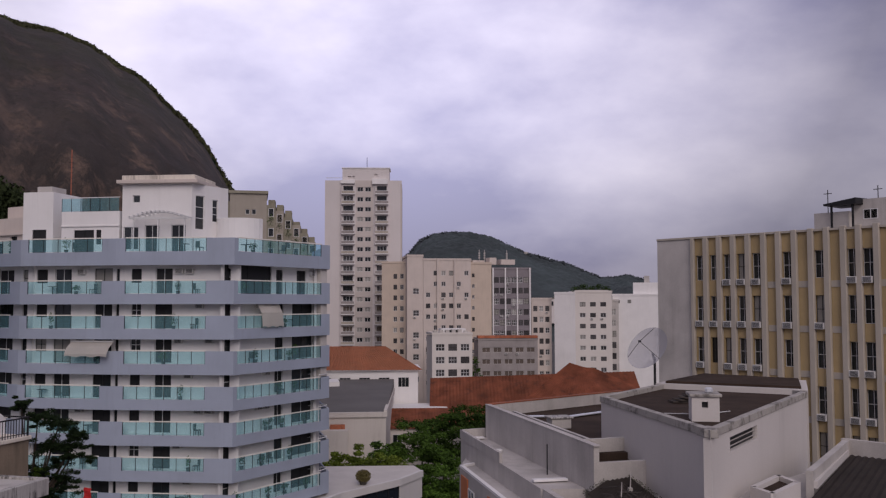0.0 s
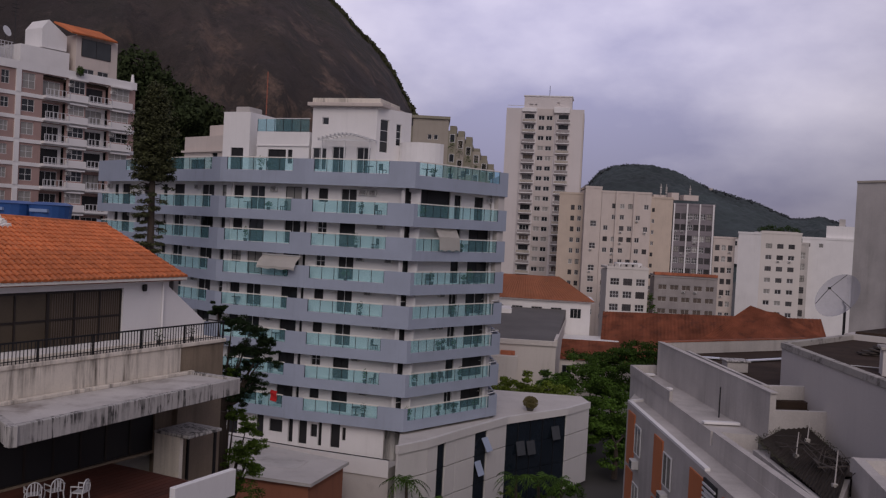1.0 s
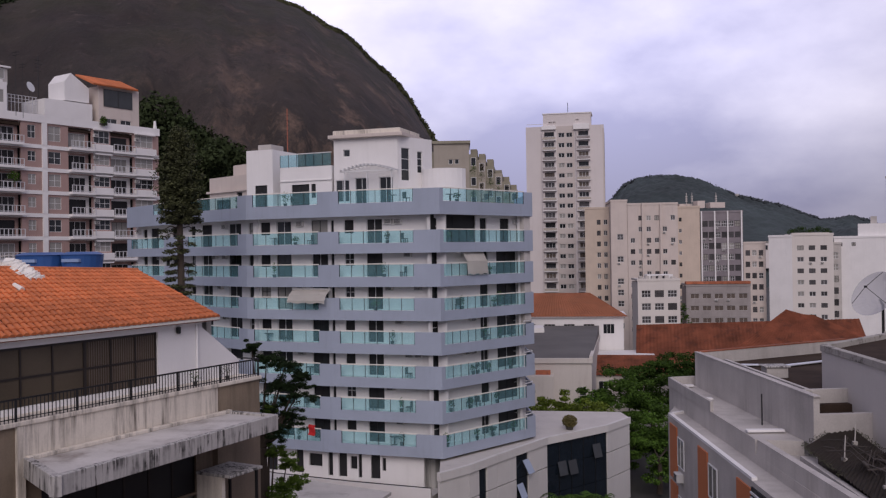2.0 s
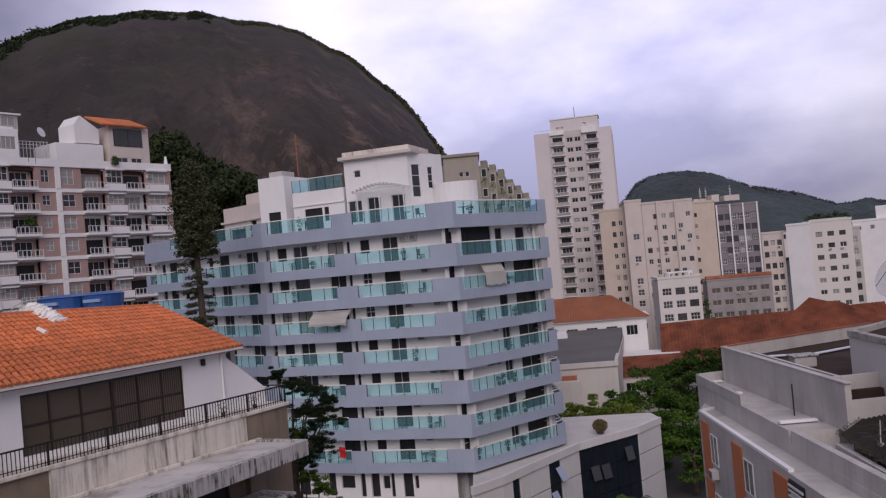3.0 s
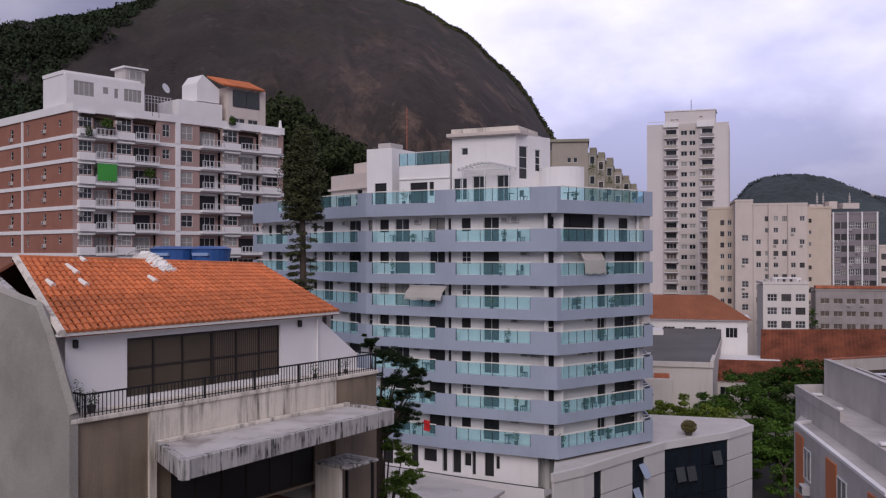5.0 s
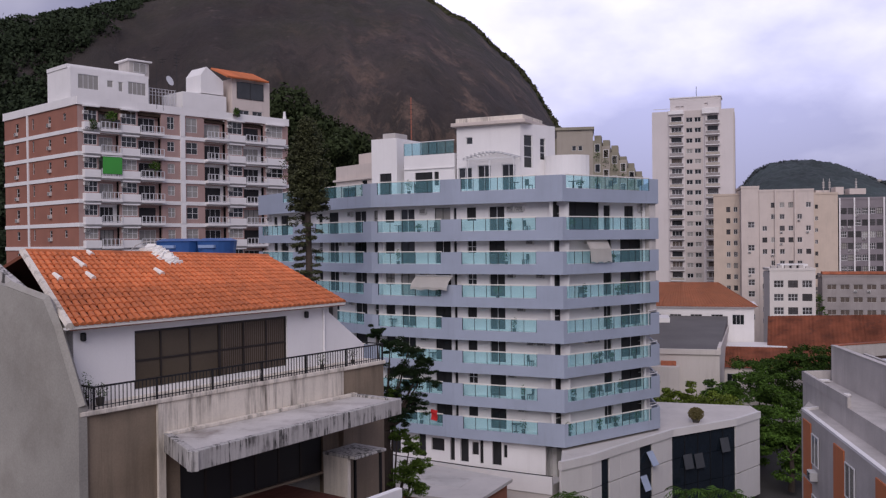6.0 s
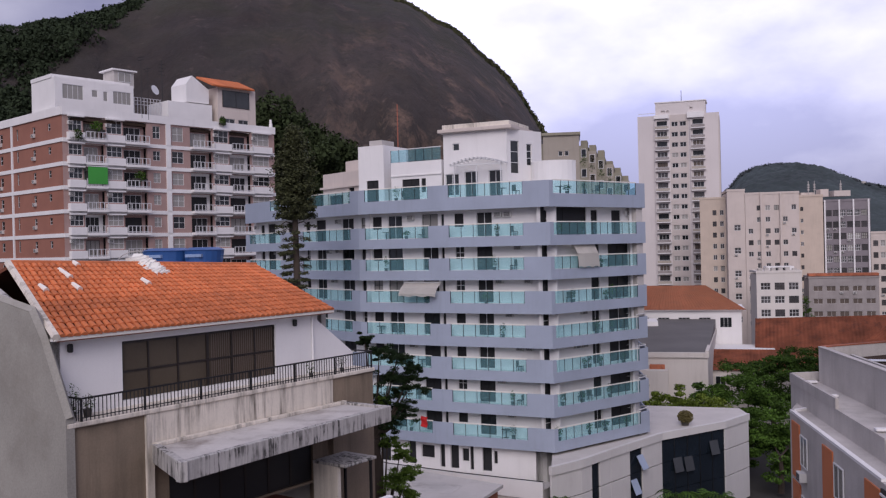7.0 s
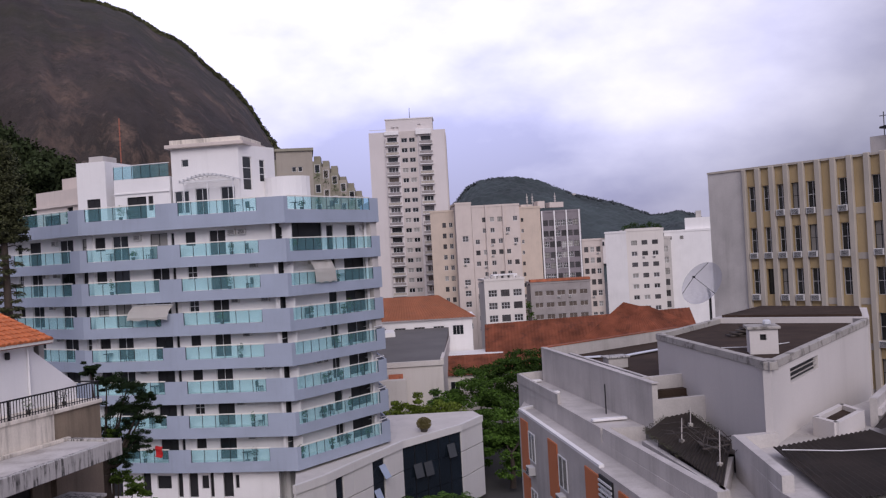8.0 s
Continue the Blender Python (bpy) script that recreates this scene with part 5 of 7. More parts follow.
    for i in range(13):
        a, b = Vector((rw.uniform(10.6, 12.6), rw.uniform(23.2, 29.5), 18.9)), Vector((rw.uniform(10.6, 12.8), rw.uniform(23.2, 29.8), 18.95))
        mid = (a + b) / 2 + Vector((0, 0, rw.uniform(0.1, 0.45)))
        part("wire", tube([a, mid, b], 0.018, 4), M_CORRUG, wreck)
    for i in range(5):
        part("plank", box(-0.5, 0.5, -0.05, 0.05, 0, 0.04, pose(rw.uniform(11.0, 12.4), rw.uniform(24.0, 29.0), 18.96, rw.uniform(-4, 4), rw.uniform(-6, 6), rw.uniform(0, 180))), M_CORRUG, wreck)
    weeds, rnd = bmesh.new(), random.Random(52)
    for p, q in (((10.4, 28.6, 18.85), (13.2, 31.5, 19.2)), ((13.2, 31.5, 19.2), (12.7, 27.0, 19.0)), ((10.4, 28.4, 18.82), (10.2, 24.5, 18.7))):
        for i in range(26):
            leafy(weeds, Vector(p).lerp(Vector(q), i / 25 + rnd.uniform(-0.02, 0.02)), (0.16, 0.16, 0.07), 9, 0.09, rnd)
    moss = part("moss_growth", weeds, mat("dark_moss", (0.05, 0.05, 0.03), 0.95, vary=0.4, random=0.3, bump=0.0))
    tagged(moss, "dark moss and small weeds along the lean-to edges", "moss", kind="stuff")
    # parapet, felt and corrugated roofs nearest the eye
    part("front_block", prism([(12.0, 24.0), (10.7, 18.6), (10.2, 12.0), (30.0, 12.0), (30.0, 25.0), (25.4, 33.0), (17.0, 27.5)], 0, 18.9), M_GREY, home)
    edge_wall(home, (12.0, 24.1), (10.7, 18.4), 18.9, 19.4, 0.35, M_GREY, "terrace_wall", "grey rendered terrace parapet")
    edge_wall(home, (13.6, 24.2), (11.95, 24.1), 18.9, 19.38, 0.35, M_GREY, "terrace_wall")
    corrugated("sheet_roof", home, [(11.3, 16.6, 19.05), (16.6, 17.2, 19.08), (16.9, 23.4, 19.3), (12.6, 22.4, 19.25)], 0.26, M_CORRUG, "dark corrugated roof sheets")
    # open water tank
    tank = thing("roof_cistern", "square concrete cistern with a dark open top", "cistern")
    pts = [(15.75, 24.95), (15.8, 23.75), (17.85, 25.4), (17.95, 26.8)]
    for p, q in zip(pts, pts[1:] + pts[:1]):
        m, length = along(q, p)
        part("wall", box(-0.05, length + 0.05, -0.1, 0.12, 18.9, 19.6, m), M_BOX, tank)
    part("water", prism([(15.85, 24.95), (15.9, 23.9), (17.75, 25.4), (17.85, 26.65)], 18.9, 19.42), M_ROOF, tank)
    # raised felt roof at the edge of view
    edge_wall(home, (24.9, 32.4), (18.3, 25.5), 18.9, 20.0, 0.28, M_GREY, "terrace_wall", "grey rendered terrace parapet")
    edge_wall(home, (29.5, 24.0), (24.9, 32.4), 18.9, 20.05, 0.28, M_GREY, "terrace_wall")
    edge_wall(home, (24.5, 31.7), (18.5, 25.3), 19.35, 19.62, 0.14, M_BOX, "flashing")
    corrugated("sheet_roof", home, [(17.3, 23.8, 19.25), (24.0, 18.4, 19.25), (29.2, 24.2, 19.4), (24.6, 31.5, 19.4)], 0.3, M_CORRUG, "dark corrugated roof sheets")
    # chimney house on the box
    chim = thing("chimney_house", "small pale masonry chimney house with a flat cap", "chimney")
    mc = pose(14.9, 28.0, 21.66, 0, 0, -20)
    holes = [(0.35, 0.6, 0.55, 0.8)]
    part("body", add_wall(bmesh.new(), mc, -0.05, 1.05, 0, 1.0, holes, 0.2), M_BOX, chim)
    part("body_core", box(-0.04, 1.04, 0.19, 1.1, 0, 0.99, mc), M_BOX, chim)
    # near-black plate stands for the shade in the opening
    part("dark_opening", box(0.36, 0.59, 0.17, 0.185, 0.56, 0.79, mc), M_DARK, chim)
    part("cap", box(-0.15, 1.15, -0.1, 1.2, 1.0, 1.12, mc, bevel=0.02), M_MOULD, chim)
    part("vent_cowl", box(0.55, 0.85, 0.3, 0.6, 1.12, 1.35, mc, bevel=0.06), M_SHEET, chim)
    # satellite dish
    dish = thing("satellite_dish", "large pale grey mesh satellite dish on a roof post", "satellite dish")
    md = look((19.4, 41.7, 23.75), (4.0, 34.0, 34.0))
    bm = bmesh.new()
    rings = []
    for i in range(7):
        r = 1.32 * i / 6
        rings.append([bm.verts.new(md @ Vector((r * math.cos(2 * math.pi * k / 28), r * math.sin(2 * math.pi * k / 28), 0.42 * (r / 1.32) ** 2 * -1))) for k in range(28)] if i else [bm.verts.new(md @ Vector((0, 0, 0)))])
    for k in range(28):
        bm.faces.new((rings[0][0], rings[1][k], rings[1][(k + 1) % 28]))
        for a, b in zip(rings[1:], rings[2:]):
            bm.faces.new((a[k], b[k], b[(k + 1) % 28], a[(k + 1) % 28]))
    bmesh.ops.solidify(bm, geom=bm.faces[:], thickness=0.02)
    part("reflector", bm, glass_mat("grey_dish_mesh", (0.62, 0.62, 0.65), 0.6, 0.5), dish)
    part("post", tube([(19.7, 41.9, 21.66), (19.7, 41.9, 23.3), (19.5, 41.75, 23.6)], 0.07), M_IRON, dish)
    tip = md @ Vector((0, 0, -1.15))
    for a in (90, 210, 330):
        part("strut", tube([md @ Vector((1.29 * math.cos(radians(a)), 1.29 * math.sin(radians(a)), -0.4)), tip], 0.015), M_IRON, dish)
    part("feed", box(tip.x - 0.06, tip.x + 0.06, tip.y - 0.06, tip.y + 0.06, tip.z - 0.06, tip.z + 0.06), M_IRON, dish)
    # clutter
    for x, y, z, label in ((17.6, 34.6, 21.66, "heap of dark sheet scrap on the felt roof"),):
        ob = thing("roof_scrap", label, "scrap")
        for i in range(4):
            part("sheet", box(-0.5, 0.5, -0.3, 0.3, 0.02 + i * 0.1, 0.09 + i * 0.1, pose(x + 0.15 * i, y, z, 4 * i, 3, 25 * i)), M_CORRUG, ob)
    for pts in ([(14.8, 30.5, 21.7), (15.6, 30.0, 21.72), (16.4, 29.9, 21.7), (18.0, 30.6, 21.7)], [(12.6, 37.2, 19.8), (13.0, 35.5, 19.8), (13.8, 33.8, 19.8)], [(12.5, 21.6, 19.34), (14.2, 20.9, 19.3), (16.7, 20.5, 19.3)]):
        ob = thing("cable", "thin pale cable lying across the roof", "cable")
        part("wire", tube(pts, 0.02, 5), M_FRAME, ob)
    for x, y, z, h in ((11.0, 26.3, 18.8, 0.9), (12.2, 28.2, 18.98, 0.8), (10.9, 22.9, 18.68, 1.2)):
        ob = thing("lean_to_post", "thin pale post standing on the corrugated lean-to", "post", group="lean-to posts")
        part("pole", tube([(x, y, z), (x + 0.05, y, z + h)], [0.025, 0.018]), M_GREY, ob)
        part("foot", box(x - 0.09, x + 0.09, y - 0.09, y + 0.09, z - 0.06, z + 0.1, bevel=0.02), M_MOULD, ob)
    rod = thing("vent_pipe", "thin dark upright pipe against the terrace wall", "pipe")
    part("pipe", tube([(10.8, 34.5, 18.5), (10.8, 34.5, 19.9)], 0.03), M_IRON, rod)


site("right")
right_building()
# ---------------------------------------------------------------- ochre ribbed building
Y0, Y1 = (32.1, 65.0), (44.8, 43.0)


def yellow_building():
    home = thing("ribbed_office_building", "ochre building with sand-coloured concrete ribs and narrow windows", "building")
    rnd = random.Random(8)
    m, length = along(Y0, Y1)
    cols = [(3.47, 4.22, 1), (4.69, 5.37, 1), (5.86, 6.55, 1), (7.03, 7.79, 1), (8.22, 9.02, 1), (9.48, 10.2, 0), (10.6, 11.4, 1), (11.8, 12.67, 0), (12.95, 13.8, 1), (14.08, 14.95, 0), (15.25, 16.0, 1), (16.28, 17.12, 1),
            (17.5, 18.4, 0), (18.7, 19.5, 1), (19.8, 20.7, 0), (21.0, 21.8, 1), (22.1, 23.0, 0), (23.3, 24.1, 1)]
    part("blank_wall", box(0, 3.3, -0.12, 0.3, 0, 32.74, m), M_GREY, home, "plain grey end wall")
    for k in range(10):
        top = 31.45 - 3.1 * k
        lo = top - 1.9
        holes = [(a, b, lo, top) for a, b, w in cols if w]
        wall = part("storey_wall", add_wall(bmesh.new(), m, 3.3, length, top - 2.65, top + 0.45 if k else top + 1.35, holes, 0.3), M_YELLOW, home, "ochre painted infill")
        for a, b, w in cols:
            if w and k < 8:
                shut = rnd.random()
                window(wall, m, a, lo, b - a, 1.9, 2, 1, M_FRAME if shut < 0.65 else M_BROWNFRAME, M_WINDOW if shut < 0.8 else M_CURTAIN, 0.2, border=0.035)
                if rnd.random() < 0.7:
                    aircon(wall, m, a + 0.05, lo - 0.42)
            elif not w and k < 8:
                part("sill_band", box(a, b, -0.05, 0, top - 2.55, top - 2.1, m), M_RIB, wall)
    edges = [3.3] + [(cols[i][1] + cols[i + 1][0]) / 2 for i in range(len(cols) - 1)] + [24.5]
    for i, u in enumerate(edges):
        w = 0.2 if i else 0.14
        part("rib", box(u - w, u + w, -0.3, 0, 0, 32.7 + 0.02 * u, m, bevel=0.03), M_RIB, home, "sand-coloured concrete rib")
    part("coping", box(0, length, -0.2, 0.4, 32.75, 32.9, m), M_RIB, home)
    part("core", prism([(32.5, 65.2), (45.1, 43.4), (62, 54), (50, 76)], 0, 32.7), M_GREY, home)
    pent = thing("roof_machine_house", "grey plant room with a dark sheet canopy on the flat roof", "roof house")
    mp = m @ Matrix.Translation((0, 2.2, 0))
    part("wall", box(11.9, 14.4, 0, 4, 32.7, 34.2, mp), M_GREY, pent)
    part("wall", box(14.4, 25, 0.5, 6, 32.7, 35.0, mp), M_GREY, pent)
    for u in (15.2, 17.3, 19.6):
        window(pent, mp @ Matrix.Translation((0, 0.5, 0)), u, 33.6, 1.0, 0.7, 2, 0, M_FRAME, M_WINDOW, -0.03)
    part("canopy", prism([tuple((mp @ Vector(p))[:2]) for p in ((12.9, -0.6, 0), (15.2, -0.6, 0), (15.2, 2, 0), (12.9, 2, 0))], 34.62, 34.7, [34.75, 35.05, 35.1, 34.8]), M_IRON, pent)
    for u in (13.3, 14.8):
        part("post", box(u, u + 0.12, -0.4, -0.28, 32.7, 34.8, mp), M_IRON, pent)
    for u in (12.2, 15.8, 17.9, 20.0):
        ant = thing("television_antenna", "thin roof antenna on the plant room", "antenna", group="roof antennas")
        part("pole", tube([mp @ Vector((u, 1.5, 34.2)), mp @ Vector((u, 1.5, 36.0))], 0.03), M_IRON, ant)
        part("bar", box(u - 0.3, u + 0.3, 1.48, 1.52, 35.7, 35.75, mp), M_IRON, ant)


site("yellow")
yellow_building()


# ---------------------------------------------------------------- cream tower
M_TOWER = mat("greyish_tower_render", (0.66, 0.615, 0.60), 0.88, vary=0.06, scale=0.3, dirt=0.3, dirt_color=(0.36, 0.32, 0.28), streak=True, thin=0.5)
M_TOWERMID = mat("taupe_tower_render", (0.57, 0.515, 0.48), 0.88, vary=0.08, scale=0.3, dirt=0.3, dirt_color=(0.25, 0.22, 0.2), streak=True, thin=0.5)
M_PALE = mat("pale_warm_render", (0.70, 0.655, 0.61), 0.88, vary=0.06, scale=0.3, dirt=0.3, dirt_color=(0.4, 0.36, 0.32), streak=True, thin=0.5)
M_SHELL = mat("grey_netted_masonry", (0.33, 0.30, 0.29), 0.92, vary=0.15, dirt=0.5, dirt_color=(0.2, 0.17, 0.165), streak=True, thin=0.8)
M_SLATE = mat("slate_violet_facing", (0.235, 0.21, 0.225), 0.85, vary=0.15, dirt=0.4, dirt_color=(0.3, 0.28, 0.27), streak=True, thin=0.6)
M_OLIVE = mat("olive_grey_render", (0.27, 0.25, 0.19), 0.9, vary=0.15, dirt=0.5, dirt_color=(0.12, 0.11, 0.09), streak=True, thin=0.8)
M_SAND = mat("dull_sand_render", (0.34, 0.305, 0.255), 0.9, vary=0.12, dirt=0.45, dirt_color=(0.2, 0.17, 0.14), streak=True, thin=0.7)
def tower():
    home = thing("tower_block", "tall cream apartment tower with white balconies", "building")
    rnd = random.Random(31)
    m, length = along((2.4, 205.0), (22.9, 203.7))
    holes = []
    for k in range(19):
        z = 55.6 - 2.95 * k
        for a, b, lo, hi in ((4.9, 7.5, 0.1, 2.35), (13.9, 16.5, 0.1, 2.35), (8.6, 10.2, 0.7, 2.0), (10.7, 12.3, 0.7, 2.0)):
            holes.append((a, b, z + lo, z + hi))
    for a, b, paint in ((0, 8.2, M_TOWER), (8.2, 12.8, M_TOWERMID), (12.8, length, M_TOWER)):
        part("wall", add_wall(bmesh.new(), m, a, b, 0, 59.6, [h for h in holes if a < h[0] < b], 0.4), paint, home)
    for k in range(19):
        z = 55.6 - 2.95 * k
        for a in (4.9, 13.9):
            window(home, m, a, z + 0.1, 2.6, 2.25, 3, 0, M_BROWNFRAME if rnd.random() < 0.5 else M_FRAME, rnd.choice((M_WINDOW, M_FARPANE, M_FARPANE, M_BLIND)), 0.3, border=0.08)
            part("fin", box(a - 0.55, a - 0.4, -1.1, 0, z - 0.35, z + 2.3, m), M_TOWER, home)
            bal = part("balcony", box(a - 0.5, a + 3.1, -1.1, 0, z - 0.2, z + 0.05, m), M_WHITE, home, "white balcony slab")
            part("railing", box(a - 0.5, a + 3.1, -1.1, -1.05, z + 0.85, z + 0.95, m), M_BALUSTER, bal)
            part("screen", box(a - 0.45, a + 3.05, -1.07, -1.03, z + 0.12, z + 0.78, m), M_SHELL if rnd.random() < 0.6 else M_RIB, bal)
        for a in (8.6, 10.7):
            window(home, m, a, z + 0.7, 1.6, 1.3, 2, 0, M_FRAME, M_WINDOW if rnd.random() < 0.7 else M_CURTAIN, 0.2, border=0.08)
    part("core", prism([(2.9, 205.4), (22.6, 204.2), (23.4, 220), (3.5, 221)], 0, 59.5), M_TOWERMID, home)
    # the flank's shade is put in by using the darker taupe
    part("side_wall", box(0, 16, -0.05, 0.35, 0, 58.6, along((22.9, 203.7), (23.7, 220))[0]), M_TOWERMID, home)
    part("crown", add_wall(bmesh.new(), m @ Matrix.Translation((0, 0.4, 0)), 4.6, 17.2, 59.6, 63.2, [(6.0, 7.0, 60.2, 61.0), (7.3, 8.0, 60.2, 61.0), (13.2, 14.0, 60.6, 61.6)], 0.4), M_TOWER, home)
    part("crown_core", box(4.7, 17.1, 0.81, 8, 59.6, 63.15, m), M_TOWER, home)
    part("crown_balcony", box(12.6, 16.8, -1.0, 0.39, 58.4, 60.0, m, bevel=0.05), M_WHITE, home)
    part("crown_balcony", box(4.2, 8.0, -0.8, 0.39, 58.6, 59.7, m, bevel=0.05), M_WHITE, home)
    part("cornice", box(4.4, 17.4, 0.2, 8.2, 63.2, 63.5, m), M_WHITE, home)
    part("roof_rail", box(0.2, 4.6, 0.1, 0.2, 60.3, 60.45, m), M_BALUSTER, home)
    part("antenna", tube([m @ Vector((11, 4, 63.5)), m @ Vector((11, 4, 67.0))], 0.08), M_IRON, home)


site("tower")
tower()


# ---------------------------------------------------------------- far row of buildings
def block(name, label, p, q, depth, height, wall_mat, grid, group="", base=0.0, parapet=0.5, roof_mat=None, side_mat=None, seed=1, leaves=2, pane=None, bands=None, skip=()):
    """A flat-roofed block whose front runs from p to q, with a grid of windows: first u, step, count, width; first top z, storey, count, height."""
    home = thing(name, label, "building", group=group)
    rnd = random.Random(seed)
    m, length = along(p, q)
    u0, du, nu, w, z0, dz, nz, h = grid
    holes = [(u0 + i * du, u0 + i * du + w, z0 - k * dz - h, z0 - k * dz) for i in range(nu) for k in range(nz) if (i, k) not in skip and z0 - k * dz - h > 0.3]
    part("wall", add_wall(bmesh.new(), m, 0, length, base, height, holes, 0.35), wall_mat, home)
    for a, b, lo, hi in holes:
        window(home, m, a, lo, b - a, hi - lo, leaves, 1 if h > 1.3 else 0, M_GREY if pane else rnd.choice((M_FRAME, M_BROWNFRAME)), pane or (M_FARPANE if rnd.random() < 0.8 else M_CURTAIN), 0.14, border=0.07)
        if rnd.random() < 0.12:
            aircon(home, m, a, lo - 0.6)
    part("core", box(0.05, length - 0.05, 0.36, depth, base, height - 0.3, m), side_mat or wall_mat, home)
    part("parapet", box(-0.1, length + 0.1, -0.12, depth + 0.1, height - 0.02, height + parapet, m), wall_mat, home)
    if bands:
        for z in bands:
            part("band", box(0, length, -0.1, 0, z, z + 0.3, m), M_WHITE, home)
    return home, m, length


def far_row():
    # beige slab with stepped plan
    block("apartment_block", "shaded beige block set back beside the cream tower", (24.0, 206), (31.0, 203), 12, 36.4, M_BEIGE, (3.2, 1.8, 2, 1.0, 33.5, 2.9, 11, 1.3), seed=41)
    block("apartment_block", "beige apartment slab with small scattered windows", (29.0, 198.6), (33.2, 197.8), 14, 38.0, M_CREAM, (1.6, 9, 1, 1.6, 29.5, 2.9, 9, 1.5), seed=42, skip=((0, 1), (0, 3)))
    h, m, L = block("apartment_block", "beige apartment slab with small scattered windows", (33.2, 197.6), (45.6, 194.6), 14, 37.0, M_CREAM, (0.7, 2.05, 6, 1.15, 34.2, 2.9, 11, 1.25), seed=43,
                    skip=((0, 1), (3, 1), (5, 1), (1, 2), (4, 2), (5, 3), (3, 4), (0, 5), (5, 5), (4, 0), (0, 0), (1, 8), (4, 7)))
    part("rib", box(3.6, 4.0, -0.7, 0, 0, 37.5, m), M_CREAM, h)
    part("rib", box(8.2, 8.6, -0.7, 0, 0, 37.3, m), M_CREAM, h)
    block("apartment_block", "plain beige gable wall between taller blocks", (45.7, 195.0), (51.0, 193.4), 14, 36.0, M_BEIGE, (0.3, 1.0, 1, 0.7, 33.5, 2.9, 10, 1.0), seed=44, side_mat=M_BEIGE)
    h, m, L = block("office_slab", "grey office slab with dark ribbon windows and white piers", (51.2, 193.3), (61.2, 190.4), 14, 34.6, M_SLATE, (0.4, 1.6, 6, 1.35, 32.5, 2.85, 8, 1.5), seed=45, leaves=3)
    for u in (0.0, 3.3, 6.5, 9.9):
        part("pier", box(u, u + 0.35, -0.35, 0, 0, 35.0, m), M_WHITE, h)
    for x, y, w, hh in ((47.0, 197, 3.5, 1.6), (51.5, 196, 2.0, 2.8), (54.5, 195, 4.0, 2.0)):
        part("roof_house", box(x, x + w, y, y + 3, 36.0, 36.2 + hh * 0.6), M_CREAM, h)
    for x in (48.5, 50.0, 56.5):
        mast = thing("roof_mast", "thin communications mast on the roof of the far slab", "antenna", group="roof masts")
        part("pole", tube([(x, 196, 36.5), (x, 196, 40.0)], 0.08), M_GREY, mast)
        for i in range(3):
            part("panel", box(x - 0.2, x + 0.2, 195.8, 196.2, 37.6 + i * 0.6, 38.0 + i * 0.6), M_GREY, mast)
    # small white block and the masonry shell beside it
    h, m, L = block("small_white_block", "small white block of flats with three columns of windows", (27.6, 172.5), (37.2, 171.0), 9, 18.1, M_PALE, (0.9, 3.0, 3, 2.1, 15.9, 3.0, 4, 1.6), seed=46, leaves=3)
    part("roof_house", box(2.5, 8.5, 2, 6, 18.1, 19.5, m), M_WHITE, h)
    tank_rnd = random.Random(3)
    for i in range(6):
        part("roof_box", box(0.4 + i * 1.5, 1.3 + i * 1.5, 0.6, 1.6, 18.6, 19.0 + 0.5 * tank_rnd.random(), m), M_GREY, h)
    part("roof_window", box(3.4, 7.4, 1.93, 2.0, 18.4, 19.2, m), M_DARK, h)
    h, m, L = block("unplastered_building", "unfinished grey-brown masonry building with rusty roof edge", (41.5, 178.5), (56.0, 175.0), 9, 16.4, M_SHELL, (1.0, 2.8, 5, 2.0, 14.6, 2.9, 3, 1.2), seed=47, pane=M_BLIND)
    part("rusty_edge", box(0, L, -0.3, 3, 16.9, 17.5, m), M_OLDTILE, h)
    # slim block, white block with plants, bright far block
    block("slim_block", "slim pale block of flats with paired windows", (61.5, 191.0), (66.6, 189.2), 12, 26.5, M_CREAM, (0.5, 1.6, 3, 1.1, 24.8, 2.9, 8, 1.4), seed=48)
    block("white_apartment_block", "blank pale side wall of a white block", (66.0, 186.2), (70.3, 182.6), 12, 28.0, M_WHITE, (1, 1, 0, 1, 20, 3, 0, 1), seed=49)
    h, m, L = block("white_apartment_block", "white apartment block with small windows and a planted roof", (70.3, 182.6), (79.4, 179.5), 12, 28.3, M_PALE, (1.2, 2.7, 3, 1.5, 25.8, 2.85, 8, 1.15), seed=50)
    rnd = random.Random(77)
    bm = bmesh.new()
    for i in range(5):
        leafy(bm, m @ Vector((0.5 + i * 2.0, 2.5, 29.3 + 0.5 * (i % 2))), (1.4, 1.2, 0.9), 220, 0.5, rnd)
    garden = thing("roof_garden", "dark green shrubs on the roof of the white block", "plants")
    part("leaves", bm, M_LEAF, garden)
    part("planter", box(0.2, 9.0, 1.5, 3.6, 28.7, 29.0, m), M_GREY, garden)
    block("slim_block", "narrow grey block of flats with stacked windows", (79.8, 181.5), (82.0, 180.6), 10, 26.0, M_GREY, (0.4, 1.0, 1, 1.3, 24.0, 2.9, 8, 1.6), seed=51)
    h, m, L = block("white_gable_block", "bright white windowless block with a roof house", (81.5, 183.0), (92.0, 177.0), 12, 27.5, M_WHITE, (1.0, 3.0, 2, 0.9, 26.4, 3, 1, 0.9), seed=52)
    part("roof_house", box(5.5, 12.0, 1, 6, 28.0, 31.0, m), M_WHITE, h)
    part("roof_tank", box(8.4, 9.8, 2, 4, 31.0, 32.8, m), M_GREY, h)


site("far")
far_row()


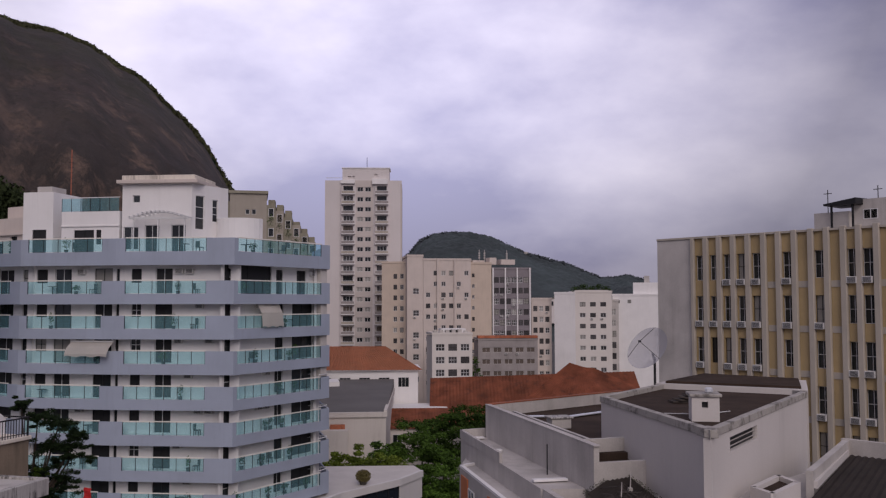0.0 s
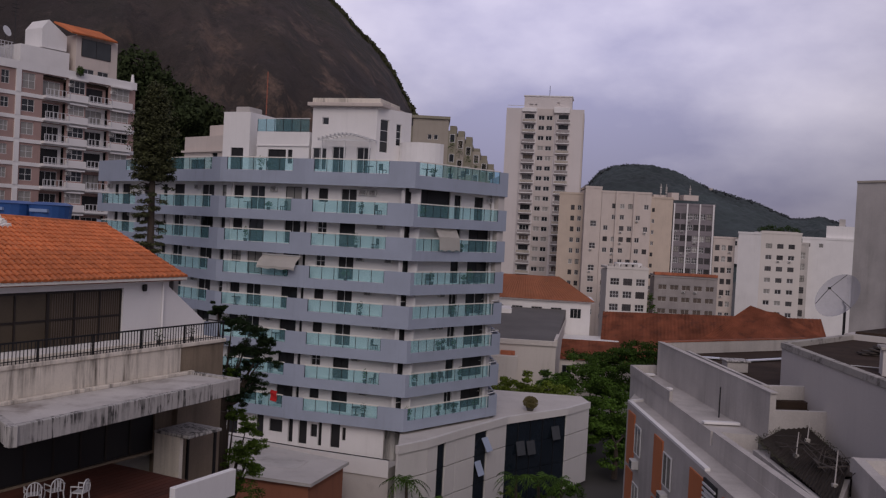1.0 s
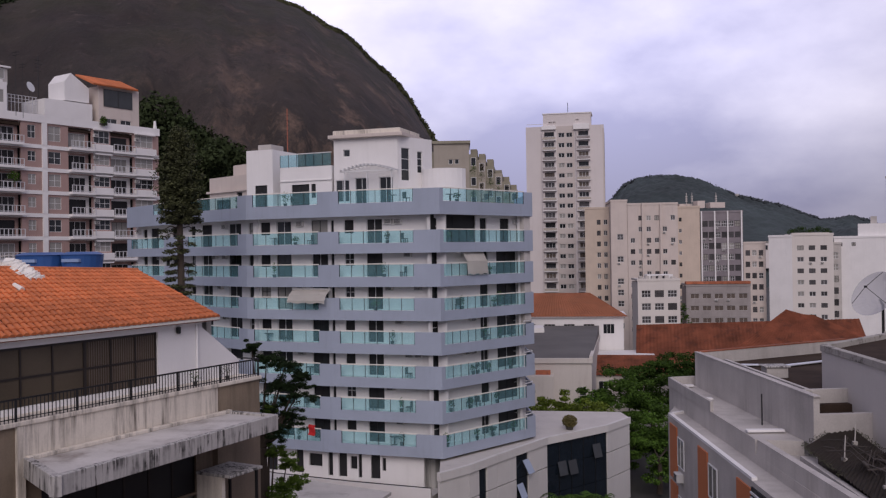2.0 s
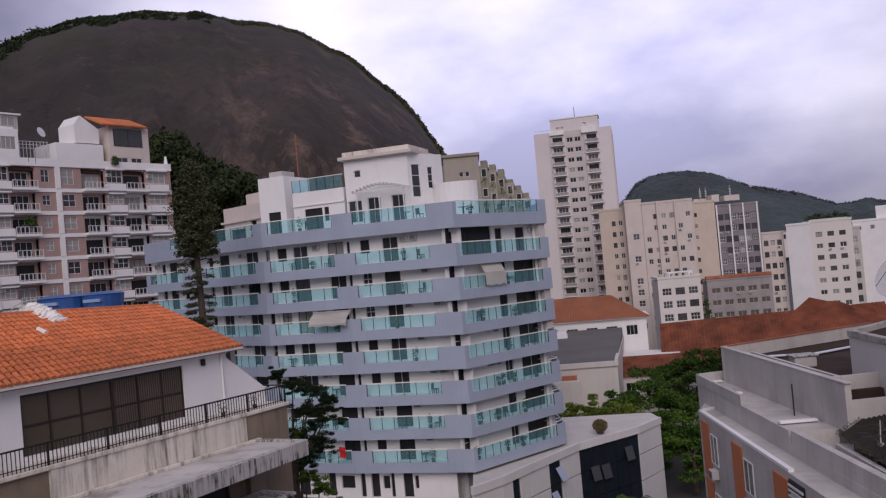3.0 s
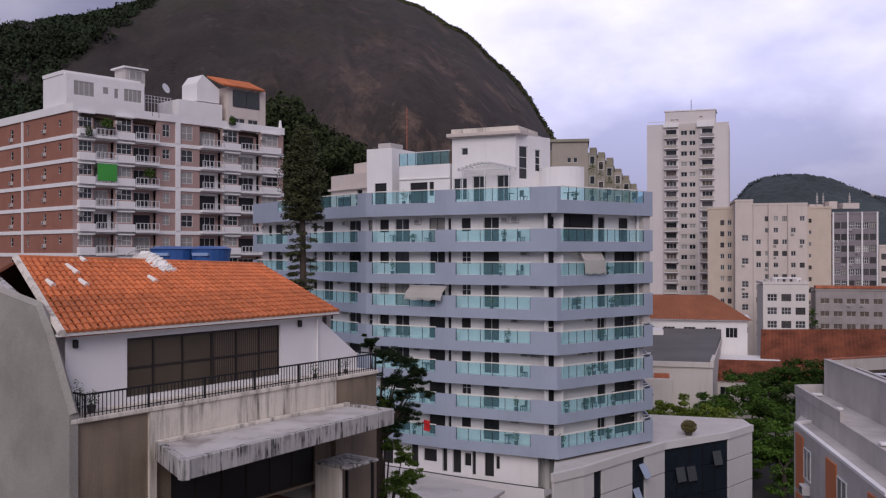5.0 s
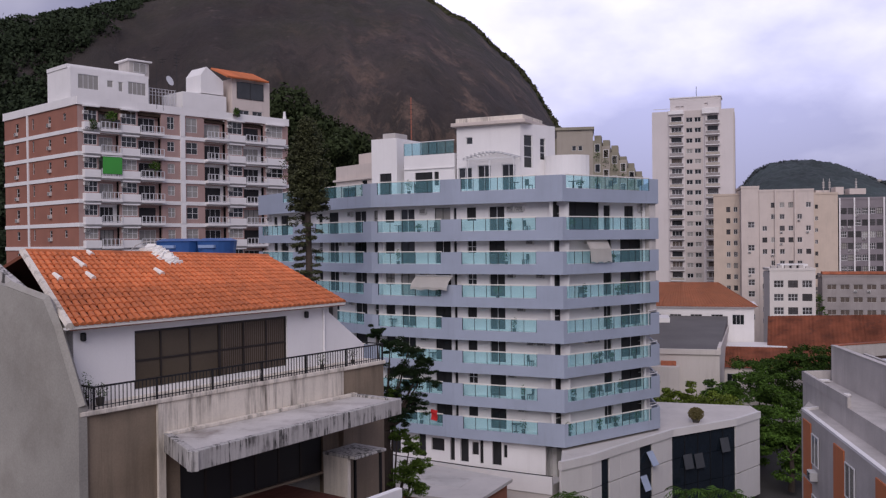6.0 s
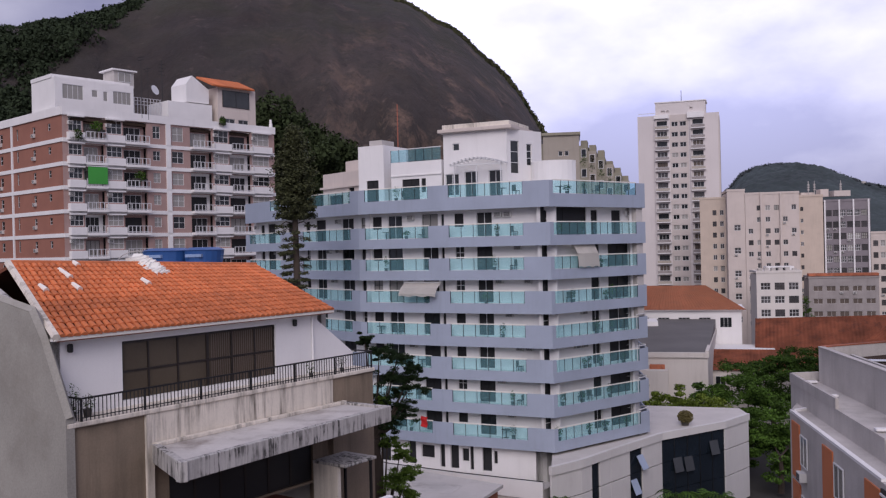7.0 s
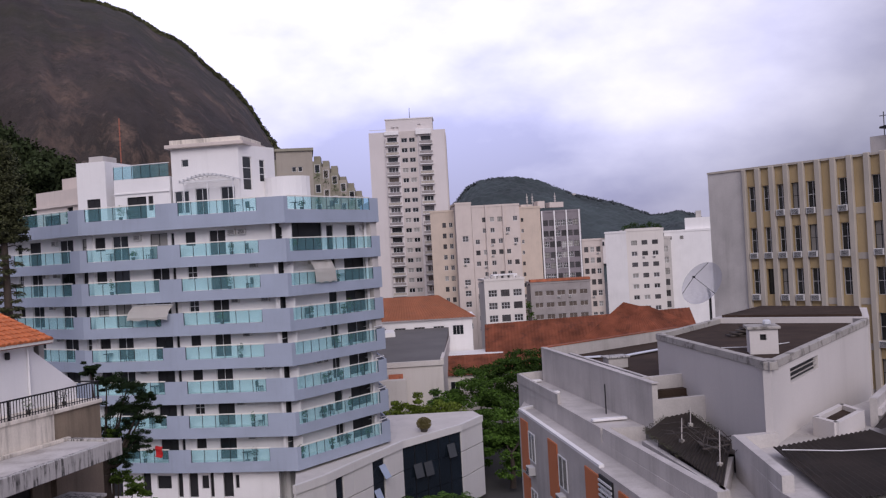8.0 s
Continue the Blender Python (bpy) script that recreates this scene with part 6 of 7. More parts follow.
# ---------------------------------------------------------------- building behind the penthouse
def back_building():
    home = thing("stepped_building", "olive and sand building with stepped, planted terraces", "building")
    rnd = random.Random(61)
    part("wall", prism([(-14.6, 104), (-11.2, 104.2), (-11.2, 112), (-14.6, 112)], 0, 41.5), M_OLIVE, home)
    m, L = along((-11.4, 103.4), (-6.2, 103.8))
    part("wall", add_wall(bmesh.new(), m, 0, L, 0, 42.6, [(2.2, 2.8, 39.6, 40.3), (3.1, 3.7, 39.6, 40.3)], 0.3), M_SAND, home)
    for u in (2.2, 3.1):
        window(home, m, u, 39.6, 0.6, 0.7, 1, 0, M_FRAME, M_WINDOW, 0.1)
    part("core", box(0, L, 0.31, 9, 0, 42.5, m), M_OLIVE, home)
    part("cornice", box(-0.2, L + 0.2, -0.3, 9, 42.6, 43.0, m), M_OLIVE, home)
    steps = [(-6.2, 103.8, 41.0), (-5.0, 104.2, 40.2), (-3.8, 104.6, 39.3), (-2.6, 105.0, 38.2), (-1.4, 105.3, 37.0), (-0.3, 105.6, 35.8)]
    for i, (x, y, z) in enumerate(steps):
        nx = steps[i + 1][0] if i + 1 < len(steps) else x + 1.1
        part("step", box(x, nx, y, y + 10, 0, z), M_SAND if i % 2 else M_OLIVE, home)
        part("roof_house", box(x + 0.1, nx - 0.15, y + 2, y + 5, z, z + 0.6 + 0.7 * rnd.random()), M_OLIVE, home)
        for k in range(3):
            window(home, Matrix.Translation((x, y, 0)), 0.25, z - 1.7 - 2.9 * k, 0.75, 1.2, 1, 0, M_FRAME, M_WINDOW, -0.03)
        bm = bmesh.new()
        leafy(bm, (x + 0.6, y - 0.1, z - 2.2), (0.55, 0.3, 0.9), 70, 0.25, rnd)
        part("creeper", bm, M_LEAF, home)


site("back")
back_building()
# ---------------------------------------------------------------- low buildings between the blocks
M_HALLROOF = mat("grey_hall_felt", (0.125, 0.12, 0.118), 0.95, vary=0.2, scale=0.5, dirt=0.4, dirt_color=(0.07, 0.065, 0.06), streak=True, thin=0.5)
M_OFFWHITE = mat("grubby_off_white_render", (0.60, 0.56, 0.52), 0.9, vary=0.1, scale=0.4, dirt=0.45, dirt_color=(0.3, 0.26, 0.22), streak=True, thin=0.6)
M_FADEDTILE = mat("faded_orange_tile", (0.56, 0.23, 0.12), 0.88, vary=0.14, dirt=0.4, dirt_color=(0.4, 0.2, 0.13), cover=0.48)
M_PANEL = mat("white_cladding_panel", (0.66, 0.64, 0.62), 0.7, vary=0.05, dirt=0.12, dirt_color=(0.3, 0.28, 0.26), streak=True)
M_DECKTOP = mat("pale_deck_screed", (0.58, 0.55, 0.52), 0.85, vary=0.08, dirt=0.3, dirt_color=(0.35, 0.32, 0.3))
M_REDWALL = mat("brick_orange_render", (0.36, 0.14, 0.08), 0.9, vary=0.12, dirt=0.3, streak=True)
M_BLUEGLASS = mat("dark_blue_glass", (0.012, 0.018, 0.026), 0.06, vary=0.2, bump=0.0)


def low_modern():
    home = thing("low_modern_building", "low white building with curved panel front and dark glazing", "building")
    outer = [(-6.4, 56.4), (-4.1, 58.9), (-1.7, 62.5), (3.1, 69.3), (9.4, 74.7), (12.3, 78.7)]
    foot = outer + [(12.0, 82.0), (-1.0, 84.0), (1.2, 73.2), (-6.4, 62.9)]
    inset = [(-6.2, 57.2), (-4.3, 59.4), (-2.0, 62.9), (2.9, 69.8), (9.1, 75.2), (11.9, 79.0), (11.7, 81.6), (-0.9, 83.5), (1.4, 73.0), (-6.3, 62.5)]
    # core painted near-black for the unlit floors behind the glazing
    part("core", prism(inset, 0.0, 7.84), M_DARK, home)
    part("roof_deck", prism(foot, 7.84, 8.02), M_DECKTOP, home, "pale cement roof deck")
    kinds = [[("p", 0, 1)], [("p", 0, 0.35), ("g", 0.35, 0.62), ("p", 0.62, 1)], [("p", 0, 0.36), ("g", 0.36, 0.6), ("p", 0.6, 1)], [("g", 0, 1)], [("p", 0, 1)]]
    for (p, q), row in zip(zip(outer, outer[1:]), kinds):
        m, L = along(p, q)
        part("fascia", box(-0.02, L + 0.02, -0.12, 0.25, 7.45, 8.1, m), M_PANEL, home)
        for kind, a, b in row:
            for z0, z1 in ((5.4, 7.44), (2.9, 5.36), (0.0, 2.86)):
                if kind == "p":
                    part("panel", box(a * L + 0.02, b * L - 0.02, 0.0, 0.2, z0 + 0.03, z1 - 0.02, m, bevel=0.01), M_PANEL, home, "white cladding panel")
                else:
                    n = max(1, int((b - a) * L / 1.4))
                    for i in range(n):
                        u = a * L + (b - a) * L * i / n
                        part("glazing", box(u + 0.02, u + (b - a) * L / n - 0.02, 0.12, 0.18, z0, z1, m), M_BLUEGLASS, home, "dark mirrored glazing")
                        part("mullion", box(u - 0.03, u + 0.03, 0.08, 0.16, z0, z1, m), M_IRON, home)
    m, L = along(outer[2], outer[3])
    for u, z, a in ((3.1, 3.6, 24), (4.1, 5.5, 30)):
        part("open_sash", box(0, 0.95, -0.02, 0.02, -1.3, 0, m @ pose(u, 0.05, z + 1.3, -a, 0, 0)), mat("pale_blue_sash", (0.35, 0.42, 0.55), 0.25), home, "pale blue top-hung sash standing open")
    m, L = along(outer[3], outer[4])
    for u, z in ((1.4, 4.3), (2.8, 4.2), (6.2, 5.2)):
        part("open_sash", box(0, 1.1, -0.02, 0.02, -1.3, 0, m @ pose(u, 0.08, z + 1.3, -14, 0, 0)), M_WINDOW, home)
    shrub = thing("potted_shrub", "round olive-green shrub in a pot on the white roof", "plant")
    rnd = random.Random(4)
    bm = bmesh.new()
    bmesh.ops.create_cone(bm, segments=12, radius1=0.3, radius2=0.4, depth=0.4, cap_ends=True, matrix=Matrix.Translation((5.6, 73.0, 8.22)))
    part("pot", bm, M_POT, shrub)
    bm = bmesh.new()
    leafy(bm, (5.6, 73.0, 8.8), (0.72, 0.72, 0.62), 2600, 0.2, rnd)
    part("leaves", bm, mat("olive_leaves", (0.12, 0.10, 0.035), 0.8, random=0.3, bump=0.0), shrub)


def forecourt():
    home = thing("raised_forecourt", "white raised forecourt with a low parapet", "terrace")
    foot = [(-36.0, 71.5), (-21.5, 63.2), (-14.0, 61.0), (-6.6, 59.4), (-5.9, 61.8), (-16.5, 64.5), (-24.9, 66.9), (-34.5, 74.0)]
    part("deck", prism(foot, 0.0, 6.4), M_DECKTOP, home)
    for p, q in (((-36.0, 71.5), (-21.5, 63.2)), ((-21.5, 63.2), (-14.0, 61.0)), ((-14.0, 61.0), (-6.6, 59.4))):
        m, L = along(p, q)
        part("parapet", box(0, L, -0.12, 0.1, 5.6, 7.05, m), M_WHITE, home)
        part("rail", tube([m @ Vector((0, 0, 7.1)), m @ Vector((L, 0, 7.1))], 0.04), M_IRON, home)
    roof = thing("flat_roofed_annex", "low annex with pale flat roof and brick-orange side", "building")
    foot = [(-19.2, 60.4), (-9.4, 56.8), (-10.6, 49.8), (-17.2, 50.9)]
    part("slab", prism(foot, 7.15, 7.4), M_DECKTOP, roof)
    part("wall", prism([(-18.8, 60.0), (-9.8, 56.5), (-10.9, 50.2), (-17.0, 51.2)], 0.0, 7.15), M_REDWALL, roof, "brick-orange rendered wall")
    part("screed_patch", prism([(-17.3, 57.5), (-12.5, 55.8), (-12.8, 53.2), (-16.2, 53.6)], 7.4, 7.42), M_SLABTOP, roof)


def mid_roofs():
    # white building with orange hipped roof
    home = thing("hipped_roof_building", "long white building under an orange hipped tile roof", "building")
    e = [(-5.0, 149.0), (19.8, 146.8), (20.1, 160.5), (-4.0, 163.5)]
    m, L = along((-4.2, 149.6), (19.2, 147.6))
    holes = [(20.2 - i * 3.2, 22.0 - i * 3.2, 9.6, 11.2) for i in range(6)]
    part("wall", add_wall(bmesh.new(), m, 0, L, 0, 12.3, holes, 0.3), M_WHITE, home)
    for a, b, lo, hi in holes:
        window(home, m, a, lo, b - a, hi - lo, 3, 0, M_FRAME, M_WINDOW, 0.1)
    part("core", box(0.1, L - 0.1, 0.31, 11, 0, 12.2, m), M_WHITE, home)
    part("eave", box(-0.6, L + 0.6, -0.5, 12, 12.3, 12.5, m), M_WHITE, home)
    r0, r1 = Vector((2.0, 156.2, 16.0)), Vector((14.5, 155.0, 16.0))
    c = [Vector((p[0], p[1], 12.5)) for p in e]
    corrugated("roof_slope", home, [c[0], c[1], r1, r0], 0.5, M_FADEDTILE, "orange tiled slope")
    corrugated("roof_slope", home, [c[2], c[3], r0, r1], 0.5, M_FADEDTILE)
    corrugated("roof_slope", home, [c[1], c[2], r1 + Vector((0, 0.3, 0)), r1], 0.5, M_FADEDTILE)
    corrugated("roof_slope", home, [c[3], c[0], r0, r0 + Vector((0, 0.3, 0))], 0.5, M_FADEDTILE)
    part("white_block", box(1.5, 6.0, 141, 147, 0, 11.2), M_WHITE, home)
    part("low_wing", box(12.5, 23.0, 141, 147, 0, 7.0), M_WHITE, home)
    # shed with the grey roof
    shed = thing("grey_roofed_hall", "pale rendered hall with a dark grey felt roof", "building")
    foot = [(0.8, 118.0), (10.9, 117.4), (15.4, 149.0), (4.2, 150.0)]
    part("wall", prism([(-2.5, 118.3), (10.9, 117.4), (15.3, 148.5), (2.0, 149.5)], 0, 8.7), M_OFFWHITE, shed)
    bm = prism(foot, 8.7, 9, [9.2, 9.1, 11.0, 11.0])
    part("roof", bm, M_HALLROOF, shed, "dark grey felt roof")
    m, L = along((-2.5, 118.2), (10.9, 117.3))
    part("parapet", box(0, L, -0.15, 0.25, 8.6, 9.25, m), M_OFFWHITE, shed)
    me, le = along((10.9, 117.4), (15.4, 149.0))
    part("verge", box(0, le, -0.15, 0.3, 8.6, 9.5, me), M_OFFWHITE, shed)
    part("bulge_wall", box(0.5, 8.5, -2.2, 0, 0, 7.2, m), M_OFFWHITE, shed)
    for i in range(3):
        part("vent_box", box(1.0 + i * 2.6, 2.9 + i * 2.6, -0.9, -0.2, 7.2, 7.75, m, bevel=0.03), M_OLDTILE if i != 1 else M_GREY, shed)
    for u in (4.6, 11.8):
        window(shed, m, u, 1.6 if u < 9 else 4.4, 0.9, 1.1, 1, 0, M_FRAME, M_DARK, -2.26 if u < 9 else -0.06)
    # small houses with old tiles
    h = thing("small_tiled_house", "small pale house under weathered clay tiles", "house", group="tiled houses")
    part("wall", prism([(11.5, 133.6), (29.0, 131.5), (30.0, 139), (12.5, 141)], 0, 4.9), M_OFFWHITE, h)
    corrugated("roof_slope", h, [(10.9, 133.2, 4.9), (29.6, 130.9, 4.9), (30.0, 137.0, 7.2), (11.6, 139.2, 7.2)], 0.5, M_OLDTILE, "weathered clay-tile slope")
    corrugated("roof_slope", h, [(30.4, 143.0, 4.9), (12.2, 145.0, 4.9), (11.6, 139.2, 7.2), (30.0, 137.0, 7.2)], 0.5, M_OLDTILE)
    m, L = along((11.5, 133.5), (29.0, 131.4))
    window(h, m, 2.0, 2.6, 1.4, 1.4, 2, 0, M_FRAME, M_WINDOW, -0.05)
    h = thing("small_tiled_house", "broad old house under dark red clay tiles", "house", group="tiled houses")
    part("wall", prism([(20.8, 142.5), (52.0, 133.0), (56.0, 146), (24.0, 156)], 0, 6.6), M_TERRACE, h)
    corrugated("roof_slope", h, [(20.2, 141.5, 6.4), (52.5, 131.6, 7.2), (53.5, 139.5, 12.3), (21.5, 149.2, 10.9)], 0.55, M_OLDTILE, "dark red clay-tile slope")
    corrugated("roof_slope", h, [(57.0, 147.0, 8.7), (23.5, 157.0, 8.1), (21.5, 149.2, 10.9), (53.5, 139.5, 12.3)], 0.55, M_OLDTILE)
    h = thing("small_tiled_house", "old house with a steep brown-red tile gable", "house", group="tiled houses")
    part("wall", prism([(36.0, 127.6), (49.0, 126.0), (51.0, 131), (39.0, 135)], 0, 9.2), M_TERRACE, h)
    corrugated("roof_slope", h, [(32.0, 128.0, 9.2), (44.0, 124.2, 9.4), (42.8, 132.0, 13.6), (40.5, 132.6, 14.3)], 0.5, M_OLDTILE, "brown-red tile slope")
    corrugated("roof_slope", h, [(44.0, 124.2, 9.4), (52.5, 126.5, 9.6), (44.5, 133.0, 13.4), (42.8, 132.0, 13.6)], 0.5, M_OLDTILE)
    h = thing("small_tiled_house", "narrow tile roof showing above the grey terrace", "house", group="tiled houses")
    part("wall", prism([(50.0, 118.0), (62.0, 113.0), (64.0, 120), (52.0, 125)], 0, 9.6), M_TERRACE, h)
    corrugated("roof_slope", h, [(48.5, 118.0, 9.6), (63.0, 112.0, 9.6), (58.5, 118.5, 12.6), (55.5, 119.8, 12.6)], 0.5, M_OLDTILE, "brown-red tile slope")


site("low")
low_modern()
site("blue")
forecourt()
site("mid")
mid_roofs()
# ---------------------------------------------------------------- mountain, hill and trees
RIDGE = [(-95, 0.09), (-70, 0.14), (-55, 0.185), (-45, 0.212), (-38.0, 0.2221), (-36.5, 0.231), (-35.0, 0.236), (-33.5, 0.2413), (-32.0, 0.2485), (-30.5, 0.2597), (-29.0, 0.2699), (-27.5, 0.28), (-26, 0.288), (-22.6, 0.2955), (-19.6, 0.292), (-17.2, 0.284), (-15.5, 0.2829), (-14.0, 0.2737), (-12.5, 0.2597), (-11.0, 0.2434), (-9.5, 0.2237), (-8.0, 0.1992), (-6.5, 0.1653), (-5.7, 0.142), (-4.9, 0.121), (-4.3, 0.095), (-3.6, 0.05), (-2.8, 0.0)]


def ridge_rise(az):
    for (a, h), (b, k) in zip(RIDGE, RIDGE[1:]):
        if a <= az <= b:
            f = (az - a) / (b - a)
            return h + (k - h) * f
    return 0.0


def rock_material():
    m = bpy.data.materials.new("dark_granite_dome")
    m.use_nodes = True
    n, l = m.node_tree.nodes, m.node_tree.links
    b = n["Principled BSDF"]
    b.inputs["Roughness"].default_value = 0.9
    geo = n.new("ShaderNodeNewGeometry")

    def noise_of(scale, stretch, detail=6.0, rough=0.6):
        mp, t = n.new("ShaderNodeMapping"), n.new("ShaderNodeTexNoise")
        mp.inputs["Scale"].default_value = stretch
        t.inputs["Scale"].default_value, t.inputs["Detail"].default_value, t.inputs["Roughness"].default_value = scale, detail, rough
        l.new(geo.outputs["Position"], mp.inputs["Vector"])
        l.new(mp.outputs[0], t.inputs["Vector"])
        return t.outputs[0]

    def ramp(src, lo, hi, c0, c1):
        r = n.new("ShaderNodeValToRGB")
        r.color_ramp.elements[0].position, r.color_ramp.elements[0].color = lo, (*c0, 1)
        r.color_ramp.elements[1].position, r.color_ramp.elements[1].color = hi, (*c1, 1)
        l.new(src, r.inputs[0])
        return r.outputs[0]

    def mix(fac, a, c):
        x = n.new("ShaderNodeMixRGB")
        l.new(fac, x.inputs[0])
        l.new(a, x.inputs[1])
        if isinstance(c, tuple):
            x.inputs[2].default_value = (*c, 1)
        else:
            l.new(c, x.inputs[2])
        return x.outputs[0]
    base = ramp(noise_of(0.02, (1, 1, 0.6)), 0.35, 0.7, (0.028, 0.021, 0.020), (0.066, 0.049, 0.045))
    streaks = ramp(noise_of(0.16, (1, 1, 0.05), 8.0, 0.7), 0.45, 0.62, (0, 0, 0), (0.75, 0.75, 0.75))
    col = mix(streaks, base, (0.024, 0.019, 0.019))
    tan = ramp(noise_of(0.07, (1, 1, 0.28), 9.0, 0.78), 0.53, 0.67, (0, 0, 0), (0.8, 0.8, 0.8))
    # the pale scars lie on the eastern cliffs
    sep, east, scar = n.new("ShaderNodeSeparateXYZ"), n.new("ShaderNodeMapRange"), n.new("ShaderNodeMath")
    l.new(geo.outputs["Position"], sep.inputs[0])
    l.new(sep.outputs[0], east.inputs[0])
    east.inputs[1].default_value, east.inputs[2].default_value, east.inputs[3].default_value, east.inputs[4].default_value = -135.0, -60.0, 0.12, 1.0
    scar.operation = "MULTIPLY"
    l.new(tan, scar.inputs[0])
    l.new(east.outputs[0], scar.inputs[1])
    col = mix(scar.outputs[0], col, (0.20, 0.13, 0.096))
    ledges = ramp(noise_of(0.32, (0.7, 0.7, 1.5), 7.0, 0.72), 0.60, 0.70, (0, 0, 0), (0.55, 0.55, 0.55))
    col = mix(ledges, col, (0.145, 0.112, 0.098))
    clefts = ramp(noise_of(0.5, (1, 1, 0.05), 6.0, 0.65), 0.57, 0.66, (0, 0, 0), (0.7, 0.7, 0.7))
    col = mix(clefts, col, (0.028, 0.022, 0.022))
    moss = ramp(noise_of(0.028, (1, 1, 1.2), 6.0, 0.7), 0.40, 0.62, (0, 0, 0), (0.85, 0.85, 0.85))
    # moss and grass thrive on the upper slopes
    high, tuft = n.new("ShaderNodeMapRange"), n.new("ShaderNodeMath")
    high.inputs[1].default_value, high.inputs[2].default_value, high.inputs[3].default_value, high.inputs[4].default_value = 75.0, 150.0, 0.12, 1.0
    l.new(sep.outputs[2], high.inputs[0])
    tuft.operation = "MULTIPLY"
    l.new(moss, tuft.inputs[0])
    l.new(high.outputs[0], tuft.inputs[1])
    col = mix(tuft.outputs[0], col, (0.038, 0.040, 0.019))
    l.new(col, b.inputs["Base Color"])
    bp = n.new("ShaderNodeBump")
    bp.inputs["Strength"].default_value, bp.inputs["Distance"].default_value = 0.8, 2.0
    l.new(noise_of(0.2, (1, 1, 0.35), 8.0, 0.7), bp.inputs["Height"])
    l.new(bp.outputs[0], b.inputs["Normal"])
    return m


def dome_point(az, s):
    """A place on the dome: bearing az in degrees, s from the foot (0) to the ridge (1)."""
    top = 27.0 + 400.0 * ridge_rise(az) if ridge_rise(az) > 0 else 0.0
    d = 235.0 + 165.0 * s ** 1.5
    z = top * (s * 0.55 + 0.45 * math.sin(s * math.pi / 2))
    a = radians(az)
    p = Vector((d * math.sin(a), d * math.cos(a), z))
    k = min(1.0, 4 * s * (1.02 - s) + 0.15)
    bulge = noise.noise(p * 0.011) * 9.0 + noise.noise(Vector((p.x * 0.035, p.y * 0.035, p.z * 0.018))) * 4.0 + noise.noise(Vector((p.x * 0.1, p.y * 0.1, p.z * 0.05))) * 1.4
    bulge += noise.noise(Vector((az * 0.35, s * 1.1, 5.0))) * 7.0 + noise.noise(Vector((az * 1.4, s * 1.6, 9.0))) * 3.0 + noise.noise(Vector((az * 4.0, s * 3.0, 2.0))) * 1.2
    away = Vector((math.sin(a), math.cos(a), 0))
    return p + away * bulge * k + Vector((0, 0, noise.noise(Vector((az * 0.6, 3.3, s * 3))) * 1.5 * s))


def mountain():
    home = thing("mountain", "dark brown granite dome with wooded flanks above the city", "mountain")
    na, ns = 230, 64
    verts, faces = [], []
    for i in range(na + 1):
        az = -95 + 92.2 * i / na
        for j in range(ns + 1):
            verts.append(dome_point(az, j / ns))
        verts.append(dome_point(az, 1.0) + Vector((40 * math.sin(radians(az)), 40 * math.cos(radians(az)), -30)))
    w = ns + 2
    for i in range(na):
        for j in range(ns + 1):
            faces.append((i * w + j, (i + 1) * w + j, (i + 1) * w + j + 1, i * w + j + 1))
    me = bpy.data.meshes.new("rock_face")
    me.from_pydata(verts, [], faces)
    me.polygons.foreach_set("use_smooth", [True] * len(faces))
    me.materials.append(rock_material())
    ob = new("rock_face", me)
    ob.parent = home
    return home


def crowns(name, spots, leaf, count, material, seed, parent=None):
    """A wood seen from afar: uneven crowns, each a cloud of small leaf clumps."""
    g = np.random.RandomState(seed)
    verts = []
    for (x, y, z, r) in spots:
        n = int(count * (0.7 + 0.6 * g.rand()))
        d = g.normal(size=(n, 3))
        d /= np.linalg.norm(d, axis=1)[:, None]
        rad = (0.55 + 0.45 * g.rand(n)) * (1 + 0.28 * np.sin(d[:, 0] * 5 + g.rand() * 6) * np.cos(d[:, 2] * 4 + g.rand() * 6))
        c = d * rad[:, None] * np.array([r, r, r * 0.8]) + np.array([x, y, z])
        a = g.normal(size=(n, 3))
        a /= np.linalg.norm(a, axis=1)[:, None]
        b = np.cross(a, d + 0.5 * g.normal(size=(n, 3)))
        b /= np.maximum(np.linalg.norm(b, axis=1), 1e-6)[:, None]
        s = leaf * (0.6 + 0.8 * g.rand(n))[:, None]
        verts.append(np.stack([c - a * s, c + b * s * 0.6, c + a * s, c - b * s * 0.6], 1).reshape(-1, 3))
    v = np.concatenate(verts)
    q = len(v) // 4
    me = bpy.data.meshes.new(name)
    me.vertices.add(len(v))
    me.vertices.foreach_set("co", v.ravel())
    me.loops.add(q * 4)
    me.loops.foreach_set("vertex_index", np.arange(q * 4))
    me.polygons.add(q)
    me.polygons.foreach_set("loop_start", np.arange(q) * 4)
    me.polygons.foreach_set("loop_total", np.full(q, 4))
    me.update(calc_edges=True)
    me.materials.append(material)
    ob = new(name, me)
    ob.parent = parent
    return ob


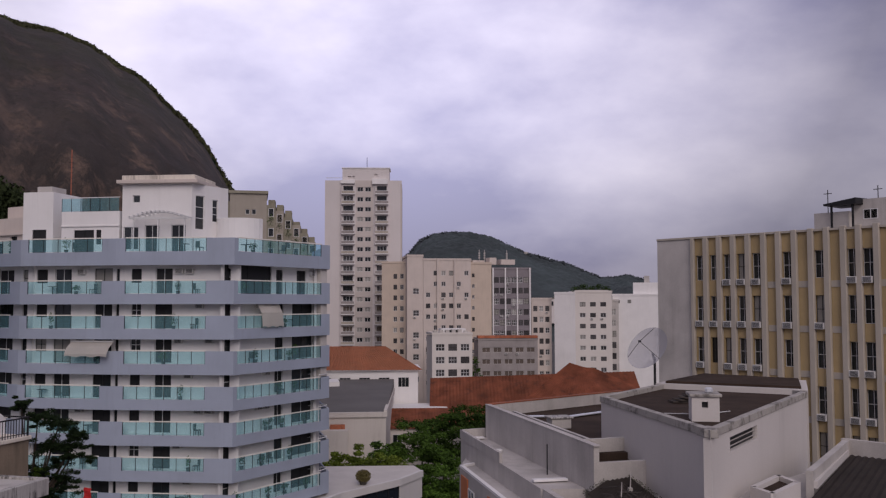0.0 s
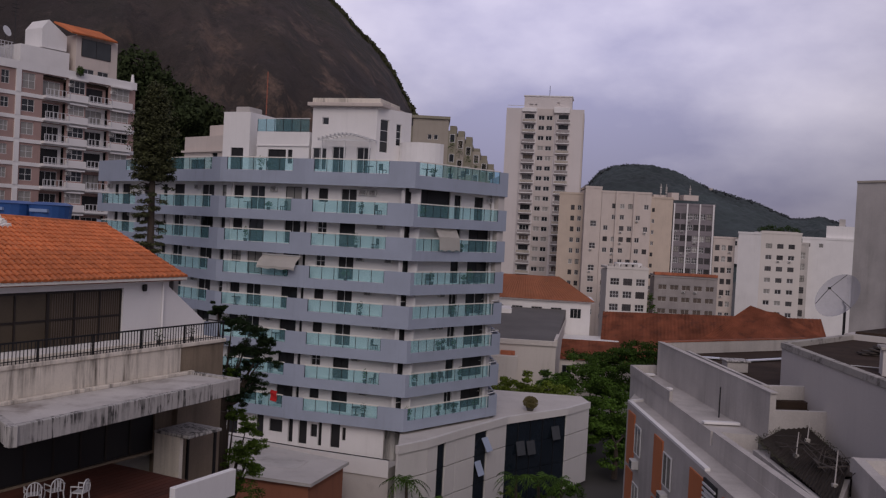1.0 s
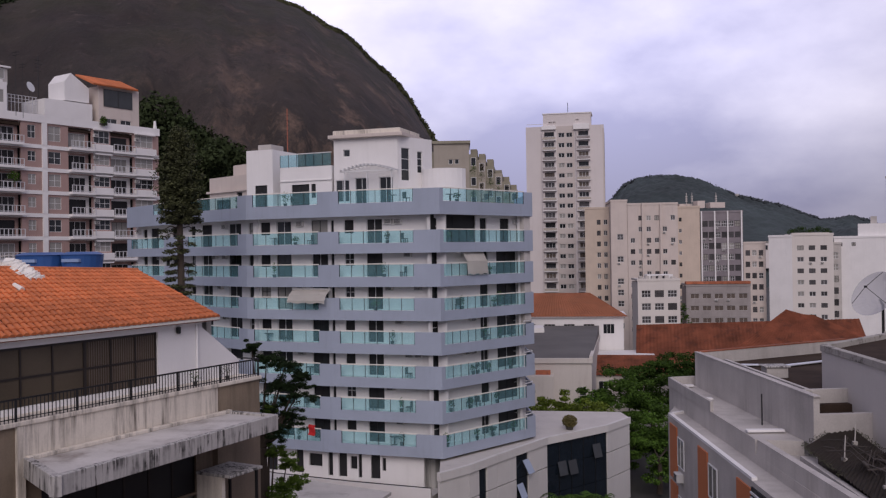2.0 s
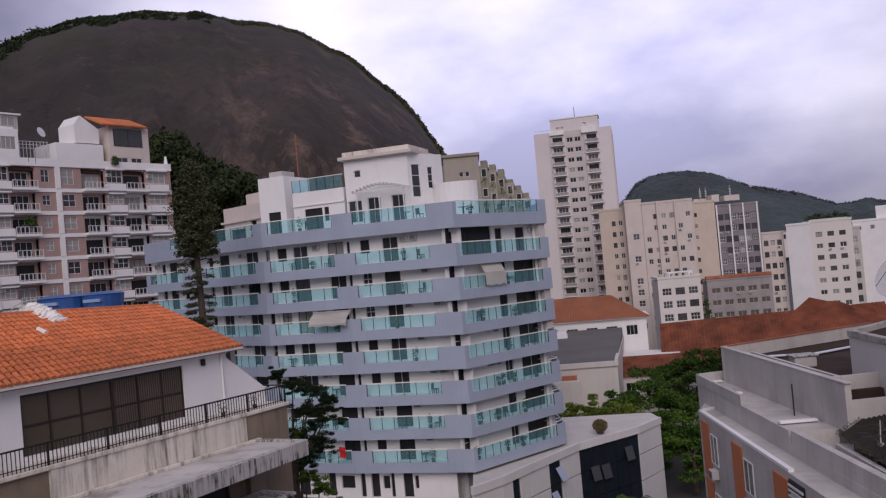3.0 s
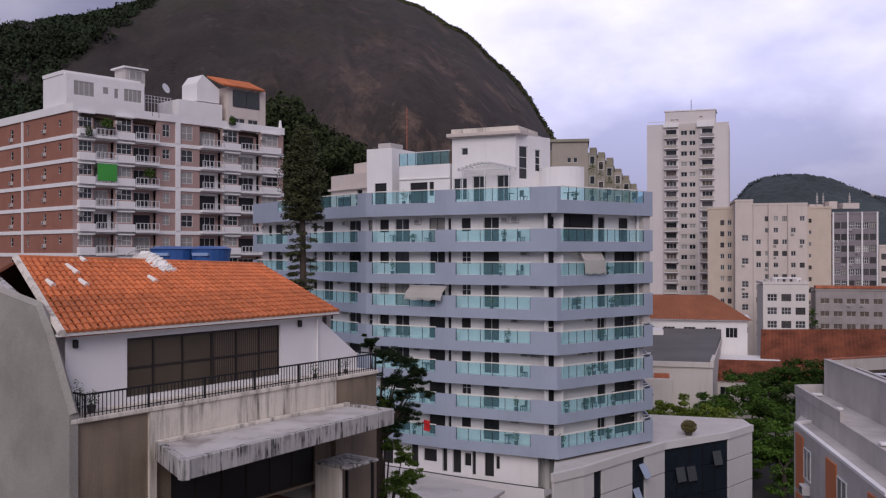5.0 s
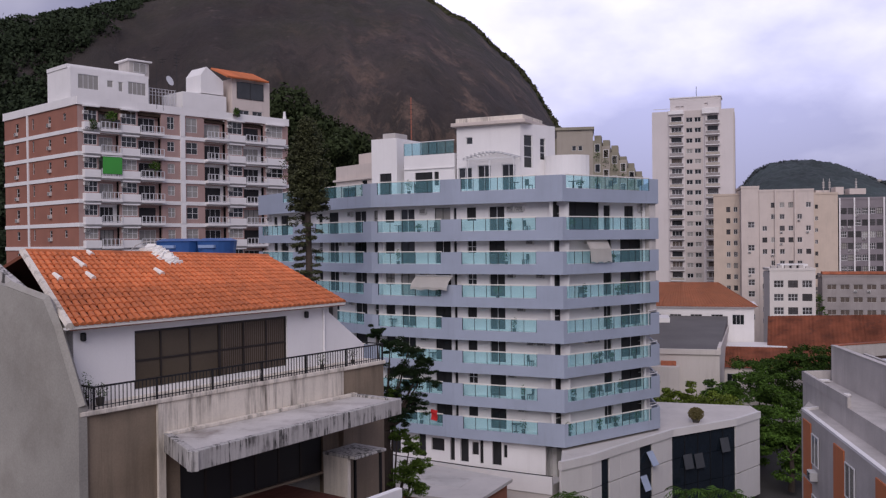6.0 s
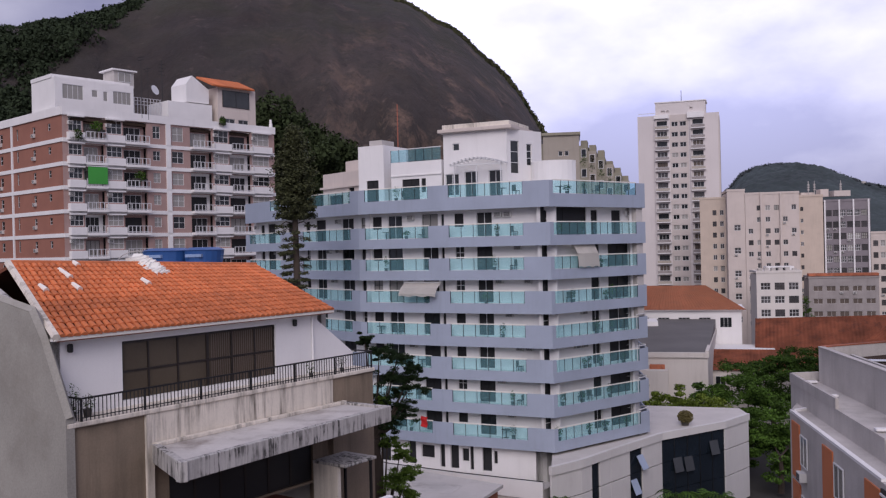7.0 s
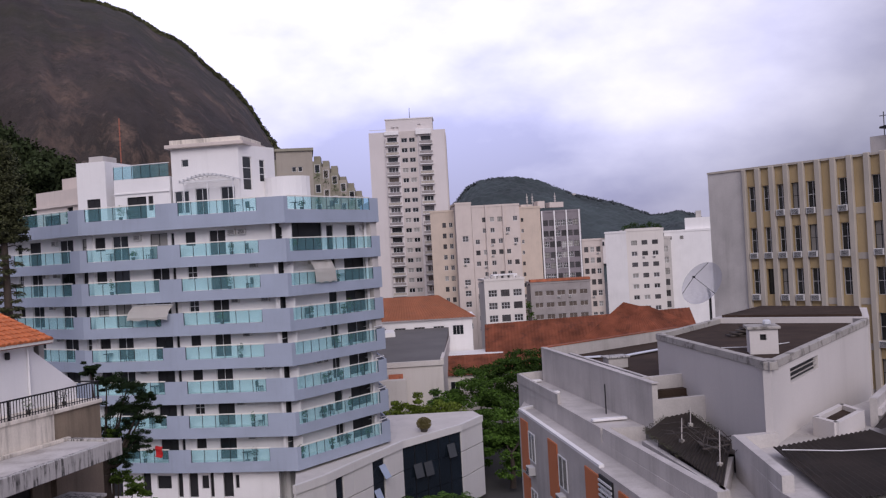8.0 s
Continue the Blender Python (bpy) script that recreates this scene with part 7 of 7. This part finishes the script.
def wooded_slopes():
    rnd = random.Random(14)
    spots = []
    # the wooded shoulder
    while len(spots) < 1700:
        az, s = rnd.uniform(-66, -28), rnd.uniform(0.1, 1.0)
        edge = -34.7 + 5.1 * max(0.0, s - 0.55) / 0.45 * 1.2 + 3.0 * noise.noise(Vector((s * 4, 0.3, 1.7)))
        if az < edge:
            p = dome_point(az, s)
            r = rnd.uniform(2.6, 5.6)
            spots.append((p.x, p.y, p.z + 1.0 - r * max(0.0, s - 0.7) * 3.0, r))
    # the fringe along the skyline
    for i in range(330):
        az = -36 + 31.6 * i / 330 + rnd.uniform(-0.2, 0.2)
        if az > -21 and noise.noise(Vector((az * 1.3, 0.0, 4.0))) < -0.28:
            continue
        for _ in range(3 if az > -18.7 else 6):
            p = dome_point(az, 1.0 - (0.06 if az > -18.7 else 0.16) * rnd.random() ** 1.6)
            spots.append((p.x, p.y, p.z - (1.0 if az > -18.7 else 0.6), rnd.uniform(0.5, 1.1 if az > -18.7 else 1.6)))
    # woods round the foot
    foot = len(spots) + 520
    while len(spots) < foot:
        az, s = rnd.uniform(-28.5, -11), rnd.uniform(0.0, 0.34)
        limit = 0.30 if az < -19.1 else 0.30 - (az + 19.1) * 0.0205
        if s < limit + 0.04 * noise.noise(Vector((az * 0.5, 0, 0))):
            p = dome_point(az, s)
            spots.append((p.x, p.y, p.z + 3, rnd.uniform(3.5, 6.5)))
    ob = crowns("hillside_wood", spots, 0.62, 240, M_FOREST, 5)
    tagged(ob, "dark green woods on the flanks of the rock", "woods", kind="stuff")
    # the wooded band that runs down along the eastern skyline
    band = []
    while len(band) < 1000:
        az = rnd.uniform(-24, -4.6)
        depth = 0.07 + 0.05 * noise.noise(Vector((az * 0.9, 1.0, 2.0))) + 0.03 * noise.noise(Vector((az * 3.0, 4.0, 2.0)))
        s = 1.0 - depth * rnd.random()
        p, r = dome_point(az, s), rnd.uniform(0.9, 2.0)
        band.append((p.x, p.y, p.z - 0.5 * r, r))
    ob = crowns("skyline_wood", band, 0.6, 90, mat("scrub", (0.066, 0.068, 0.036), 0.9, vary=0.4, scale=0.2, grain=0.5, random=0.1, bump=0.0, spec=0.1), 15)
    tagged(ob, "thin olive scrub along the crest of the rock", "woods", kind="stuff")
    # nearer trees between the blocks, before the foot of the rock
    near = [(-54.0 + 1.9 * i + rnd.uniform(-1, 1), 118 + rnd.uniform(-6, 12), 39.5 + rnd.uniform(-3.5, 3) - 0.42 * i, rnd.uniform(2.4, 3.6)) for i in range(18)]
    near += [(-54.0 + 1.9 * i, 122 + rnd.uniform(-6, 12), 32 + rnd.uniform(-3, 3), 5) for i in range(18)]
    rows = [(-56.0, 116.1, 49.0, 4.2), (-58.9, 114.7, 47.5, 3.4), (-53.4, 117.3, 46.5, 3.6), (-50.9, 118.4, 44.5, 3.4), (-47.6, 119.8, 42.6, 3.4), (-44.1, 121.2, 41.1, 3.2), (-41.2, 122.3, 39.7, 3.2)]
    near += rows + [(x + 0.8, y + 1.0, z - 3.6, r + 0.3) for x, y, z, r in rows] + [(x, y + 1.5, z - 7.5, r + 0.8) for x, y, z, r in rows]
    ob = crowns("wood_edge", near, 0.4, 800, mat("mixed_treetops", (0.042, 0.058, 0.025), 0.9, vary=0.5, scale=0.12, grain=0.5, random=0.15, bump=0.0, spec=0.1), 6)
    ob.matrix_world = SITES["woods"] @ Matrix.Translation((-5.0, 0, 0))
    tagged(ob, "dense dark trees behind the apartment blocks", "woods", kind="stuff")


def far_hill():
    home = thing("far_hill", "haze-tinted wooded hill behind the far buildings", "hill")
    prof = [(2.4, 0.0), (4.1, 0.018), (5.2, 0.036), (6.0, 0.0506), (6.8, 0.0659), (7.6, 0.0722), (8.4, 0.0743), (9.2, 0.0742), (10.0, 0.0729), (10.8, 0.07), (11.6, 0.0655), (12.4, 0.0585), (13.2, 0.0524), (14.0, 0.0485), (14.8, 0.0445), (15.6, 0.0413), (16.4, 0.0359), (17.2, 0.0299), (18.0, 0.0239), (18.8, 0.0236), (19.6, 0.0266), (20.4, 0.023), (21.5, 0.012), (23, 0.008), (28, 0.005), (33, 0.0)]

    def rise(az):
        for (a, h), (b, k) in zip(prof, prof[1:]):
            if a <= az <= b:
                return h + (k - h) * (az - a) / (b - a)
        return 0.0
    verts, faces = [], []
    na, ns = 420, 90
    for i in range(na + 1):
        az = 2.4 + 30.6 * i / na
        for j in range(ns + 1):
            s = j / ns
            d = 640 + 260 * s
            z = (27 + 900 * rise(az)) * math.sin(s * math.pi / 2) if rise(az) > 0 else 0.0
            p = Vector((d * math.sin(radians(az)), d * math.cos(radians(az)), z))
            lump = 4 * noise.noise(p * 0.02) + 3.4 * noise.noise(p * 0.09) + 2.6 * noise.noise(p * 0.21)
            verts.append(p + Vector((0, 0, lump * s)))
    w = ns + 1
    for i in range(na):
        for j in range(ns):
            faces.append((i * w + j, (i + 1) * w + j, (i + 1) * w + j + 1, i * w + j + 1))
    me = bpy.data.meshes.new("slope")
    me.from_pydata(verts, [], faces)
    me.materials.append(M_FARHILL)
    ob = new("slope", me)
    ob.parent = home
    rnd = random.Random(6)
    spots = []
    for _ in range(700):
        az, s = rnd.uniform(4.3, 27), rnd.uniform(0.97, 1.0)
        if rise(az) > 0.004:
            d = 640 + 260 * s
            spots.append((d * math.sin(radians(az)), d * math.cos(radians(az)), (27 + 900 * rise(az)) * math.sin(s * math.pi / 2) + 1.0, rnd.uniform(2, 4)))
    # the treetops carry a paler haze tint in their base colour
    tagged(crowns("hilltop_wood", spots, 0.9, 60, mat("far_treetops_haze_tint", (0.078, 0.092, 0.102), 0.95, vary=0.2, scale=0.05, grain=0.2, bump=0.0), 9), "haze-tinted woods covering the far hill", "woods", kind="stuff")
    mast = thing("hilltop_mast", "lattice communications mast on the far hill", "antenna")
    part("tower", tube([(206, 866, 55), (206, 866, 77)], [1.0, 0.4]), M_GREY, mast)
    for z in (84, 88, 92):
        part("dish", box(204.4, 207.6, 865, 867, z - 17, z - 15.4), M_GREY, mast)
    for x, y, z, s in ((166.0, 640.0, 26.0, 9), (182.0, 735.0, 34.0, 7), (199.0, 730.0, 30.0, 6)):
        v = thing("hillside_villa", "pale villa among the trees of the far hill", "house", group="far villas")
        part("wall", box(x - s, x + s, y, y + 12, z - 14, z + 4, bevel=0.3), M_TOWER, v)
        for k in range(3):
            part("window", box(x - s * 0.8 + k * s * 0.6, x - s * 0.5 + k * s * 0.6, y - 0.3, y, z - 1, z + 2), M_WINDOW, v)
        part("roof", box(x - s - 0.5, x + s + 0.5, y - 0.5, y + 13, z + 4, z + 4.6), M_SAND, v)


def pine():
    """Tall dark conifer: dense crown on a bare trunk with drooping whorls."""
    home = thing("conifer", "tall dark conifer with a dense top and sparse drooping lower boughs", "tree")
    rnd = random.Random(17)
    x, y = -25.5, 54.3
    part("trunk", tube([(x, y, 0), (x + 0.1, y, 20), (x, y, 30), (x + 0.1, y, 36.4)], [0.5, 0.36, 0.24, 0.05], 8), M_BARK, home)
    needles = bmesh.new()
    levels = [(23.2 + i * 0.6) for i in range(23)]
    for z in levels:
        dense = z > 29.0
        reach = 1.2 + (z - 23.0) * 0.09 if z < 29 else (1.6 if z < 33.0 else max(0.4, 1.6 - (z - 33.0) * 0.36))
        reach *= 0.75 if z < 26.0 else 1.0
        n = 8 if dense else 4
        for k in range(n):
            a = rnd.uniform(0, 2 * math.pi)
            r = reach * rnd.uniform(0.65, 1.1)
            tip = Vector((x + r * math.cos(a), y + r * math.sin(a), z + (0.1 * r if dense else -0.12 * r)))
            mid = Vector((x + 0.5 * r * math.cos(a), y + 0.5 * r * math.sin(a), z + 0.12 * r))
            part("bough", tube([(x, y, z), mid, tip], [0.06, 0.04, 0.015], 4), M_BARK, home)
            for f in ((0.35, 0.6, 0.85, 1.0) if dense else (0.7, 0.9, 1.05)):
                c = Vector((x, y, z)).lerp(tip, f)
                leafy(needles, c, (0.42, 0.42, 0.32 if dense else 0.2), 75 if dense else 26, 0.3, rnd, 0.6)
    for zz, rr in ((30.0, 1.3), (31.0, 1.9), (32.0, 2.3), (33.2, 2.3), (34.4, 2.0), (35.5, 1.5), (36.4, 0.9)):
        leafy(needles, (x + rnd.uniform(-0.2, 0.2), y, zz), (rr, rr, 1.0), 800, 0.25, rnd, 0.8)
    part("needles", needles, mat("dark_needles", (0.066, 0.074, 0.027), 0.8, vary=0.3, random=0.5, bump=0.0), home)


def tree(label, base, height, blobs, leaf, count, seed, material, fork_at=0.45, clump=(0.16, 0.36)):
    """A leafy tree: tapered trunk, limbs that reach the clumps, and a crown of leaves with gaps."""
    home = thing("tree", label, "tree")
    rnd = random.Random(seed)
    x, y, z = base
    fork = Vector((x, y, z + height * fork_at))
    part("trunk", tube([(x, y, z), (x + 0.1, y, z + height * 0.25), fork], [0.03 * height + 0.1, 0.022 * height + 0.08, 0.016 * height + 0.05], 8), M_BARK, home)
    crown = bmesh.new()
    for cx, cy, cz, r in blobs:
        mid = fork.lerp(Vector((cx, cy, cz)), 0.5) + Vector((0, 0, -0.3))
        part("limb", tube([fork, mid, (cx, cy, cz)], [0.12, 0.08, 0.02], 5), M_BARK, home)
        for _ in range(24):
            d = Vector((rnd.gauss(0, 1), rnd.gauss(0, 1), rnd.gauss(0, 0.6))).normalized() * r * rnd.uniform(0.15, 1.2)
            q = r * rnd.uniform(*clump)
            leafy(crown, Vector((cx, cy, cz - 0.12 * d.length)) + d, (q, q, q * 0.5), count // 20, leaf, rnd)
    part("crown", crown, material, home)


M_LIGHTLEAF = mat("light_green_leaves", (0.15, 0.21, 0.03), 0.75, vary=0.3, random=0.45, bump=0.0, spec=0.15)
M_DEEPLEAF = mat("deep_green_leaves", (0.050, 0.098, 0.016), 0.8, vary=0.3, random=0.5, bump=0.0, spec=0.12)


M_MIDLEAF = mat("mid_green_leaves", (0.09, 0.15, 0.025), 0.78, vary=0.3, random=0.45, bump=0.0, spec=0.12)


def trees():
    site("house")
    tree("dark feathery tree leaning out beside the house terrace", (-14.3, 39.2, 0), 18, [(-14.6, 38.9, 22.0, 0.45), (-13.9, 39.2, 21.3, 0.75), (-13.0, 39.5, 20.9, 0.8), (-12.2, 39.8, 20.3, 0.7), (-13.4, 39.4, 19.9, 0.9), (-12.4, 39.8, 19.4, 0.8), (-13.7, 39.3, 18.8, 0.8), (-12.7, 39.6, 18.2, 0.8), (-13.5, 39.3, 17.5, 0.7)], 0.13, 2600, 1, mat("dull_dark_leaves", (0.034, 0.062, 0.024), 0.85, vary=0.3, random=0.5, bump=0.0, spec=0.1), 0.92, (0.18, 0.46))
    tree("light green creeper-hung tree below the terrace", (-14.1, 39.4, 0), 13, [(-13.8, 39.2, 18.6, 0.5), (-13.6, 39.3, 16.4, 0.7), (-13.0, 39.6, 15.7, 0.7), (-12.6, 39.8, 14.8, 0.8), (-13.3, 39.4, 14.5, 0.9), (-12.8, 39.7, 13.6, 0.8), (-13.6, 39.3, 12.6, 1.0), (-12.9, 39.6, 11.6, 0.9)], 0.16, 1700, 11, M_MIDLEAF, 0.85, (0.2, 0.42))
    site("low")
    tree("broad light green almond tree over the low roofs", (6.5, 92.0, 0), 9, [(2.4, 89.0, 6.2, 2.8), (5.6, 88.4, 7.2, 3.2), (9.0, 88.6, 7.4, 3.2), (7.2, 87.0, 5.6, 3.2), (4.0, 88.5, 4.8, 3.0), (10.5, 86.0, 5.4, 3.0)], 0.42, 3000, 2, M_LIGHTLEAF)
    tree("deep green tree among the low roofs", (14.5, 92.0, 0), 10, [(12.0, 93.0, 7.6, 3.6), (15.5, 94.5, 8.8, 4.0), (14.0, 90.5, 5.8, 3.6), (17.6, 92.0, 6.8, 3.6), (12.6, 86.0, 4.6, 3.4), (16.0, 86.0, 4.6, 3.4)], 0.42, 3600, 3, M_DEEPLEAF)
    tree("deep green tree beside the grey terraces", (19.5, 102.0, 0), 11, [(18.0, 101.0, 8.8, 4.0), (21.8, 103.5, 9.8, 4.0), (20.0, 98.0, 7.0, 3.8), (23.5, 101.0, 8.4, 3.8), (25.5, 106.0, 9.2, 3.6)], 0.42, 3600, 4, M_LEAF)
    tree("shaded tree in the gap before the grey building", (15.5, 80.0, 0), 8, [(15.6, 84.0, 4.6, 2.8), (17.6, 83.0, 5.2, 3.0), (16.6, 81.0, 2.6, 2.6), (19.0, 82.0, 3.6, 2.6)], 0.4, 2200, 5, M_DEEPLEAF)
    site("house")
    tree("bushy tree at the foot of the house", (-15.2, 46.0, 0), 10, [(-15.0, 46.0, 9.0, 2.0), (-13.4, 45.6, 7.4, 1.8), (-16.4, 46.5, 7.0, 1.9)], 0.28, 1600, 6, M_DEEPLEAF)
    site("low")
    tree("low dark shrub in the garden before the glazed front", (7.6, 67.2, 0), 3, [(7.0, 67.0, 2.2, 1.5), (8.8, 68.4, 2.0, 1.4)], 0.25, 900, 9, M_DEEPLEAF)
    tree("low green shrub in the garden before the glazed front", (2.6, 62.2, 0), 3, [(2.4, 62.0, 2.2, 1.2), (3.4, 63.2, 2.4, 1.2)], 0.22, 900, 10, M_LIGHTLEAF)
    site("far")
    tree("small dark cypress against the white block", (73.3, 180.0, 0), 8, [(73.3, 180.0, 5.0, 1.2), (73.4, 180.0, 7.0, 0.9), (73.3, 180.0, 8.6, 0.6)], 0.3, 400, 7, M_DEEPLEAF)
    tree("dark bushy tree beside the small white block", (39.8, 175.5, 0), 12, [(39.6, 175.4, 11.6, 1.4), (40.2, 175.6, 9.2, 1.5)], 0.35, 500, 8, M_DEEPLEAF)


def palm(x, y, z, seed, label):
    home = thing("palm", label, "palm", group="garden palms")
    rnd = random.Random(seed)
    part("trunk", tube([(x, y, 0), (x + 0.1, y, z * 0.5), (x, y, z)], [0.16, 0.13, 0.11], 8), M_BARK, home)
    for k in range(14):
        a, rise, reach = 2 * math.pi * k / 14 + rnd.uniform(-0.2, 0.2), rnd.uniform(0.3, 1.0), rnd.uniform(1.5, 2.1)
        bm = bmesh.new()
        pts = []
        for i in range(9):
            f = i / 8
            pts.append(Vector((x + reach * f * math.cos(a), y + reach * f * math.sin(a), z + rise * 1.6 * f - 1.9 * f * f * (1.3 - 0.5 * rise))))
        side = Vector((-math.sin(a), math.cos(a), 0))
        for i in range(1, 9):
            ll = 0.5 * math.sin(math.pi * min(1, 0.15 + i / 9))
            for s in (-1, 1):
                p = pts[i]
                tip = p + side * s * ll + Vector((0, 0, -0.22)) + (pts[i] - pts[i - 1]) * 0.9
                w = (pts[i] - pts[i - 1]) * 0.28
                bm.faces.new([bm.verts.new(q) for q in (p - w, p + w, tip)])
        t = tube(pts, 0.018, 4)
        me = bpy.data.meshes.new("tmp")
        t.to_mesh(me)
        t.free()
        bm.from_mesh(me)
        bpy.data.meshes.remove(me)
        part("frond", bm, M_LEAF if k % 3 else M_DEEPLEAF, home)


site("plain")
mountain()
wooded_slopes()
far_hill()
site("pine")
pine()
trees()
site("low")
for i, (x, y, z) in enumerate(((-5.6, 55.6, 5.5), (-3.4, 56.2, 3.9), (3.2, 60.0, 5.0), (5.2, 61.2, 4.7), (6.9, 60.2, 4.9))):
    palm(x, y, z, i, "garden palm with arching feathery fronds")
